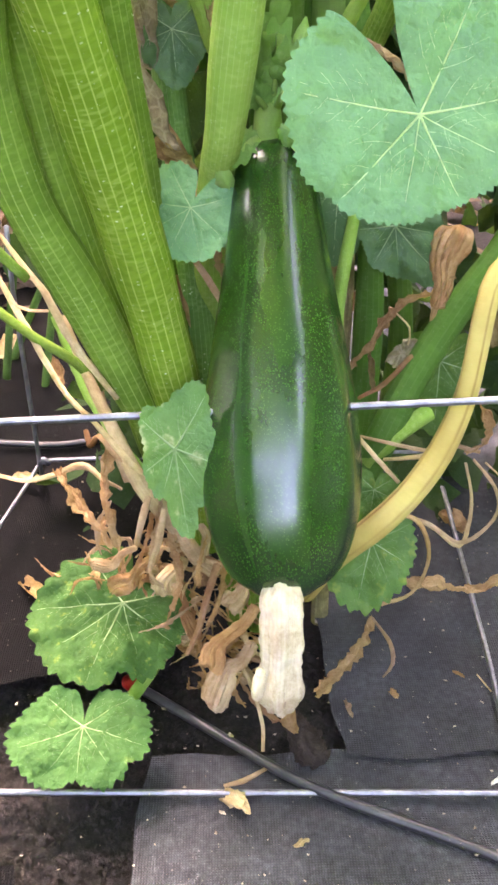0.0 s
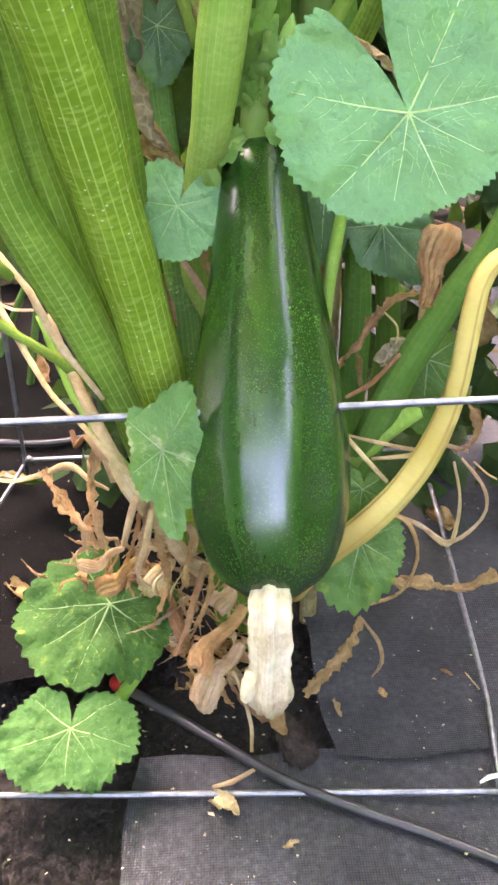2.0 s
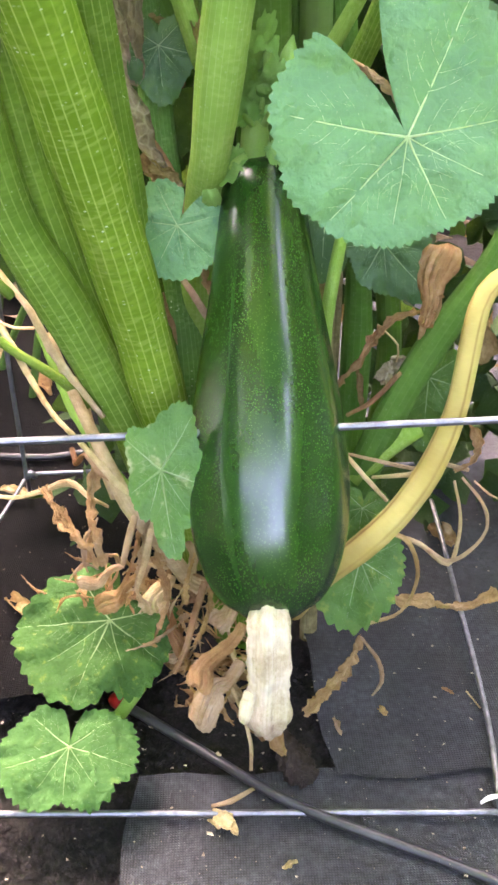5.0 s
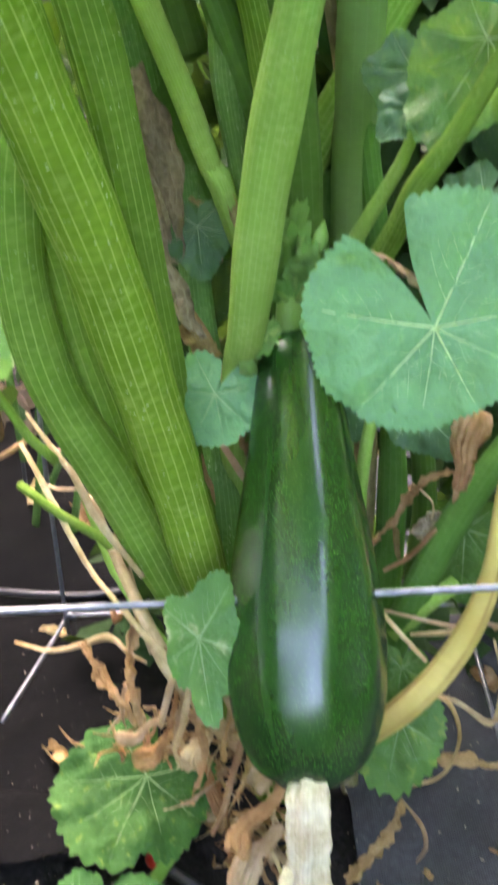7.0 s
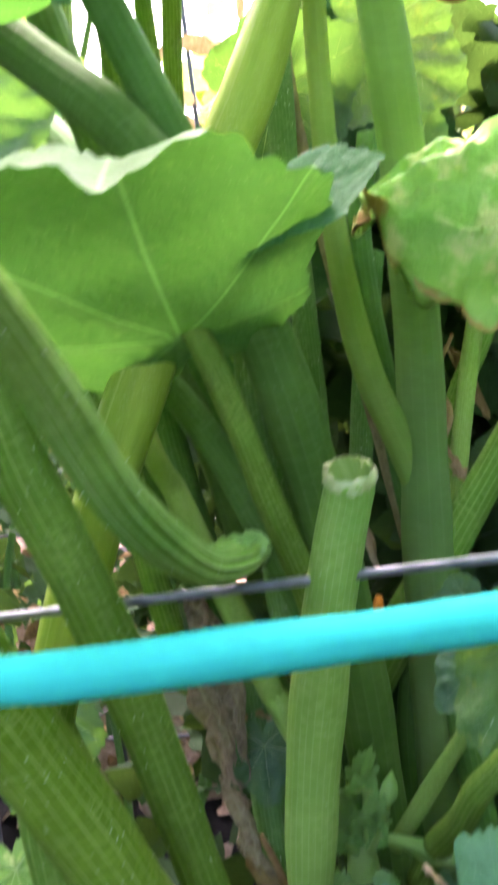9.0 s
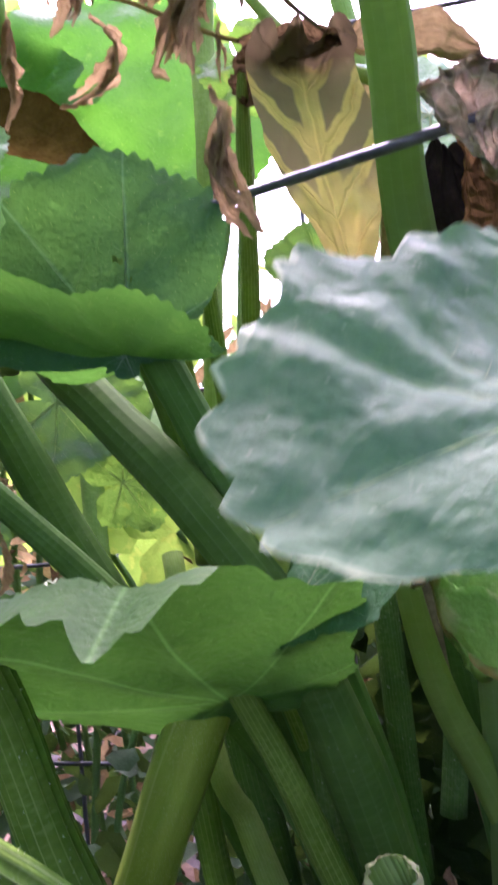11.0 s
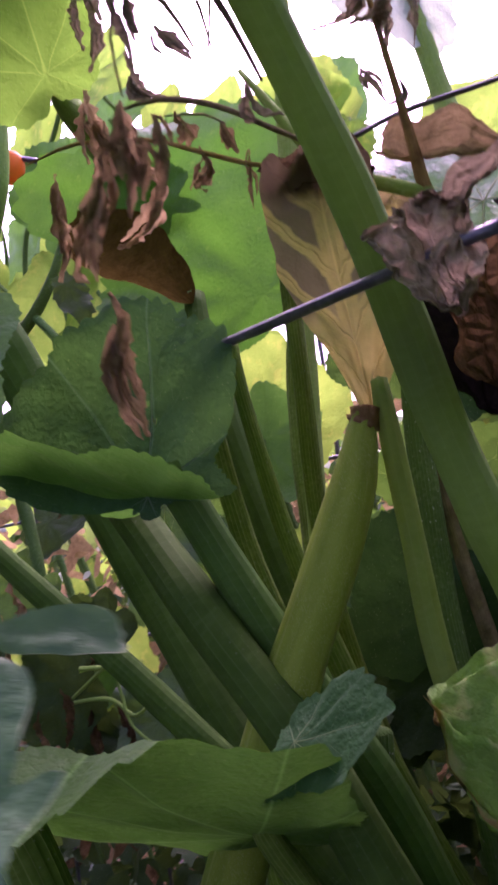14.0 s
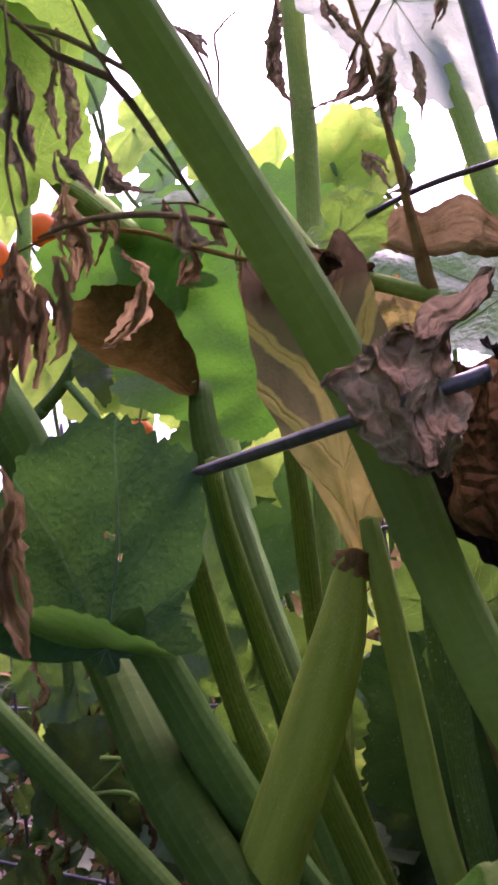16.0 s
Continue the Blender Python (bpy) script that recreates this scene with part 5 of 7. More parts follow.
leaf(plant, (0.129, 0.575, 0.707), (0.09, 0.56, 0.647), (-0.194, -0.921, 0.339), M_LEAF, (1.0, 0.55, 0.4, 0.5, 0.4), 0.2, 0.05, 0.2, fold=-0.2, seed=18)
leaf(plant, (0.095, 0.62, 0.668), (0.073, 0.61, 0.65), (-0.194, -0.921, 0.339), M_LEAF_DARK, (1.0, 0.7, 0.6, 0.7, 0.6), 0.2, 0.05, 0.2, seed=19)
leaf(plant, (0.155, 0.66, 0.604), (0.131, 0.65, 0.583), (-0.194, -0.921, 0.339), M_LEAF_DARK, (1.0, 0.9, 0.8, 0.9, 0.8), 0.2, 0.05, 0.2, seed=20)
# closes a bright gap between the stalks; its shade is in the colour
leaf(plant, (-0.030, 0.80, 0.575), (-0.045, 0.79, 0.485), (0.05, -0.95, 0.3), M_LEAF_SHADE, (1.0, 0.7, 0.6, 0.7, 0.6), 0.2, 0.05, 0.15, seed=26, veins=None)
leaf(plant, (-0.05, 0.72, 0.58), (-0.047, 0.71, 0.539), (0.053, -0.928, 0.368), M_LEAF_DARK, (1.0, 0.7, 0.6, 0.7, 0.6), 0.2, 0.05, 0.15, seed=21)
leaf(plant, (-0.201, 0.62, 0.55), (-0.189, 0.61, 0.5), (0.249, -0.753, 0.61), M_LEAF_MARKED, (1.0, 0.55, 0.5, 0.55, 0.5), 0.2, 0.05, 0.15, seed=22, label="small leaf with a yellow and brown spot")
leaf(plant, (-0.229, 0.66, 0.513), (-0.231, 0.65, 0.452), (0.249, -0.753, 0.61), M_LEAF_DARK, (1.0, 0.6, 0.5, 0.6, 0.5), 0.2, 0.05, 0.15, seed=23)
leaf(plant, (-0.253, 0.8, 0.58), (-0.267, 0.78, 0.497), (0.249, -0.753, 0.61), M_LEAF_DARK, (1.0, 0.7, 0.6, 0.7, 0.6), 0.2, 0.05, 0.15, seed=24)
leaf(plant, (0.102, 0.66, 0.688), (0.085, 0.65, 0.651), (-0.154, -0.875, 0.459), M_LEAF_DARK, (1.0, 0.8, 0.7, 0.8, 0.7), 0.2, 0.05, 0.15, seed=25)
# growing tip with buds behind the fruit's stem end
tip = stalk([(0.017, 0.665, 0.502, 0.0127), (0.017, 0.664, 0.515, 0.0117), (0.017, 0.664, 0.531, 0.01), (0.016, 0.668, 0.549, 0.0071), (0.013, 0.672, 0.574, 0.0031)], plant, M_LEAF_TIP, "growing_tip", "pale growing tip with small buds", seed=50)
SHOOTS = (((0.009, 0.66, 0.551), (0.007, 0.648, 0.589), 1.2), ((0.019, 0.66, 0.558), (0.026, 0.655, 0.596), 0.8), ((0.023, 0.655, 0.551), (0.029, 0.65, 0.584), 0.7), ((0.013, 0.655, 0.54), (-0.001, 0.645, 0.561), 0.8), ((0.024, 0.655, 0.544), (0.035, 0.65, 0.566), 0.7), ((0.012, 0.66, 0.561), (0.016, 0.65, 0.591), 0.7), ((0.003, 0.655, 0.518), (-0.006, 0.64, 0.498), 0.7), ((0.029, 0.65, 0.522), (0.042, 0.64, 0.509), 0.8), ((0.02, 0.66, 0.583), (0.027, 0.655, 0.61), 0.7))
for k, (a, b, s) in enumerate(SHOOTS):
    leaf(tip, a, b, (0.25 * (k % 3 - 1), -1, 0.3), M_LEAF_YOUNG, (1, 0.5 * s, 0.35 * s, 0.5 * s, 0.35 * s), 0.3, 0.3, 0.3, seed=60 + k, res=0.6, teeth=9, rag=0.3, veins=None)
for k, pts in enumerate(([(0.023, 0.656, 0.536, 0.0028), (0.032, 0.652, 0.555, 0.0023), (0.037, 0.65, 0.572, 0.0026)], [(0.015, 0.656, 0.536, 0.0024), (0.004, 0.65, 0.552, 0.0019), (0.002, 0.648, 0.567, 0.0011)], [(0.021, 0.656, 0.544, 0.002), (0.023, 0.652, 0.566, 0.0017), (0.025, 0.65, 0.58, 0.0026)], [(0.01, 0.655, 0.514, 0.0044), (-0.003, 0.65, 0.508, 0.004), (-0.01, 0.645, 0.497, 0.0028)])):
    part("bud_stalk", tube("bud_stalk", pts, 12), M_LEAF_TIP, tip)
part("bud", tube("bud", [(0.037, 0.65, 0.572, 0.0023), (0.038, 0.65, 0.578, 0.0056), (0.04, 0.65, 0.585, 0.0049), (0.042, 0.65, 0.594, 0.0007)], 14, 5, 0.12), M_LEAF_TIP, tip, "pale pointed flower bud")
part("bud", tube("bud", [(0.025, 0.65, 0.575, 0.0019), (0.026, 0.65, 0.582, 0.0038), (0.028, 0.65, 0.589, 0.0007)], 14, 5, 0.12), M_LEAF_TIP, tip)
part("bud", tube("bud", [(0.032, 0.655, 0.547, 0.0029), (0.045, 0.65, 0.547, 0.0041), (0.061, 0.645, 0.543, 0.0073), (0.074, 0.64, 0.54, 0.006), (0.082, 0.64, 0.535, 0.001)], 14, 5, 0.08), M_LEAF_TIP, tip, "pale pointed flower bud")
part("bud", tube("bud", [(-0.012, 0.645, 0.481, 0.0016), (-0.014, 0.642, 0.49, 0.0056), (-0.017, 0.64, 0.496, 0.0052), (-0.02, 0.64, 0.502, 0.001)], 14, 5, 0.25, rough=0.4), M_LEAF_TIP, tip)
part("peduncle", tube("peduncle", [(-0.003, 0.665, 0.496, 0.0053), (0, 0.672, 0.5, 0.0074), (0.004, 0.68, 0.494, 0.0075), (0.017, 0.7, 0.469, 0.0079)], 14, 5, 0.05), M_DRY_BROWN, plant, "dark bent end of the fruit stalk")

# leaves higher up
leafm = leaf(plant, (-0.042, 0.580, 0.874), (-0.030, 0.425, 0.962), (-0.15, 0.5, 1.0), M_LEAF_UNDER, (0.98, 0.76, 0.36, 0.42, 0.2), 0.12, 0.02, 0.06, fold=0.05, seed=31, res=1.8, teeth=26, rag=0.05, dent=1.04, nod=0.9, label="broad leaf seen from its light underside", veins=None)
leaf(leafm, (0.012, 0.548, 0.930), (0.070, 0.541, 0.945), (0.22, -0.62, 0.75), M_LEAF_LOBE, (1.0, 0.52, 0.4, 0.46, 0.3), 0.2, 0.02, 0.08, seed=30, teeth=16, res=1.4, veins=M_VEIN, vein_size=0.7, dent=1.08, name="lobe", label="upturned side lobe showing its bluish top", rag=0.08)
crumpled(plant, (0.185, 0.640, 0.960), (0.060, 0.592, 0.932), (0.10, 0.70, -0.75), 0.165, M_LEAF_RIM, 32, 0.20, 0.62, folds=1.5, name="leaf", label="crumpled leaf turning yellow and brown at its rim", res=40, across=True)
leaf(plant, (0.065, 0.83, 1.079), (0.129, 0.81, 1.023), (0.025, -0.997, 0.067), M_LEAF, (1.0, 0.8, 0.7, 0.8, 0.7), 0.15, 0.05, 0.12, seed=33)
leaf(plant, (0.087, 0.84, 0.979), (0.109, 0.82, 1.024), (0.025, -0.997, 0.067), M_LEAF_DARK, (1.0, 0.8, 0.7, 0.8, 0.7), 0.15, 0.05, 0.12, seed=34)
leaf(plant, (-0.014, 0.77, 1.142), (-0.053, 0.75, 1.144), (0.227, -0.974, -0.013), M_LEAF_DARK, (1.0, 0.7, 0.9, 0.7, 0.9), 0.15, 0.05, 0.12, seed=35)
leafb = leaf(plant, (-0.080, 0.574, 1.060), (-0.205, 0.556, 1.104), (0.12, -0.98, 0.16), M_LEAF_DUSK, (0.92, 0.96, 0.66, 0.1, 0.1), 0.12, -0.06, 0.11, seed=36, res=2.6, teeth=34, rag=0.05, dent=0.98, label="dark blue-green leaf with a small hole", veins=M_VEIN_DUSK, vein_size=0.55, notch=((140, 22, 0.5), (-42, 24, 0.8)), holes=((0.40, 0.17, 0.018), (0.34, 0.10, 0.012)))
leaf(leafb, (-0.079, 0.576, 1.059), (-0.185, 0.555, 1.092), (0.17, 0.48, 0.86), M_LEAF_FOLD, (1.0, 0.06, 0.05, 0.52, 0.56), 0.1, 0.0, 0.08, seed=37, veins=None, teeth=24, rag=0.06, res=1.7, dent=1.05, basal=0.8, name="lobe", label="near half of the leaf, bright green from below")
leaf(plant, (-0.158, 0.485, 1.153), (-0.097, 0.48, 1.098), (0.682, -0.726, 0.088), M_LEAF_BLUE, (1.0, 0.75, 0.8, 0.75, 0.8), 0.15, 0.0, 0.10, seed=38, teeth=26)
torn = leaf(plant, (0.1353, 0.2399, 0.9814), (0.1285, 0.2845, 1.0150), (0.436, -0.753, 0.493), M_LEAF_TORN, (0.92, 0.62, 0.5, 0.66, 0.7), 0.15, 0.0, 0.10, seed=39, teeth=12, label="torn bluish leaf with a ragged rim", notch=((-30, 12, 0.16), (34, 7, 0.18), (58, 10, 0.2)), rag=0.07, res=2.1, dent=1.0, veins=M_VEIN_PALE, vein_size=0.3)
leaf(torn, (0.1275, 0.2838, 1.0128), (0.1560, 0.2930, 1.0088), (0.285, -0.745, 0.603), M_LEAF_TORN, (1.0, 0.14, 0.13, 0.17, 0.13), 0.1, 0.0, 0.12, seed=38, teeth=11, rag=0.14, veins=None, dent=0.24, name="lobe", label="curled strip of the torn rim")
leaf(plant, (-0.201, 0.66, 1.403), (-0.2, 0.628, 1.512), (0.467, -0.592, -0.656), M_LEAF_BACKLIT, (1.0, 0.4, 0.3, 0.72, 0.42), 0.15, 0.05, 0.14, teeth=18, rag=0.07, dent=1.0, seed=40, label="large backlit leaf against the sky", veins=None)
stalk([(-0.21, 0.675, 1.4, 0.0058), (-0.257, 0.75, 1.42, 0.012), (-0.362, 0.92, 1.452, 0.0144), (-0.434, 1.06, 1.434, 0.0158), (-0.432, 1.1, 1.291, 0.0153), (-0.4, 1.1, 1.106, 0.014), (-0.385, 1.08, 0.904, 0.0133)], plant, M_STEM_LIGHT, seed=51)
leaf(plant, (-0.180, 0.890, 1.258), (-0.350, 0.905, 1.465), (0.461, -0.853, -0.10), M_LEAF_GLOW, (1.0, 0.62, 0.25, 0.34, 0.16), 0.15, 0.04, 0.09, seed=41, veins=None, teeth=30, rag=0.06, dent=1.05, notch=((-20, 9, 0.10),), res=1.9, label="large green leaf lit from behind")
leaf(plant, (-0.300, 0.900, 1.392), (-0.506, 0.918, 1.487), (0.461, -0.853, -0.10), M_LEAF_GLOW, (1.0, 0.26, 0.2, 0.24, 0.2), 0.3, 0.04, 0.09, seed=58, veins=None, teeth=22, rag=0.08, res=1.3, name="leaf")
stalk([(-0.186, 0.79, 1.243, 0.009), (-0.180, 0.782, 1.20, 0.0115), (-0.159, 0.78, 1.105, 0.0135), (-0.136, 0.78, 1.024, 0.014), (-0.10, 0.78, 0.90, 0.0145), (-0.05, 0.77, 0.7, 0.015)], plant, M_STEM_DIM, seed=59)
stalk([(-0.186, 1, 1.343, 0.0067), (-0.195, 1, 1.301, 0.0091), (-0.216, 1, 1.236, 0.0103), (-0.217, 0.98, 1.143, 0.0106), (-0.203, 0.95, 1.027, 0.0106), (-0.179, 0.9, 0.926, 0.0097)], plant, M_STEM, seed=52)
stalk([(-0.117, 0.9, 1.625, 0.0101), (-0.121, 0.9, 1.549, 0.0105), (-0.126, 0.9, 1.464, 0.0109), (-0.133, 0.9, 1.393, 0.0108), (-0.132, 0.88, 1.278, 0.0098), (-0.138, 0.87, 1.137, 0.009), (-0.147, 0.86, 0.985, 0.0087)], plant, M_STEM_LIGHT, seed=53)
# washed out by the sky: the glare is in the leaf's colour
leaf(plant, (-0.044, 0.95, 1.574), (-0.072, 0.92, 1.51), (0.296, -0.637, -0.712), M_LEAF_SKYLIT, (1.0, 1.6, 1.5, 1.6, 1.5), 0.15, 0.05, 0.12, seed=42, label="leaf high against the bright sky, sky glare in its colour")
leaf(plant, (0.074, 0.78, 1.234), (-0.014, 0.8, 1.298), (0.365, -0.805, 0.469), M_LEAF_BLUE, (1.0, 0.6, 0.5, 0.6, 0.5), 0.15, 0.0, 0.10, seed=43)
leaf(plant, (-0.078, 0.85, 1.341), (-0.04, 0.85, 1.292), (0.48, -0.8, -0.359), M_LEAF, (1.0, 0.8, 0.7, 0.8, 0.7), 0.15, 0.0, 0.2, seed=44)
leaf(plant, (-0.258, 0.8, 1.074), (-0.172, 0.8, 1.049), (0.704, -0.711, 0.004), M_LEAF_DARK, (1.0, 0.8, 0.7, 0.8, 0.7), 0.15, 0.0, 0.2, seed=45)
leaf(plant, (-0.214, 0.82, 1.002), (-0.156, 0.82, 1.013), (0.704, -0.711, 0.004), M_LEAF, (1.0, 0.8, 0.7, 0.8, 0.7), 0.15, 0.0, 0.2, seed=46)
leaf(plant, (-0.004, 0.8, 1.045), (0.067, 0.8, 1.072), (0.415, -0.906, -0.082), M_LEAF_DARK, (1.0, 0.8, 0.7, 0.8, 0.7), 0.15, 0.0, 0.2, seed=47)

stalk([(-0.595, 0.8, 1.503, 0.0298), (-0.513, 0.8, 1.375, 0.0286), (-0.45, 0.8, 1.277, 0.027), (-0.419, 0.81, 1.21, 0.0247), (-0.403, 0.83, 1.148, 0.0224), (-0.406, 0.86, 1.092, 0.0163)], plant, M_STEM_DIM, seed=54)
stalk([(-0.36, 0.56, 1.18, 0.008), (-0.285, 0.587, 1.09, 0.0085), (-0.219, 0.61, 1.016, 0.009), (-0.149, 0.636, 0.938, 0.0095), (-0.06, 0.675, 0.82, 0.010), (0.0, 0.71, 0.66, 0.012)], plant, M_STEM_DIM, seed=56)
stalk([(-0.512, 0.9, 1.593, 0.0078), (-0.521, 0.9, 1.513, 0.0091), (-0.556, 0.91, 1.457, 0.0093), (-0.659, 0.95, 1.363, 0.0099), (-0.799, 1, 1.242, 0.0108)], plant, M_STEM_LIGHT, seed=55)
stalk([(-0.045, 1.0, 1.60, 0.009), (-0.026, 1.0, 1.494, 0.010), (-0.011, 1.0, 1.395, 0.0112), (0.001, 1.0, 1.311, 0.0125), (0.01, 0.98, 1.15, 0.013), (0.02, 0.94, 0.95, 0.013)], plant, M_STEM_LIGHT, seed=60)
# two leaves whose shade is painted in by M_LEAF_UNLIT
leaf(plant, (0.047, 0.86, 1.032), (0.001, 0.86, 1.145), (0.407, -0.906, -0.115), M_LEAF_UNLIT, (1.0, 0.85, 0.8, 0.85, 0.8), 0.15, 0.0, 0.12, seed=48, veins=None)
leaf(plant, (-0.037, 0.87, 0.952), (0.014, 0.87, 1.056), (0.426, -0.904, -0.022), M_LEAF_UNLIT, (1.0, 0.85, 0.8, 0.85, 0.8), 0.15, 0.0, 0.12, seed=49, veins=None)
# withered leaf over the young fruit, and the dead brown leaves
YELLOW_WIDTHS = ((0, 0.006, 0.008), (0.10, 0.010, 0.018), (0.22, 0.017, 0.026), (0.36, 0.028, 0.032), (0.5, 0.034, 0.034), (0.7, 0.036, 0.035), (0.85, 0.035, 0.034), (1.0, 0.028, 0.030))
hanging_blade(plant, (0.034, 0.640, 1.092), (0.006, 0.668, 1.262), (0.50, -0.83, -0.1), YELLOW_WIDTHS, M_WITHERED, 4, "withered yellow leaf with grey-brown blotches")
crumpled(plant, (-0.026, 0.662, 1.252), (0.040, 0.652, 1.240), (0.50, -0.83, -0.1), 0.036, M_DRY_BROWN, 18, 0.35, 0.6, res=32, name="withered_leaf", label="dark dried top of the withered leaf")
crumpled(plant, (-0.045, 0.69, 1.256), (0.035, 0.69, 1.237), (0.514, -0.797, -0.319), 0.055, M_DRY_BROWN, 3, 0.5, res=30, name="withered_leaf", label="shrivelled grey-brown leaf top")
crumpled(plant, (0.108, 0.557, 1.166), (0.122, 0.557, 1.112), (0.40, -0.80, 0.42), 0.052, M_DRY_GREY, 5, 0.32, 0.45, res=44, folds=1.8, name="withered_leaf", label="crumpled grey-brown dead leaf on the wire")
crumpled(plant, (0.128, 0.552, 1.157), (0.166, 0.537, 1.168), (0.477, -0.859, -0.189), 0.020, M_DRY_GREY, 6, 0.45, 0.9, res=34, name="withered_leaf")
crumpled(plant, (0.116, 0.628, 1.166), (0.116, 0.638, 1.080), (0.422, -0.902, 0.05), 0.062, M_DRY_LIT, 7, 0.26, 0.5, name="withered_leaf", label="dark brown withered leaf, its lit patches put into the colour", res=40)
crumpled(plant, (0.092, 0.672, 1.172), (0.102, 0.656, 1.070), (0.30, -0.93, -0.1), 0.072, M_DRY_BLACK, 8, 0.22, 0.4, name="withered_leaf", res=34)
crumpled(plant, (0.150, 0.575, 1.158), (0.205, 0.55, 1.120), (0.4, -0.85, 0.3), 0.05, M_DRY_BLACK, 15, 0.3, 0.7, name="withered_leaf", res=30)
crumpled(plant, (-0.375, 0.845, 1.385), (-0.178, 0.775, 1.232), (0.62, -0.72, 0.15), 0.080, M_DRY_FOLD, 9, 0.16, 0.4, folds=0.08, name="withered_leaf", label="brown folded dead leaf", res=36)
crumpled(plant, (0.009, 0.72, 1.237), (0.064, 0.7, 1.21), (0.455, -0.848, -0.27), 0.045, M_DEAD_YELLOW, 10, 0.3, 0.4, name="withered_leaf")
crumpled(plant, (0.031, 0.72, 1.272), (0.116, 0.7, 1.235), (0.427, -0.902, 0.061), 0.04, M_DRY_PINK, 14, 0.3, 0.5, name="withered_leaf", res=26)
crumpled(plant, (-0.09, 0.73, 0.68), (-0.064, 0.71, 0.557), (0.111, -0.96, 0.259), 0.045, M_DRY_GREY, 11, 0.4, 0.6, name="withered_leaf", label="grey papery withered leaf between the stalks")
crumpled(plant, (-0.062, 0.74, 0.60), (-0.040, 0.73, 0.545), (0.1, -0.96, 0.2), 0.04, M_DRY_PINK, 16, 0.5, 0.7, name="withered_leaf", res=24)
crumpled(plant, (-0.08, 0.7, 0.57), (-0.048, 0.69, 0.489), (0.111, -0.96, 0.259), 0.022, M_DRY_GREY, 12, 0.5, 0.9, name="withered_leaf")
crumpled(plant, (-0.088, 0.72, 0.691), (-0.074, 0.72, 0.611), (0.106, -0.992, 0.074), 0.035, M_DRY_GREY, 13, 0.4, 0.7, name="withered_leaf")

# ---- the young zucchini ----
young = thing("young_zucchini", (-0.015, 0.61, 0.974), "young pale green zucchini growing upright among the stalks", "zucchini")
part("body", tube("body", [(0.033, 0.634, 1.087, 0.0066), (0.03, 0.632, 1.078, 0.0086), (0.024, 0.627, 1.053, 0.0128), (0.003, 0.616, 1.002, 0.0153), (-0.021, 0.612, 0.958, 0.0162), (-0.064, 0.606, 0.874, 0.0169), (-0.100, 0.606, 0.801, 0.0172), (-0.142, 0.614, 0.708, 0.0168), (-0.166, 0.63, 0.653, 0.0156), (-0.187, 0.65, 0.594, 0.0142)], 40, 9, 0.012), M_FRUIT_PALE, young)
part("blossom_scar", tube("blossom_scar", [(0.034, 0.635, 1.09, 0.0077), (0.033, 0.634, 1.085, 0.0086), (0.031, 0.633, 1.081, 0.0083)], 20, 7, 0.12, rough=0.4, step=0.003), M_DRY, young, "brown ragged blossom scar")


# ---- dried growth at the plant's foot ----
tendril([(-0.206, 0.7, 0.411, 0.0023), (-0.194, 0.68, 0.404, 0.0024), (-0.177, 0.66, 0.379, 0.0027), (-0.145, 0.62, 0.339, 0.003), (-0.113, 0.565, 0.338, 0.0031), (-0.089, 0.55, 0.313, 0.0029), (-0.078, 0.55, 0.303, 0.0016)], plant, seed=1)
tendril([(-0.186, 0.67, 0.39, 0.002), (-0.172, 0.665, 0.386, 0.002), (-0.158, 0.67, 0.383, 0.0016)], plant, seed=2)
tendril([(-0.158, 0.69, 0.37, 0.0032), (-0.135, 0.66, 0.317, 0.0037), (-0.105, 0.63, 0.28, 0.0041), (-0.089, 0.61, 0.271, 0.0032)], plant, M_STEM_LIGHT, seed=3, flat=1.0)
wilted([(-0.114, 0.62, 0.292, 0.0045), (-0.121, 0.6, 0.262, 0.0049), (-0.116, 0.58, 0.243, 0.0053), (-0.11, 0.575, 0.218, 0.0041)], plant, M_DRY, 504, "dry_stalk", curl=1.3)
wilted([(-0.168, 0.66, 0.238, 0.0039), (-0.154, 0.64, 0.23, 0.0058), (-0.13, 0.61, 0.219, 0.0047), (-0.116, 0.6, 0.201, 0.0028)], plant, M_DRY, 505, "dry_stalk", curl=1.3)
tendril([(-0.239, 0.7, 0.213, 0.0021), (-0.207, 0.69, 0.21, 0.0023), (-0.178, 0.68, 0.221, 0.003), (-0.147, 0.67, 0.237, 0.0035), (-0.128, 0.65, 0.235, 0.0029), (-0.111, 0.64, 0.231, 0.0019)], plant, M_DRY_PALE, seed=6)
tendril([(-0.135, 0.64, 0.29, 0.0023), (-0.131, 0.63, 0.281, 0.0032), (-0.121, 0.62, 0.297, 0.0027), (-0.11, 0.61, 0.287, 0.0031), (-0.088, 0.6, 0.272, 0.0022)], plant, M_DRY, seed=7)
tendril([(-0.081, 0.57, 0.27, 0.0026), (-0.086, 0.56, 0.257, 0.003), (-0.092, 0.555, 0.236, 0.0026)], plant, seed=8)
tendril([(-0.07, 0.57, 0.257, 0.0026), (-0.075, 0.56, 0.235, 0.0026), (-0.085, 0.57, 0.196, 0.0023), (-0.077, 0.57, 0.181, 0.0023)], plant, seed=9)
wilted([(-0.059, 0.6, 0.238, 0.0037), (-0.07, 0.6, 0.204, 0.0042), (-0.063, 0.6, 0.167, 0.0038), (-0.07, 0.6, 0.13, 0.0034)], plant, M_DRY, 510, "dry_stalk", curl=1.3)
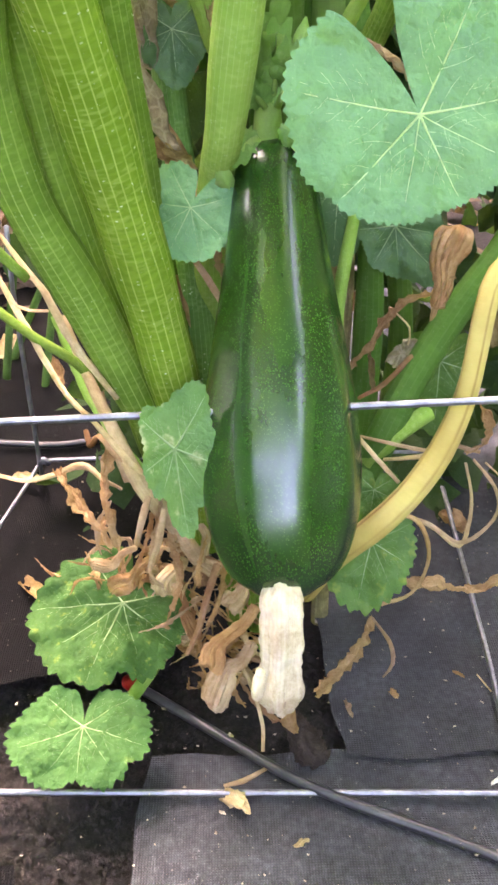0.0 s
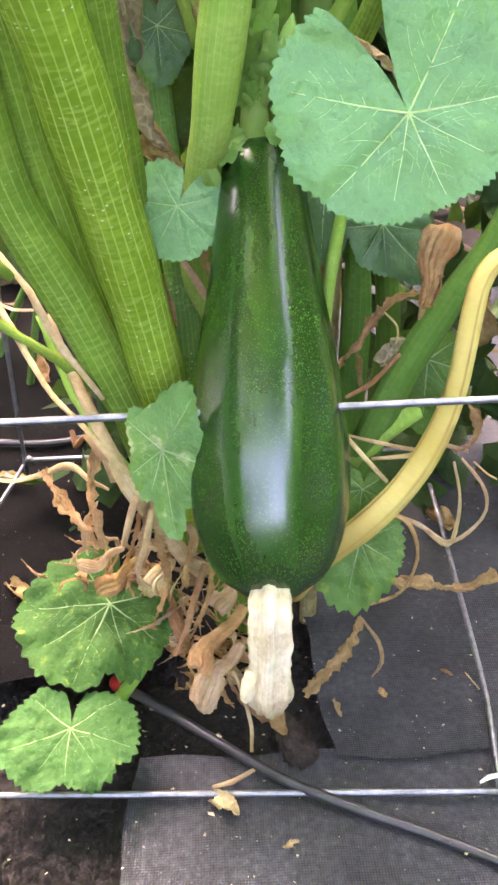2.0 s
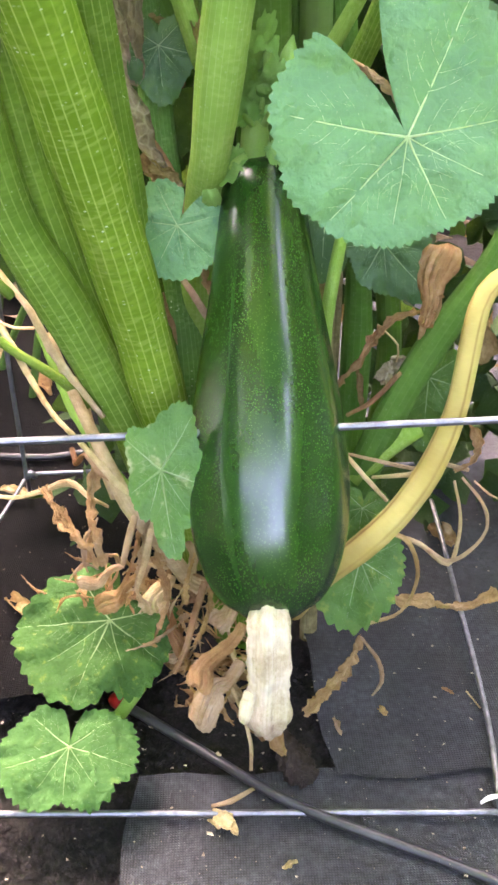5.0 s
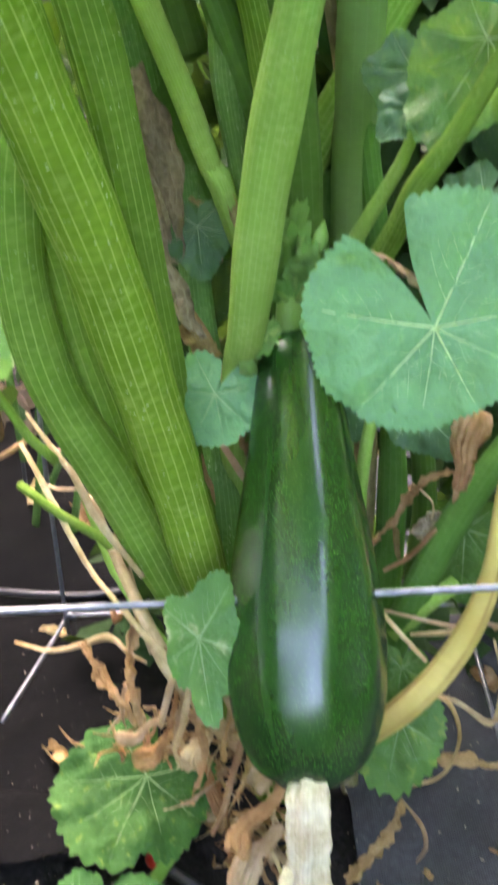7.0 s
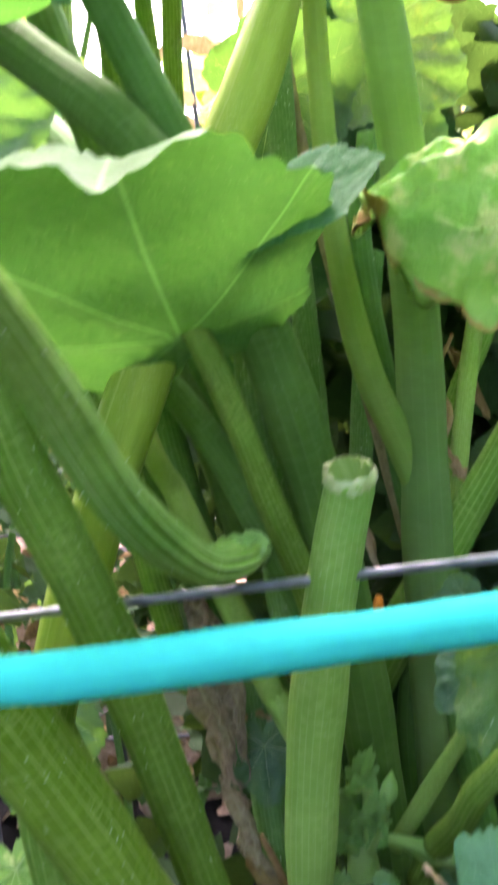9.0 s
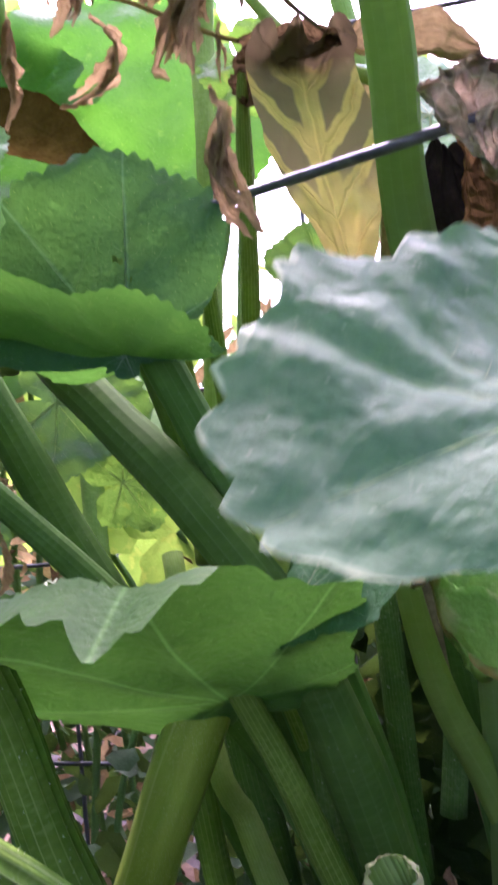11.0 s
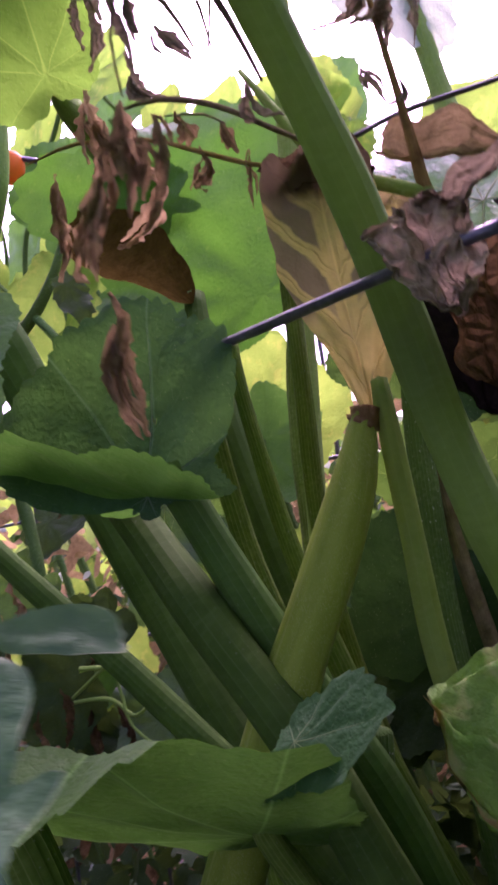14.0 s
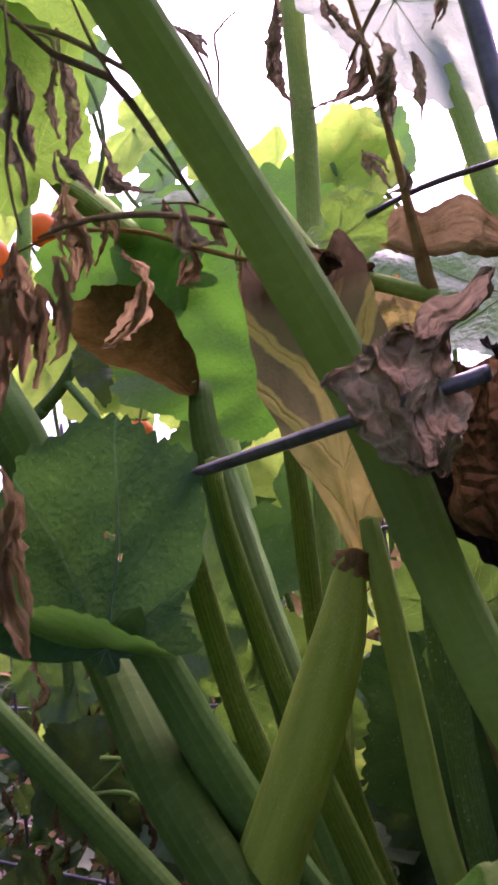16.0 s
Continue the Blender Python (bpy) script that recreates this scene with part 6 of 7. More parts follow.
tendril([(-0.032, 0.62, 0.162, 0.003), (-0.042, 0.6, 0.141, 0.0034), (-0.051, 0.59, 0.112, 0.0035), (-0.061, 0.58, 0.095, 0.0025)], plant, M_DRY, seed=11)
tendril([(-0.012, 0.595, 0.06, 0.0023), (-0.002, 0.584, 0.035, 0.0023), (0.004, 0.566, 0.015, 0.002), (0.003, 0.545, 0.008, 0.0015)], plant, seed=12)
wilted([(0.091, 0.55, 0.159, 0.0023), (0.089, 0.55, 0.142, 0.0051), (0.072, 0.545, 0.11, 0.0061), (0.051, 0.54, 0.08, 0.0053)], plant, M_DRY, 513, "dry_stalk", "orange-brown dried stalk end", curl=1.3)
tendril([(0.094, 0.55, 0.157, 0.0018), (0.11, 0.55, 0.129, 0.0028), (0.114, 0.55, 0.106, 0.0029), (0.107, 0.55, 0.09, 0.0012)], plant, seed=14)
wilted([(0.116, 0.6, 0.159, 0.0029), (0.141, 0.6, 0.149, 0.0054), (0.172, 0.6, 0.14, 0.0049), (0.196, 0.6, 0.139, 0.0054), (0.219, 0.6, 0.155, 0.0063)], plant, M_DRY, 515, "dry_stalk", curl=1.3)
tendril([(0.08, 0.6, 0.303, 0.0026), (0.096, 0.59, 0.286, 0.0026), (0.113, 0.58, 0.269, 0.0018)], plant, seed=16)
tendril([(0.086, 0.63, 0.283, 0.0018), (0.117, 0.62, 0.279, 0.0021), (0.145, 0.61, 0.278, 0.002), (0.157, 0.6, 0.289, 0.0018), (0.18, 0.6, 0.282, 0.0016)], plant, seed=17)
tendril([(0.108, 0.62, 0.265, 0.0025), (0.134, 0.61, 0.273, 0.0027), (0.149, 0.6, 0.284, 0.0022)], plant, seed=18)
tendril([(0.176, 0.6, 0.275, 0.0018), (0.192, 0.59, 0.256, 0.002), (0.198, 0.59, 0.231, 0.0021), (0.183, 0.58, 0.217, 0.0021), (0.165, 0.58, 0.208, 0.0021), (0.141, 0.58, 0.227, 0.002), (0.122, 0.58, 0.236, 0.0018)], plant, seed=19)
tendril([(0.17, 0.6, 0.272, 0.002), (0.175, 0.59, 0.246, 0.002), (0.174, 0.585, 0.222, 0.0021), (0.167, 0.58, 0.204, 0.0021), (0.145, 0.58, 0.224, 0.0018)], plant, seed=20)
wilted([(0.175, 0.6, 0.326, 0.003), (0.185, 0.6, 0.308, 0.0039), (0.183, 0.6, 0.29, 0.0031), (0.169, 0.6, 0.28, 0.002)], plant, M_DRY, 521, "dry_stalk", curl=1.3)
tendril([(0.183, 0.59, 0.278, 0.0013), (0.195, 0.59, 0.266, 0.0013), (0.203, 0.59, 0.261, 0.0011)], plant, seed=22)
tendril([(0.11, 0.57, 0.249, 0.0026), (0.131, 0.57, 0.235, 0.0031), (0.139, 0.565, 0.205, 0.0023), (0.127, 0.56, 0.174, 0.0018), (0.101, 0.56, 0.162, 0.0021)], plant, M_DRY, seed=23)
wilted([(0.078, 0.66, 0.328, 0.0032), (0.095, 0.655, 0.35, 0.0036), (0.109, 0.65, 0.376, 0.0049), (0.122, 0.645, 0.392, 0.0039), (0.141, 0.642, 0.399, 0.0034)], plant, M_DRY, 524, "dry_stalk", "curled brown dried stalk", curl=1.3)
tendril([(0.112, 0.66, 0.382, 0.0013), (0.129, 0.66, 0.364, 0.0014), (0.129, 0.66, 0.349, 0.0011)], plant, seed=25)
tendril([(0.091, 0.66, 0.301, 0.0028), (0.112, 0.66, 0.314, 0.0028), (0.133, 0.66, 0.339, 0.0023)], plant, M_DRY, seed=26)
tendril([(-0.049, 0.665, 0.437, 0.0026), (-0.037, 0.655, 0.423, 0.0032), (-0.025, 0.645, 0.406, 0.0032), (-0.018, 0.64, 0.393, 0.0021)], plant, M_DRY_PALE, seed=27)
wilted([(-0.029, 0.67, 0.457, 0.0034), (-0.025, 0.67, 0.431, 0.0039), (-0.02, 0.67, 0.408, 0.0031)], plant, M_DRY, 528, "dry_stalk", curl=1.3)
tendril([(-0.059, 0.71, 0.517, 0.003), (-0.047, 0.7, 0.5, 0.003), (-0.037, 0.69, 0.473, 0.0026), (-0.032, 0.68, 0.454, 0.0022)], plant, M_DRY, seed=29)
wilted([(0.06, 0.55, 0.595, 0.0025), (0.072, 0.53, 0.592, 0.0028), (0.086, 0.515, 0.581, 0.0031), (0.093, 0.5, 0.568, 0.0021)], plant, M_DRY_PALE, 530, "dry_stalk", "dried tan stalk in the notch of the leaf", curl=1.3)
tendril([(-0.187, 0.66, 0.455, 0.0017), (-0.17, 0.65, 0.432, 0.0026), (-0.152, 0.64, 0.409, 0.003), (-0.136, 0.63, 0.376, 0.0032), (-0.104, 0.62, 0.329, 0.003)], plant, M_DRY_PALE, seed=31)
tendril([(-0.262, 0.72, 0.383, 0.0024), (-0.237, 0.72, 0.388, 0.0034), (-0.203, 0.71, 0.41, 0.0028)], plant, M_DRY, seed=32)
tendril([(-0.094, 0.7, 0.647, 0.002), (-0.078, 0.7, 0.614, 0.0029), (-0.07, 0.7, 0.585, 0.0021)], plant, M_DRY_GREY, seed=33)
tendril([(0.107, 0.76, 0.856, 0.0015), (0.093, 0.76, 0.827, 0.0023), (0.101, 0.76, 0.799, 0.0027), (0.087, 0.76, 0.773, 0.0019)], plant, M_DRY, seed=34)
wilted([(0.088, 0.75, 0.783, 0.0015), (0.099, 0.75, 0.775, 0.003), (0.106, 0.75, 0.755, 0.0037), (0.098, 0.75, 0.767, 0.0019)], plant, M_DRY, 535, "dry_stalk", curl=1.3)

HEAPS = ((((-0.157, 0.675, 0.13), (-0.05, 0.675, 0.165), (-0.134, 0.66, 0.079), (-0.038, 0.655, 0.058)), 84, 0.6), (((-0.078, 0.66, 0.111), (0.001, 0.64, 0.125), (-0.056, 0.63, 0.016), (-0.002, 0.6, 0.044)), 56, 0.6))
rng = np.random.RandomState(77)
for (h0, h1, h2, h3), count, drop in HEAPS:
    # the heap of dried leaves round the foot of the plant
    h0, h1, h2, h3 = [np.array(h) for h in (h0, h1, h2, h3)]
    for k in range(count):
        u, v = rng.rand(), rng.rand()
        c = (h0 * (1 - u) + h1 * u) * (1 - v) + (h2 * (1 - u) + h3 * u) * v + 0.010 * rng.randn(3)
        d = np.array([rng.randn() * 0.9, 0.5 * rng.randn(), 0.9 * rng.randn() - drop])
        d *= (0.008 + 0.014 * rng.rand()) / np.linalg.norm(d)
        w = 0.0013 + 0.0052 * rng.rand() ** 1.8
        e = np.cross(d, rng.randn(3))
        e *= 0.010 / np.linalg.norm(e)
        path = [(*c, w * 0.3), (*(c + d + e * 0.7), w), (*(c + 2 * d + e), w * 1.1), (*(c + 3 * d + e * 0.2), w * 0.25)]
        path = [(a, b, max(q, 0.006), r) for a, b, q, r in path]
        wilted(path, plant, (M_DRY, M_DRY_PALE, M_DRY_TAN, M_DRY)[k % 4], 600 + k + count, "dry_leaf", "tan shrivelled leaf in the heap at the plant's foot" if k == 0 else "", curl=1.6)
for k, (a, b, w) in enumerate((((-0, 0.58, 0.147), (-0.037, 0.545, 0.115), 0.030), ((-0.003, 0.575, 0.11), (-0.039, 0.54, 0.076), 0.034), ((-0.005, 0.6, 0.158), (-0.023, 0.585, 0.146), 0.030), ((-0.092, 0.645, 0.151), (-0.127, 0.635, 0.128), 0.034), ((-0.064, 0.64, 0.154), (-0.076, 0.63, 0.126), 0.036), ((-0.046, 0.65, 0.183), (-0.03, 0.63, 0.147), 0.030), ((-0.067, 0.64, 0.114), (-0.054, 0.62, 0.077), 0.024), ((-0.105, 0.65, 0.16), (-0.143, 0.64, 0.151), 0.022))):
    dried_flower(a, b, w * 0.62, plant, M_DRY_PALE if k % 3 else M_DRY_TAN, 50 + k, "pale withered trumpet blossom" if k == 0 else "")
for k, pts in enumerate(([(-0.08, 0.6, 0.25, 0.0018), (-0.086, 0.6, 0.222, 0.0032), (-0.095, 0.6, 0.19, 0.0028), (-0.1, 0.6, 0.181, 0.0014)], [(-0.073, 0.59, 0.254, 0.0018), (-0.081, 0.59, 0.212, 0.0032), (-0.088, 0.6, 0.168, 0.0029), (-0.078, 0.6, 0.155, 0.0019)], [(-0.026, 0.6, 0.178, 0.0024), (-0.032, 0.6, 0.141, 0.0034), (-0.044, 0.6, 0.109, 0.0025)], [(-0.022, 0.6, 0.236, 0.0023), (-0.018, 0.59, 0.209, 0.0046), (-0.015, 0.59, 0.179, 0.0028)], [(-0.04, 0.61, 0.201, 0.0019), (-0.048, 0.61, 0.171, 0.0029), (-0.049, 0.61, 0.146, 0.002)])):
    wilted(pts, plant, M_DRY_PALE if k % 2 else M_DRY_TAN, 580 + k, "dry_leaf", curl=1.5)
dried_flower((0.134, 0.597, 0.408), (0.148, 0.612, 0.458), 0.026, plant, M_DRY_TAN, 61, "shrivelled tan blossom hanging under the broad leaf")
crumpled(plant, (0.146, 0.6, 0.429), (0.128, 0.595, 0.398), (-0.234, -0.913, 0.334), 0.014, M_DRY, 62, 0.5, 1.0)
crumpled(plant, (0.119, 0.68, 0.319), (0.144, 0.68, 0.342), (-0.176, -0.891, 0.418), 0.022, M_DRY_GREY, 63, 0.6, 0.8)
crumpled(plant, (0.192, 0.66, 0.386), (0.202, 0.66, 0.347), (-0.234, -0.913, 0.334), 0.03, M_DRY_PINK, 64, 0.4, 0.6)
crumpled(plant, (-0.066, 0.71, 0.505), (-0.048, 0.7, 0.483), (0.055, -0.972, 0.23), 0.02, M_DRY_PINK, 65, 0.5, 0.8)
crumpled(plant, (-0.09, 0.73, 0.591), (-0.079, 0.72, 0.546), (0.091, -0.985, 0.144), 0.018, M_DRY_GREY, 66, 0.5, 0.9)
crumpled(plant, (-0.08, 0.72, 0.554), (-0.061, 0.71, 0.517), (0.091, -0.985, 0.144), 0.02, M_DRY_GREY, 67, 0.5, 0.9)
crumpled(plant, (0.071, 0.7, 0.403), (0.073, 0.7, 0.358), (-0.113, -0.924, 0.366), 0.014, M_DRY_PINK, 68, 0.5, 0.9)
crumpled(plant, (0.105, 0.7, 0.326), (0.11, 0.7, 0.287), (-0.113, -0.924, 0.366), 0.012, M_DRY_PINK, 69, 0.5, 0.9)
crumpled(plant, (-0.061, 0.69, 0.503), (-0.035, 0.68, 0.489), (0.078, -0.899, 0.431), 0.016, M_DRY_PINK, 70, 0.5, 0.9)
crumpled(plant, (-0.026, 0.7, 0.614), (-0.017, 0.7, 0.573), (0.078, -0.899, 0.431), 0.012, M_DRY_PINK, 71, 0.5, 0.9)
crumpled(plant, (-0.055, 0.66, 0.413), (-0.045, 0.655, 0.372), (0.078, -0.899, 0.431), 0.008, M_DRY, 72, 0.5, 0.9)
crumpled(plant, (0.11, 0.8, 0.912), (0.131, 0.8, 0.862), (-0.159, -0.984, -0.079), 0.03, M_DRY_BROWN, 73, 0.5, 0.8)
crumpled(plant, (0.106, 0.8, 0.846), (0.134, 0.8, 0.792), (-0.159, -0.984, -0.079), 0.02, M_DRY_PINK, 74, 0.5, 0.9)
crumpled(plant, (0.037, 0.72, 0.736), (0.042, 0.72, 0.704), (0.117, -0.948, 0.296), 0.014, M_DRY_PALE, 75, 0.5, 0.9, name="dry_blossom")
part("flower", tube("flower", [(0.039, 0.77, 0.67, 0.0022), (0.037, 0.765, 0.656, 0.0062), (0.029, 0.76, 0.64, 0.0057), (0.025, 0.76, 0.627, 0.0013)], 12, 5, 0.2, rough=0.2), M_ORANGE, plant, "orange squash flower behind the stalks")
part("flower", tube("flower", [(0.034, 0.75, 0.662, 0.0015), (0.036, 0.75, 0.655, 0.005), (0.036, 0.75, 0.642, 0.0062), (0.034, 0.75, 0.634, 0.0015)], 12, 5, 0.2, rough=0.2), M_ORANGE, plant)

# loose dried pieces on the cloth, each lying by itself
for k, (a, b, w, label) in enumerate((((-0.251, 0.781, 0.018), (-0.213, 0.735, 0.02), 0.030, "curled tan dry leaf on the ground cloth"), ((-0.302, 0.99, 0.02), (-0.261, 0.978, 0.02), 0.022, "small withered leaf on the ground cloth"),
                                      ((-0.033, 0.496, 0.012), (-0.009, 0.48, 0.012), 0.022, "cream dry petal lying at the wire"), ((-0.312, 1.327, 0.02), (-0.273, 1.247, 0.02), 0.04, "crumpled brown leaf on the ground cloth"),
                                      ((0.25, 0.843, 0.02), (0.231, 0.878, 0.02), 0.03, "brown dry leaf on the ground cloth"), ((-0.383, 1.322, 0.02), (-0.383, 1.418, 0.02), 0.05, "pale shredded dry leaf on the ground cloth"),
                                      ((0.082, 0.598, 0.012), (0.087, 0.576, 0.012), 0.008, "thin dry curl on the ground cloth"), ((0.024, 0.448, 0.01), (0.037, 0.453, 0.01), 0.008, "pale dry scrap on the ground cloth"),
                                      ((0.126, 0.607, 0.012), (0.133, 0.597, 0.012), 0.010, "small grey seed husk on the ground cloth"), ((0.191, 0.629, 0.012), (0.201, 0.621, 0.012), 0.006, "yellowish leaf scrap on the ground cloth"))):
    crumpled(None, a, b, (0.1, -0.2, 1), w, M_DRY_PALE if k in (1, 2, 5, 6, 7) else M_DRY, 80 + k, 0.4, 0.8, label=label, res=10)
whole("twig", tube("twig", [(-0.032, 0.507, 0.012, 0.0014), (-0.016, 0.509, 0.014, 0.0022), (0.005, 0.523, 0.012, 0.0017)], 8, rough=0.3), M_DRY_PALE, "short pale twig on the ground cloth", "twig")
whole("twig", tube("twig", [(0.214, 0.624, 0.012, 0.0008), (0.222, 0.602, 0.012, 0.0008)], 6), M_DRY_PALE, "thin straw stalk on the ground cloth", "twig")
whole("soil_clod", tube("soil_clod", [(0.024, 0.565, 0.038, 0.006), (0.035, 0.557, 0.022, 0.013), (0.046, 0.546, 0.008, 0.018), (0.054, 0.537, 0.0, 0.013)], 30, 7, 0.10, step=0.003, rough=0.7, seed=3, flat=0.7), M_SOIL_BROWN, "dark crumbly clod of soil at the edge of the ground cloth", "soil")

# ---- dried tomato vine over the cage ----
vine = thing("tomato_plant", (0.07, 0.72, 0), "withered tomato vine with hanging dried leaves", "tomato plant")


def twig(pts, material=M_TWIG, name="twig"):
    if name == "twig":
        # the free ends run out thin
        pts = [(*pts[0][:3], pts[0][3] * 0.4), *((*q[:3], q[3] * 0.8) for q in pts[1:-1]), (*pts[-1][:3], pts[-1][3] * 0.4)]
    return part(name, tube(name, pts, 10, rough=0.12, seed=len(vine.children)), material, vine)


twig([(0.03, 0.72, 1.45, 0.0016), (0.04, 0.715, 1.396, 0.0018), (0.05, 0.71, 1.328, 0.0022), (0.059, 0.7, 1.28, 0.0026), (0.068, 0.692, 1.219, 0.0045)], M_TWIG_RED, "stem")
twig([*[(0.068, 0.692, 1.219, 0.0045), (0.053, 0.72, 1.202, 0.005), (0.036, 0.76, 1.134, 0.0054), (0.011, 0.78, 1.028, 0.0052)], (0.09, 0.79, 0.5, 0.008), (0.07, 0.72, 0.0, 0.009)], M_TWIG, "stem")
twig([(0.071, 0.692, 1.217, 0.0045), (0.045, 0.69, 1.232, 0.005), (0.014, 0.685, 1.25, 0.0047), (-0.005, 0.69, 1.274, 0.004), (-0.035, 0.7, 1.322, 0.0036), (-0.06, 0.71, 1.361, 0.0018)], M_STEM_LIGHT, "stem")
twig([(0.018, 0.685, 1.247, 0.0025), (-0.008, 0.68, 1.259, 0.0019), (-0.04, 0.675, 1.273, 0.002), (-0.074, 0.665, 1.292, 0.0021), (-0.111, 0.66, 1.313, 0.002), (-0.18, 0.66, 1.337, 0.0019), (-0.225, 0.65, 1.334, 0.0016)], M_TWIG_RED)
twig([(0.036, 0.66, 1.244, 0.0021), (0.016, 0.62, 1.256, 0.002), (0.019, 0.55, 1.247, 0.0019), (0.021, 0.5, 1.232, 0.0018), (0.011, 0.48, 1.223, 0.0012)])
twig([(0.036, 0.45, 1.298, 0.0015), (0.053, 0.46, 1.272, 0.0017), (0.069, 0.47, 1.259, 0.0019), (0.077, 0.48, 1.238, 0.0017), (0.077, 0.5, 1.217, 0.0015)])
twig([(0.065, 0.46, 1.288, 0.001), (0.07, 0.465, 1.265, 0.001), (0.073, 0.475, 1.25, 0.001)])
twig([(0.054, 0.44, 1.284, 0.001), (0.053, 0.44, 1.249, 0.001), (0.047, 0.44, 1.226, 0.0009), (0.045, 0.445, 1.204, 0.0009)])
twig([(-0.139, 0.6, 1.449, 0.0025), (-0.105, 0.61, 1.426, 0.0024), (-0.083, 0.62, 1.405, 0.0024), (-0.068, 0.64, 1.387, 0.002), (-0.063, 0.66, 1.361, 0.0017)])
twig([(-0.102, 0.6, 1.396, 0.0013), (-0.104, 0.6, 1.419, 0.0014), (-0.119, 0.6, 1.43, 0.0014)])
twig([(-0.178, 0.8, 1.568, 0.0014), (-0.149, 0.8, 1.506, 0.0018), (-0.139, 0.8, 1.452, 0.0018)])
twig([(-0.142, 0.8, 1.453, 0.0018), (-0.133, 0.8, 1.498, 0.0016), (-0.133, 0.8, 1.524, 0.0014), (-0.102, 0.8, 1.532, 0.0011)])
twig([(-0.053, 0.67, 1.305, 0.0012), (-0.07, 0.67, 1.319, 0.0012), (-0.103, 0.67, 1.331, 0.0011)])
twig([(0.034, 0.7, 1.369, 0.0019), (0.051, 0.71, 1.401, 0.0018), (0.067, 0.72, 1.426, 0.0016), (0.081, 0.72, 1.437, 0.0012)])
twig([(-0.734, 1.08, 1.376, 0.0104), (-0.684, 1.08, 1.403, 0.0086), (-0.637, 1.08, 1.449, 0.0069), (-0.605, 1.08, 1.503, 0.0046)], M_STEM_DARK, "stem")
twig([(-0.685, 1.08, 1.4, 0.0063), (-0.631, 1.08, 1.337, 0.0061), (-0.635, 1.09, 1.307, 0.0046), (-0.61, 1.1, 1.287, 0.003)], M_STEM_DARK, "stem")
twig([*[(-0.734, 1.08, 1.376, 0.0104), (-0.794, 1.08, 1.323, 0.0106), (-0.712, 1.06, 1.002, 0.0086), (-0.802, 1.05, 0.796, 0.0088)]], M_STEM_DARK, "stem")
tassel([(0.047, 0.44, 1.199, 0.0018), (0.047, 0.44, 1.182, 0.0059), (0.046, 0.44, 1.166, 0.0049), (0.044, 0.44, 1.153, 0.0011)], vine, M_DRY_ROSE, 100, more=5)
tassel([(0.057, 0.45, 1.193, 0.0016), (0.058, 0.45, 1.177, 0.0039), (0.054, 0.45, 1.162, 0.0027), (0.047, 0.45, 1.159, 0.0011)], vine, M_DRY_PINK, 101)
tassel([(0.027, 0.45, 1.19, 0.0012), (0.023, 0.45, 1.175, 0.0054), (0.012, 0.45, 1.158, 0.0048), (0.005, 0.45, 1.144, 0.0036), (0.009, 0.45, 1.139, 0.0009)], vine, M_DRY_ROSE, 102, more=6)
tassel([(0.05, 0.445, 1.185, 0.0011), (0.051, 0.445, 1.171, 0.0038), (0.048, 0.445, 1.16, 0.0009)], vine, M_DRY_PINK, 103)
tassel([(0.028, 0.44, 1.159, 0.0009), (0.023, 0.44, 1.145, 0.0034), (0.024, 0.44, 1.133, 0.0016)], vine, M_DRY_ROSE, 104)
tassel([(0.029, 0.44, 1.128, 0.0014), (0.032, 0.44, 1.113, 0.0045), (0.029, 0.437, 1.102, 0.0044), (0.033, 0.435, 1.088, 0.0041), (0.04, 0.434, 1.076, 0.0043), (0.046, 0.433, 1.067, 0.0011)], vine, M_DRY_ROSE, 105, label="shrivelled pinkish-brown tomato leaf", more=7)
tassel([(0.054, 0.44, 1.266, 0.0009), (0.057, 0.44, 1.25, 0.005), (0.051, 0.44, 1.237, 0.0041), (0.056, 0.44, 1.22, 0.0032), (0.056, 0.44, 1.208, 0.0009)], vine, M_DRY_GREY, 106)
tassel([(0.061, 0.45, 1.229, 0.0009), (0.069, 0.45, 1.216, 0.0034), (0.077, 0.45, 1.207, 0.0009)], vine, M_DRY_GREY, 107)
tassel([(0.069, 0.5, 1.22, 0.001), (0.072, 0.5, 1.205, 0.0038), (0.085, 0.5, 1.198, 0.001)], vine, M_DRY_GREY, 108)
tassel([(0.046, 0.44, 1.282, 0.0009), (0.041, 0.44, 1.268, 0.0028), (0.045, 0.44, 1.257, 0.0009)], vine, M_DRY_GREY, 109)
tassel([(0.006, 0.45, 1.302, 0.001), (0.009, 0.45, 1.294, 0.0028), (0.011, 0.45, 1.289, 0.0008)], vine, M_DRY_GREY, 110)
tassel([(0.056, 0.7, 1.382, 0.0019), (0.063, 0.7, 1.362, 0.0049), (0.051, 0.7, 1.348, 0.0042), (0.033, 0.7, 1.349, 0.0012)], vine, M_DRY_GREY, 111)
tassel([(0.072, 0.71, 1.366, 0.0015), (0.075, 0.71, 1.342, 0.0049), (0.07, 0.71, 1.32, 0.0011)], vine, M_DRY_GREY, 112)
tassel([(0.092, 0.71, 1.401, 0.0015), (0.094, 0.71, 1.384, 0.0049), (0.087, 0.71, 1.372, 0.0011)], vine, M_DRY_GREY, 113)
tassel([(0.026, 0.7, 1.423, 0.0016), (0.037, 0.7, 1.397, 0.0043), (0.051, 0.7, 1.375, 0.0023)], vine, M_DRY_GREY, 114)
tassel([(-0.109, 0.61, 1.433, 0.0014), (-0.111, 0.61, 1.404, 0.0052), (-0.106, 0.61, 1.368, 0.0068), (-0.112, 0.61, 1.345, 0.0024)], vine, M_DRY_GREY, 115)
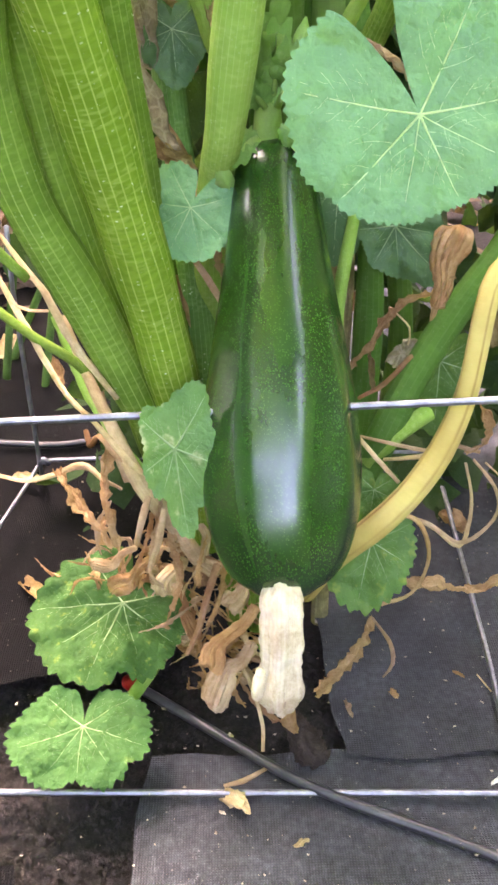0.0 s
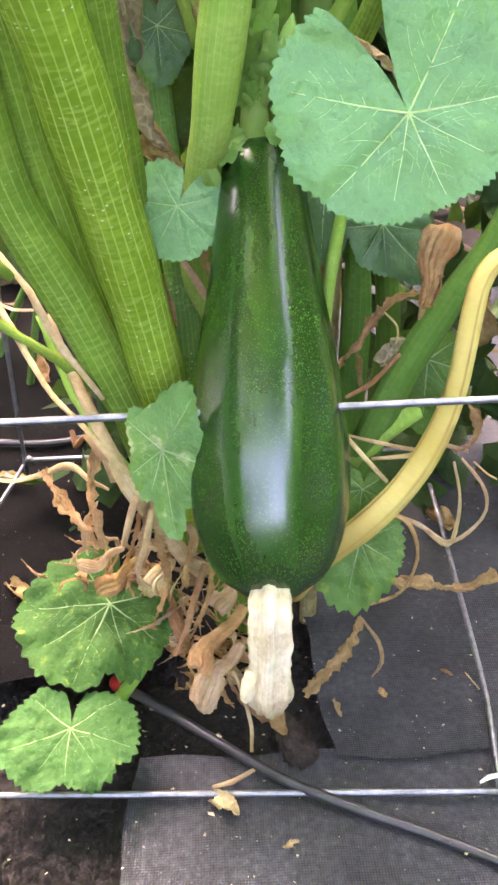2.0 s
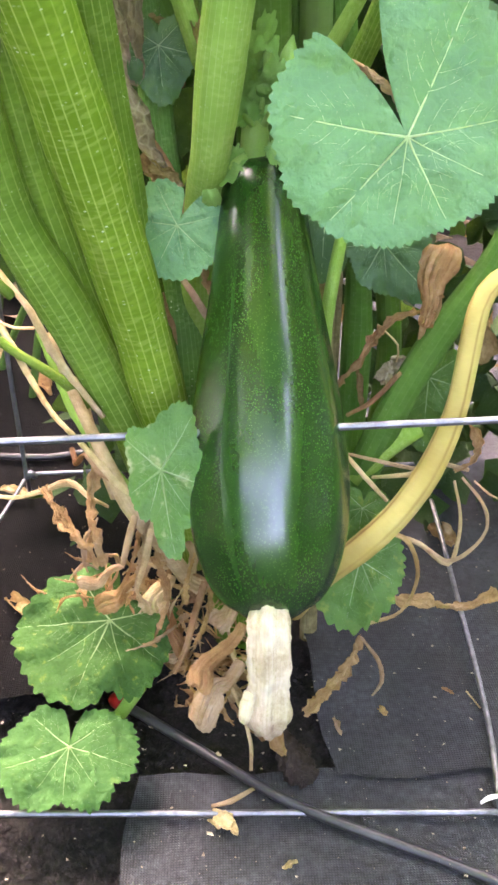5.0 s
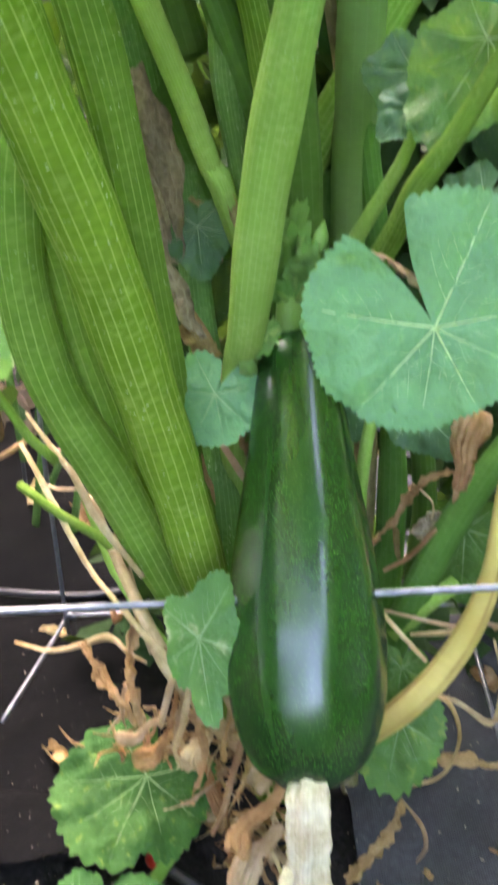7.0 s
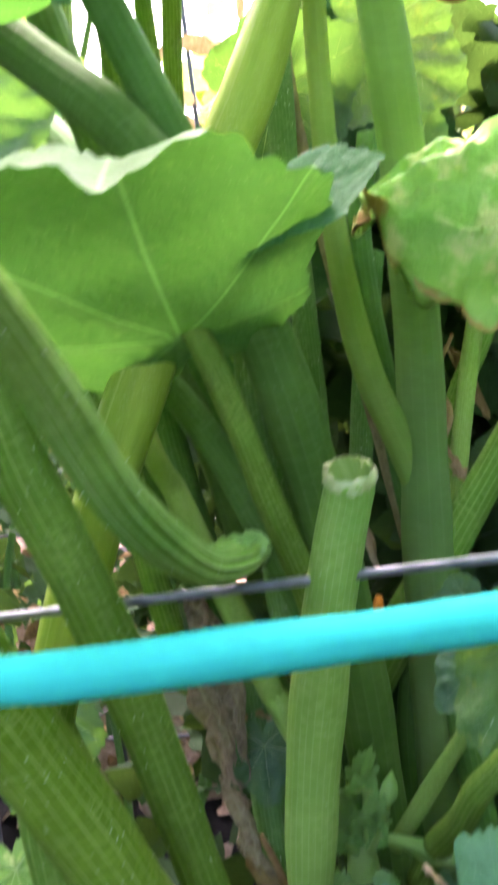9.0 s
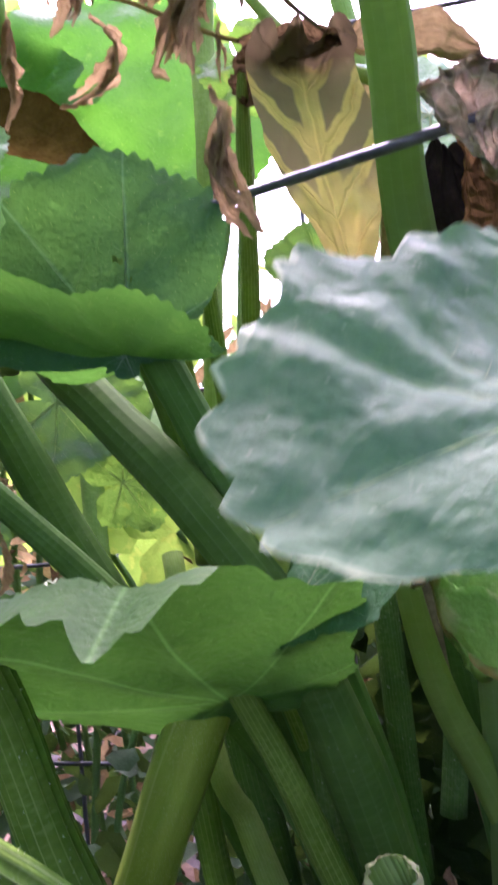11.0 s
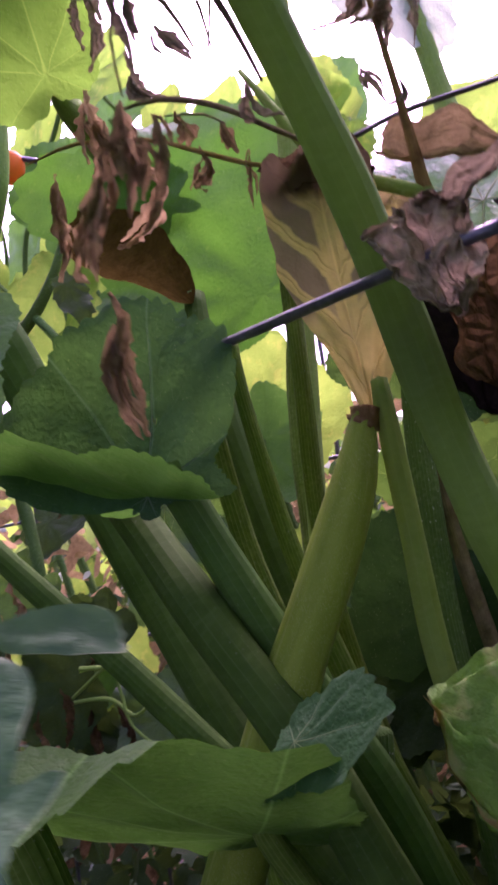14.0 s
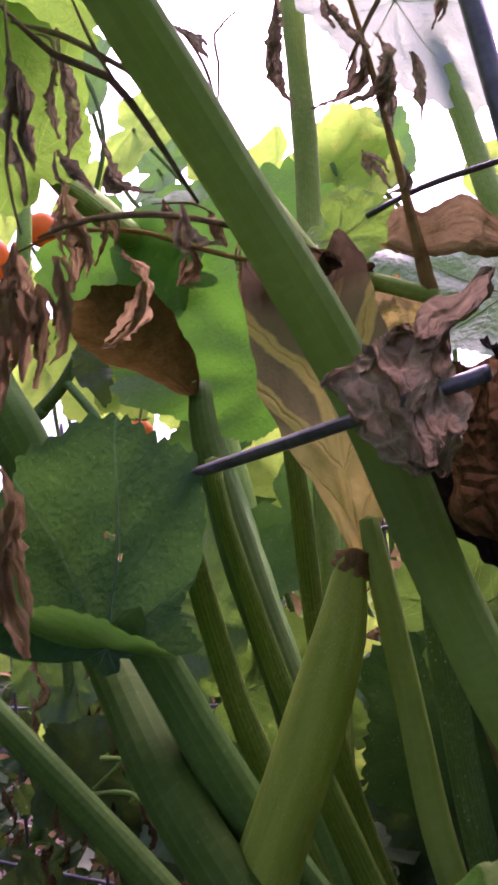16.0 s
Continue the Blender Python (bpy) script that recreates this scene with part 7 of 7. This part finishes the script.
tassel([(-0.091, 0.62, 1.354, 0.0017), (-0.083, 0.62, 1.325, 0.0056), (-0.055, 0.62, 1.307, 0.0013)], vine, M_DRY_GREY, 116)
tassel([(-0.13, 0.62, 1.344, 0.0025), (-0.126, 0.62, 1.313, 0.0076), (-0.122, 0.62, 1.286, 0.0065), (-0.133, 0.62, 1.271, 0.0017)], vine, M_DRY_ROSE, 117)
tassel([(-0.156, 0.61, 1.291, 0.0025), (-0.157, 0.61, 1.262, 0.0077), (-0.156, 0.61, 1.233, 0.0059), (-0.164, 0.61, 1.217, 0.0014)], vine, M_DRY_ROSE, 118)
tassel([(-0.118, 0.64, 1.326, 0.0014), (-0.116, 0.64, 1.306, 0.0049), (-0.129, 0.64, 1.292, 0.0018)], vine, M_DRY_PINK, 119)
tassel([(-0.125, 0.66, 1.305, 0.0022), (-0.108, 0.66, 1.282, 0.0078), (-0.114, 0.66, 1.261, 0.0071), (-0.137, 0.66, 1.249, 0.0047), (-0.153, 0.66, 1.248, 0.0015)], vine, M_DRY_ROSE, 120)
tassel([(-0.074, 0.665, 1.295, 0.0014), (-0.069, 0.665, 1.277, 0.0048), (-0.08, 0.665, 1.27, 0.0045), (-0.072, 0.665, 1.263, 0.001)], vine, M_DRY_PINK, 121)
tassel([(-0.093, 0.67, 1.33, 0.0014), (-0.083, 0.67, 1.311, 0.006), (-0.088, 0.67, 1.299, 0.0014)], vine, M_DRY_PINK, 122)
tassel([(-0.057, 0.67, 1.31, 0.0014), (-0.052, 0.67, 1.297, 0.0051), (-0.046, 0.67, 1.282, 0.002)], vine, M_DRY_PINK, 123)
tassel([(-0.041, 0.675, 1.284, 0.001), (-0.043, 0.675, 1.259, 0.0027), (-0.044, 0.675, 1.244, 0.0008)], vine, M_DRY_PINK, 124)
tassel([(-0.011, 0.71, 1.452, 0.0018), (-0.018, 0.71, 1.424, 0.0065), (-0.02, 0.71, 1.394, 0.0061), (-0.01, 0.71, 1.37, 0.0014)], vine, M_DRY_GREY, 125)
tassel([(0.044, 0.71, 1.388, 0.0013), (0.038, 0.71, 1.369, 0.0053), (0.021, 0.71, 1.363, 0.003), (0.001, 0.71, 1.364, 0.0009)], vine, M_DRY_GREY, 126)
tassel([(0.051, 0.71, 1.374, 0.001), (0.056, 0.71, 1.357, 0.0042), (0.054, 0.71, 1.337, 0.0045), (0.049, 0.71, 1.321, 0.001)], vine, M_DRY_GREY, 127)
tassel([(0.03, 0.71, 1.324, 0.001), (0.038, 0.71, 1.31, 0.0039), (0.044, 0.71, 1.294, 0.001)], vine, M_DRY_GREY, 128)
tassel([(0.06, 0.7, 1.299, 0.0009), (0.061, 0.7, 1.288, 0.0031), (0.049, 0.7, 1.286, 0.0009)], vine, M_DRY_GREY, 129)
tassel([(-0.179, 0.8, 1.556, 0.0014), (-0.157, 0.8, 1.531, 0.006), (-0.142, 0.8, 1.506, 0.0014)], vine, M_DRY_GREY, 130)

leaf(vine, (-0.461, 0.92, 1.356), (-0.428, 0.92, 1.291), (0.739, -0.673, -0.044), M_LEAF_SHADE, (1.0, 0.5, 0.3, 0.5, 0.3), 0.2, 0.1, 0.2, seed=81, res=0.7, veins=None, teeth=6, rag=0.2, slim=0.6)


def tomato(at, r, material, label, long=1.0, calyx=True, seed=0):
    """A round tomato with a green star on its stem end."""
    t = thing("tomato", at, label, "tomato")
    prof = [(0.0, -r * long), (r * 0.5, -r * 0.9 * long), (r * 0.92, -r * 0.42 * long), (r, 0.0), (r * 0.93, r * 0.42 * long), (r * 0.6, r * 0.8 * long), (r * 0.2, r * 0.86 * long), (0.0, r * 0.8 * long)]
    m = Matrix.Translation(at) @ pose(0, 0, 0, 8, -6, 40 * seed)
    part("body", turned("body", prof, 32, 5, 0.012, seed), material, t, "", m)
    if calyx:
        for k in range(5):
            a = k * 1.2566 + seed
            q = [m @ Vector((math.cos(a) * d, math.sin(a) * d, h)) for d, h in ((0.0, r * 0.86 * long), (r * 0.5, r * 0.98 * long), (r * 0.95, r * 1.12 * long))]
            part("sepal", tube("sepal", [(*q[0], r * 0.10), (*q[1], r * 0.12), (*q[2], r * 0.02)], 8, flat=0.5), M_STEM_DARK, t)
        q = m @ Vector((0, 0, r * 0.8 * long))
        part("stalk", tube("stalk", [(*q, r * 0.1), (q.x, q.y + 0.004, q.z + r * 0.9, r * 0.09), (q.x + r * 0.3, q.y + 0.01, q.z + r * 1.6, r * 0.07)], 8), M_STEM_DARK, t)
    return t


tomato((0.129, 0.77, 1.108), 0.0235, M_TOMATO, "ripe red tomato hanging behind the stalks", 1.3, seed=1)
tomato((0.169, 0.78, 1.108), 0.0235, M_TOMATO, "ripe red tomato hanging behind the stalks", 1.3, seed=2)
tomato((-0.502, 1.031, 1.285), 0.0165, M_TOMATO_ORANGE, "small orange-red tomato with green sepals", 1.0, seed=3)
tomato((-0.798, 1.050, 1.612), 0.033, M_TOMATO_ORANGE, "large orange tomato against the light", 1.1, False, seed=4)
tomato((-0.667, 1.050, 1.611), 0.021, M_TOMATO_ORANGE, "large orange tomato against the light", 1.2, False, seed=5)
tomato((-0.448, 1, 1.156), 0.016, M_TOMATO_GREEN, "small unripe green tomato", 1.0, True, seed=6)
tomato((-0.471, 1.03, 1.202), 0.014, M_TOMATO_GREEN, "small unripe green tomato", 1.0, True, seed=7)
tomato((-0.396, 0.950, 1.147), 0.0165, M_TOMATO_GREEN, "small unripe green tomato", 1.0, True, seed=9)
tomato((-0.404, 0.960, 1.185), 0.013, M_TOMATO_GREEN, "small unripe green tomato", 1.0, False, seed=10)

# ---- behind the cage: second cage, sunlit plants, straw path ----
fence = thing("wire_cage", (-0.6, 1.4, 0), "dark wire cage of the plants behind", "plant cage")
for z in (0.30, 0.62, 0.92, 1.15, 1.42):
    bar([(-1.7, 1.42, z), (-0.6, 1.36, z - 0.008), (0.7, 1.36, z + 0.004)], 0.0032, M_WIRE_DARK, fence)
for x in (-1.5, -1.28, -1.06, -0.84, -0.62, -0.40, -0.18, 0.06, 0.30):
    bar([(x, 1.375, 0.0), (x + 0.012, 1.372, 0.6), (x + 0.004, 1.375, 1.44)], 0.0032, M_WIRE_DARK, fence)
whole("cable", tube("cable", [(-0.05, 0.85, 1.348, 0.0024), (-0.001, 0.85, 1.352, 0.0024), (0.068, 0.85, 1.347, 0.0023), (0.12, 0.85, 1.343, 0.0022)], 10), M_WIRE_DARK, "dark wire stretched above the plants", "wire")
whole("cable", tube("cable", [(-1.6, 1.0, 2.13, 0.0044), (-1.0, 1.03, 1.80, 0.0042), (-0.65, 1.06, 1.62, 0.0041), (-0.45, 1.08, 1.53, 0.004)], 10), M_WIRE_DARK, "dark wire stretched behind the leaves", "wire")

behind = thing("squash_plant", (-0.5, 1.3, 0), "sunlit yellow-green squash plant behind the cage", "squash plant")
rng = np.random.RandomState(12)
FAR = ((-0.756, 1.25, 1.662), (-0.628, 1.2, 1.447), (-0.851, 1.35, 1.592), (-0.712, 1.5, 1.841), (-0.409, 1.5, 1.744), (-0.028, 1.2, 1.423), (-0.858, 1.35, 1.406), (-0.311, 1.3, 1.644), (-0.902, 1.6, 1.974),
       (-0.51, 1.3, 1.291), (-0.818, 1.2, 2.055), (-0.673, 1.4, 1.217), (-0.581, 1.25, 1.244), (-0.524, 1.3, 1.196), (-0.314, 1.3, 1.616), (-0.361, 1.2, 1.195), (-0.322, 1.1, 1.131), (-0.342, 1.2, 0.888), (-0.844, 1.3, 1.776), (-0.808, 1.4, 1.68), (-0.579, 1.3, 1.608), (-0.604, 1.5, 1.774), (-0.764, 1.2, 1.441), (-0.666, 1.3, 1.401), (-0.81, 1.3, 2.017), (-0.862, 1.5, 1.999), (-1.105, 1.35, 1.688), (-1.135, 1.4, 1.564), (-1.134, 1.5, 1.685), (-1.173, 1.4, 1.951), (-1.101, 1.6, 1.819), (-0.416, 1.1, 1.016), (-0.855, 1.25, 0.877), (-0.816, 1.25, 0.901), (-0.908, 1.2, 0.955), (-0.255, 1.1, 0.96))
for k, c in enumerate(FAR):
    c = Vector(c)
    a = rng.rand() * 6.28
    s = 0.09 + 0.06 * rng.rand()
    d = Vector((math.cos(a), 0.3 * (rng.rand() - 0.5), math.sin(a) * 0.8 - 0.3)).normalized() * s
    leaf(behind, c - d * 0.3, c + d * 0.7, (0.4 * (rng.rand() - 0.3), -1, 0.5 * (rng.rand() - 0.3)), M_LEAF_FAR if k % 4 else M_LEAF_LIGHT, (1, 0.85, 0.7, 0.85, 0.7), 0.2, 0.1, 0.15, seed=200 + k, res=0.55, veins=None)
    stalk([(*(c - d * 0.3), 0.004), (c.x + 0.12 * (rng.rand() - 0.3), c.y + 0.06, c.z - 0.2, 0.004), (c.x + 0.3 * (rng.rand() - 0.5), c.y + 0.12, c.z - 0.5, 0.005), (c.x * 0.8 - 0.1, c.y + 0.15, max(0.0, c.z - 1.1), 0.006)], behind, M_STEM_DARK, seed=k, segs=12)
LOW = ((-0.718, 1.05, 0.972), (-0.627, 1.05, 0.822), (-0.736, 1, 0.763), (-0.814, 1.1, 0.991), (-0.657, 1.1, 0.935), (-0.661, 1, 0.874), (-0.54, 1.05, 0.853), (-0.852, 1.1, 0.922), (-0.678, 1.1, 0.961), (-0.581, 1.15, 0.973), (-0.59, 1.05, 0.813), (-0.801, 1.2, 1.108), (-0.153, 0.95, 0.969), (-0.121, 0.93, 0.906), (-0.084, 0.95, 0.999), (-0.117, 0.95, 0.99), (-0.064, 0.95, 0.933))
for k, c in enumerate(LOW):
    # low leaves in the tangle, most with shade put into their colour
    c = Vector(c)
    a = rng.rand() * 6.28
    d = Vector((math.cos(a), 0.3 * (rng.rand() - 0.5), math.sin(a) * 0.7)).normalized() * (0.06 + 0.05 * rng.rand())
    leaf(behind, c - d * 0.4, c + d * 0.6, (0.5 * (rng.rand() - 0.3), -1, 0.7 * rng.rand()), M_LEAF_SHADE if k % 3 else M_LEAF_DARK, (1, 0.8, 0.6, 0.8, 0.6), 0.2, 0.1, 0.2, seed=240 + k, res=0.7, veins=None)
for k in range(22):
    # dead strips caught among them
    c = Vector(LOW[k % 12]) + Vector((0.08 * rng.randn(), -0.04, 0.06 * rng.randn()))
    wilted([(c.x, c.y, c.z + 0.03, 0.001), (c.x + 0.01 * rng.randn(), c.y, c.z + 0.01, 0.006), (c.x + 0.015 * rng.randn(), c.y, c.z - 0.02, 0.005), (c.x + 0.02 * rng.randn(), c.y, c.z - 0.045, 0.001)], behind, M_DRY_BROWN if k % 3 else M_DRY_PINK, 800 + k)
for k, pts in enumerate(([(-0.594, 1, 0.911, 0.0033), (-0.541, 1, 0.908, 0.0023), (-0.53, 1, 0.878, 0.0022), (-0.519, 1, 0.842, 0.0019), (-0.48, 1, 0.814, 0.0018)], [(-0.569, 1, 0.909, 0.0026), (-0.526, 1, 0.911, 0.0022), (-0.49, 1, 0.915, 0.0022)], [(-0.622, 1, 0.87, 0.0027), (-0.551, 1, 0.873, 0.0027), (-0.511, 1, 0.853, 0.0023), (-0.468, 1, 0.881, 0.0019)], [(-0.613, 1, 0.876, 0.0024), (-0.53, 1, 0.924, 0.0023)])):
    tendril(pts, behind, M_STEM_LIGHT, seed=300 + k, flat=1.0)


def foliage(name, count, place, size, material, seed, label, category, long=1.3):
    """Many small bent leaves in one mesh; place(rng) gives each one's centre."""
    r = np.random.RandomState(seed)
    verts, faces = [], []
    for _ in range(count):
        c = np.array(place(r))
        s = size * (0.5 + r.rand())
        y = r.randn(3)
        y /= np.linalg.norm(y)
        x = np.cross(y, r.randn(3))
        x /= np.linalg.norm(x)
        z = np.cross(x, y)
        k = len(verts)
        for u, w, h in ((0, 0, 0), (0.25, 0.45, 0.10), (0.25, -0.45, 0.10), (0.3, 0, -0.02), (0.6, 0.5, 0.12), (0.62, -0.42, 0.14), (0.65, 0, 0.0), (0.85, 0.22, 0.0), (0.85, -0.25, 0.02), (1.05, 0, -0.12)):
            verts.append(c + s * (y * u * long + x * w * (0.8 + 0.4 * r.rand()) + z * (h + 0.08 * r.randn())))
        faces += [tuple(k + i for i in q) for q in ((0, 3, 1), (0, 2, 3), (1, 3, 6, 4), (3, 2, 5, 6), (4, 6, 9, 7), (6, 5, 8, 9))]
    return whole(name, mesh(name, verts, faces), material, label, category, kind="stuff")


def band(x0, x1, y0, y1, z0, z1, top=0.0):
    def place(r):
        x = r.uniform(x0, x1)
        h = z1 + top * noise.noise((x * 2.3, 1.7, 0.4))
        return x, r.uniform(y0, y1), z0 + (h - z0) * r.rand() ** 0.8
    return place


# foliage in M_LEAF_SHADE carries the shade of the beds in its colour
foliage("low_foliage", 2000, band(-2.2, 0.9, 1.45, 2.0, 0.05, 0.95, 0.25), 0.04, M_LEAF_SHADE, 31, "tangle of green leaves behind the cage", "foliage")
foliage("low_foliage", 700, band(-2.2, -0.1, 1.05, 1.4, 0.3, 0.9, 0.2), 0.034, M_LEAF_SHADE, 32, "leaves low behind the cage, shade in their colour", "foliage")
# the sunlit brightness of these leaves is M_LEAF_FAR's colour
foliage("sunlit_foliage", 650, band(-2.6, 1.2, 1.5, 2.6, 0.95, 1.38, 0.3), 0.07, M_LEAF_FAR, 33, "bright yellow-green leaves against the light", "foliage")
foliage("dry_foliage", 700, band(-2.0, 0.9, 1.05, 1.7, 0.0, 1.05, 0.2), 0.018, M_DRY_BROWN, 34, "dried pinkish-brown leaves behind the cage", "foliage", 2.2)
foliage("dry_foliage", 1500, band(-2.4, 0.9, 1.5, 2.1, 0.15, 1.25, 0.2), 0.022, M_DRY_ROSE, 45, "heap of tan dried stems and leaves in the next bed", "foliage", 2.6)
foliage("dry_foliage", 420, band(-1.0, 0.3, 1.2, 1.55, 0.7, 1.28, 0.12), 0.019, M_DRY_PINK, 46, "hanging pinkish dried leaves behind the cage", "foliage", 2.8)
foliage("pale_foliage", 260, band(-2.0, 0.9, 1.3, 2.2, 0.5, 1.25, 0.2), 0.024, M_LEAF_SKYLIT, 35, "leaves with the sky's sheen put into their colour", "foliage")
foliage("hedge", 8000, band(-14, 14, 6.0, 8.0, 0.0, 2.2, 1.0), 0.22, M_LEAF, 36, "hedge at the end of the garden", "hedge")
# never in view: added behind the viewpoint for reflections in the fruit
foliage("hedge", 2500, band(-9, 9, -7.0, -5.5, 0.0, 1.6, 0.8), 0.16, M_LEAF, 37, "unseen hedge added behind the viewpoint", "hedge")
# dark backing: shade behind the plant painted as M_LEAF_SHADE leaves
foliage("shade_foliage", 1700, band(-0.20, 0.6, 0.86, 1.12, 0.0, 0.86, 0.1), 0.038, M_LEAF_SHADE, 39, "dense leaves at the back of the plant, shade in their colour", "foliage")
foliage("shade_foliage", 2400, band(0.0, 0.75, 0.90, 1.15, 0.4, 1.10, 0.1), 0.045, M_LEAF_SHADE, 44, "dense leaves beside the vine, shade in their colour", "foliage")
foliage("straw_mulch", 4000, band(-4.0, 3.0, 1.5, 5.5, 0.0, 0.05), 0.05, M_STRAW, 38, "pale straw mulch on the path behind the plants", "straw", 3.0)

# unseen crown leaves over the stalks that leave at the top, added for shade
rng = np.random.RandomState(5)
for k in range(28):
    c = Vector((-0.66 + 0.36 * (k % 4) + 0.12 * rng.rand(), -0.55 + 0.19 * (k // 4) + 0.06 * rng.rand(), 1.56 + 0.16 * rng.rand()))
    a = rng.rand() * 6.28
    d = Vector((math.cos(a), math.sin(a), -0.2 + 0.2 * rng.rand())) * (0.17 + 0.05 * rng.rand())
    leaf(plant, c, c + d, (0.3 * (rng.rand() - 0.5), 0.3 * (rng.rand() - 0.5), 1), M_LEAF, (1, 0.95, 0.85, 0.95, 0.85), 0.15, -0.1, 0.12, seed=400 + k, res=0.5, label="broad unseen crown leaf added for shade" if k == 0 else "")
# second unseen layer closes gaps that the fruit would mirror as streaks
for k in range(15):
    c = Vector((-0.34 + 0.16 * (k % 5) + 0.05 * rng.rand(), -0.42 + 0.24 * (k // 5) + 0.06 * rng.rand(), 1.80 + 0.12 * rng.rand()))
    a = rng.rand() * 6.28
    d = Vector((math.cos(a), math.sin(a), -0.2 + 0.2 * rng.rand())) * (0.16 + 0.05 * rng.rand())
    leaf(plant, c, c + d, (0.3 * (rng.rand() - 0.5), 0.3 * (rng.rand() - 0.5), 1), M_LEAF, (1, 0.95, 0.85, 0.95, 0.85), 0.15, -0.1, 0.12, seed=450 + k, res=0.5)
foliage("back_foliage", 3000, band(-2.6, 1.2, 1.9, 2.7, 0.0, 1.15, 0.15), 0.06, M_LEAF_SHADE, 43, "leaves of the next bed, shade in their colour", "foliage")
# unseen leafy rows added on the other sides of the bed to block sky light
# the low front row leaves sky open for the fruit's highlight
ROWS = ((-3.0, -0.75, -1.9, -1.2, 1.75, 2100), (-0.75, 0.55, -1.9, -1.2, 0.75, 700), (0.55, 3.2, -1.9, -1.2, 1.75, 2300), (-1.7, -1.1, -1.2, 1.15, 2.3, 4000), (1.0, 1.6, -1.2, -0.35, 1.85, 1400), (1.0, 1.6, -0.35, 0.35, 1.7, 1100), (1.0, 1.6, 0.35, 1.2, 1.85, 1500))
for k, (x0, x1, y0, y1, top, count) in enumerate(ROWS):
    foliage("bean_row", count, band(x0, x1, y0, y1, 0.0, top, 0.15), 0.09, M_LEAF, 50 + k, "unseen leafy row added to block sky light", "foliage")
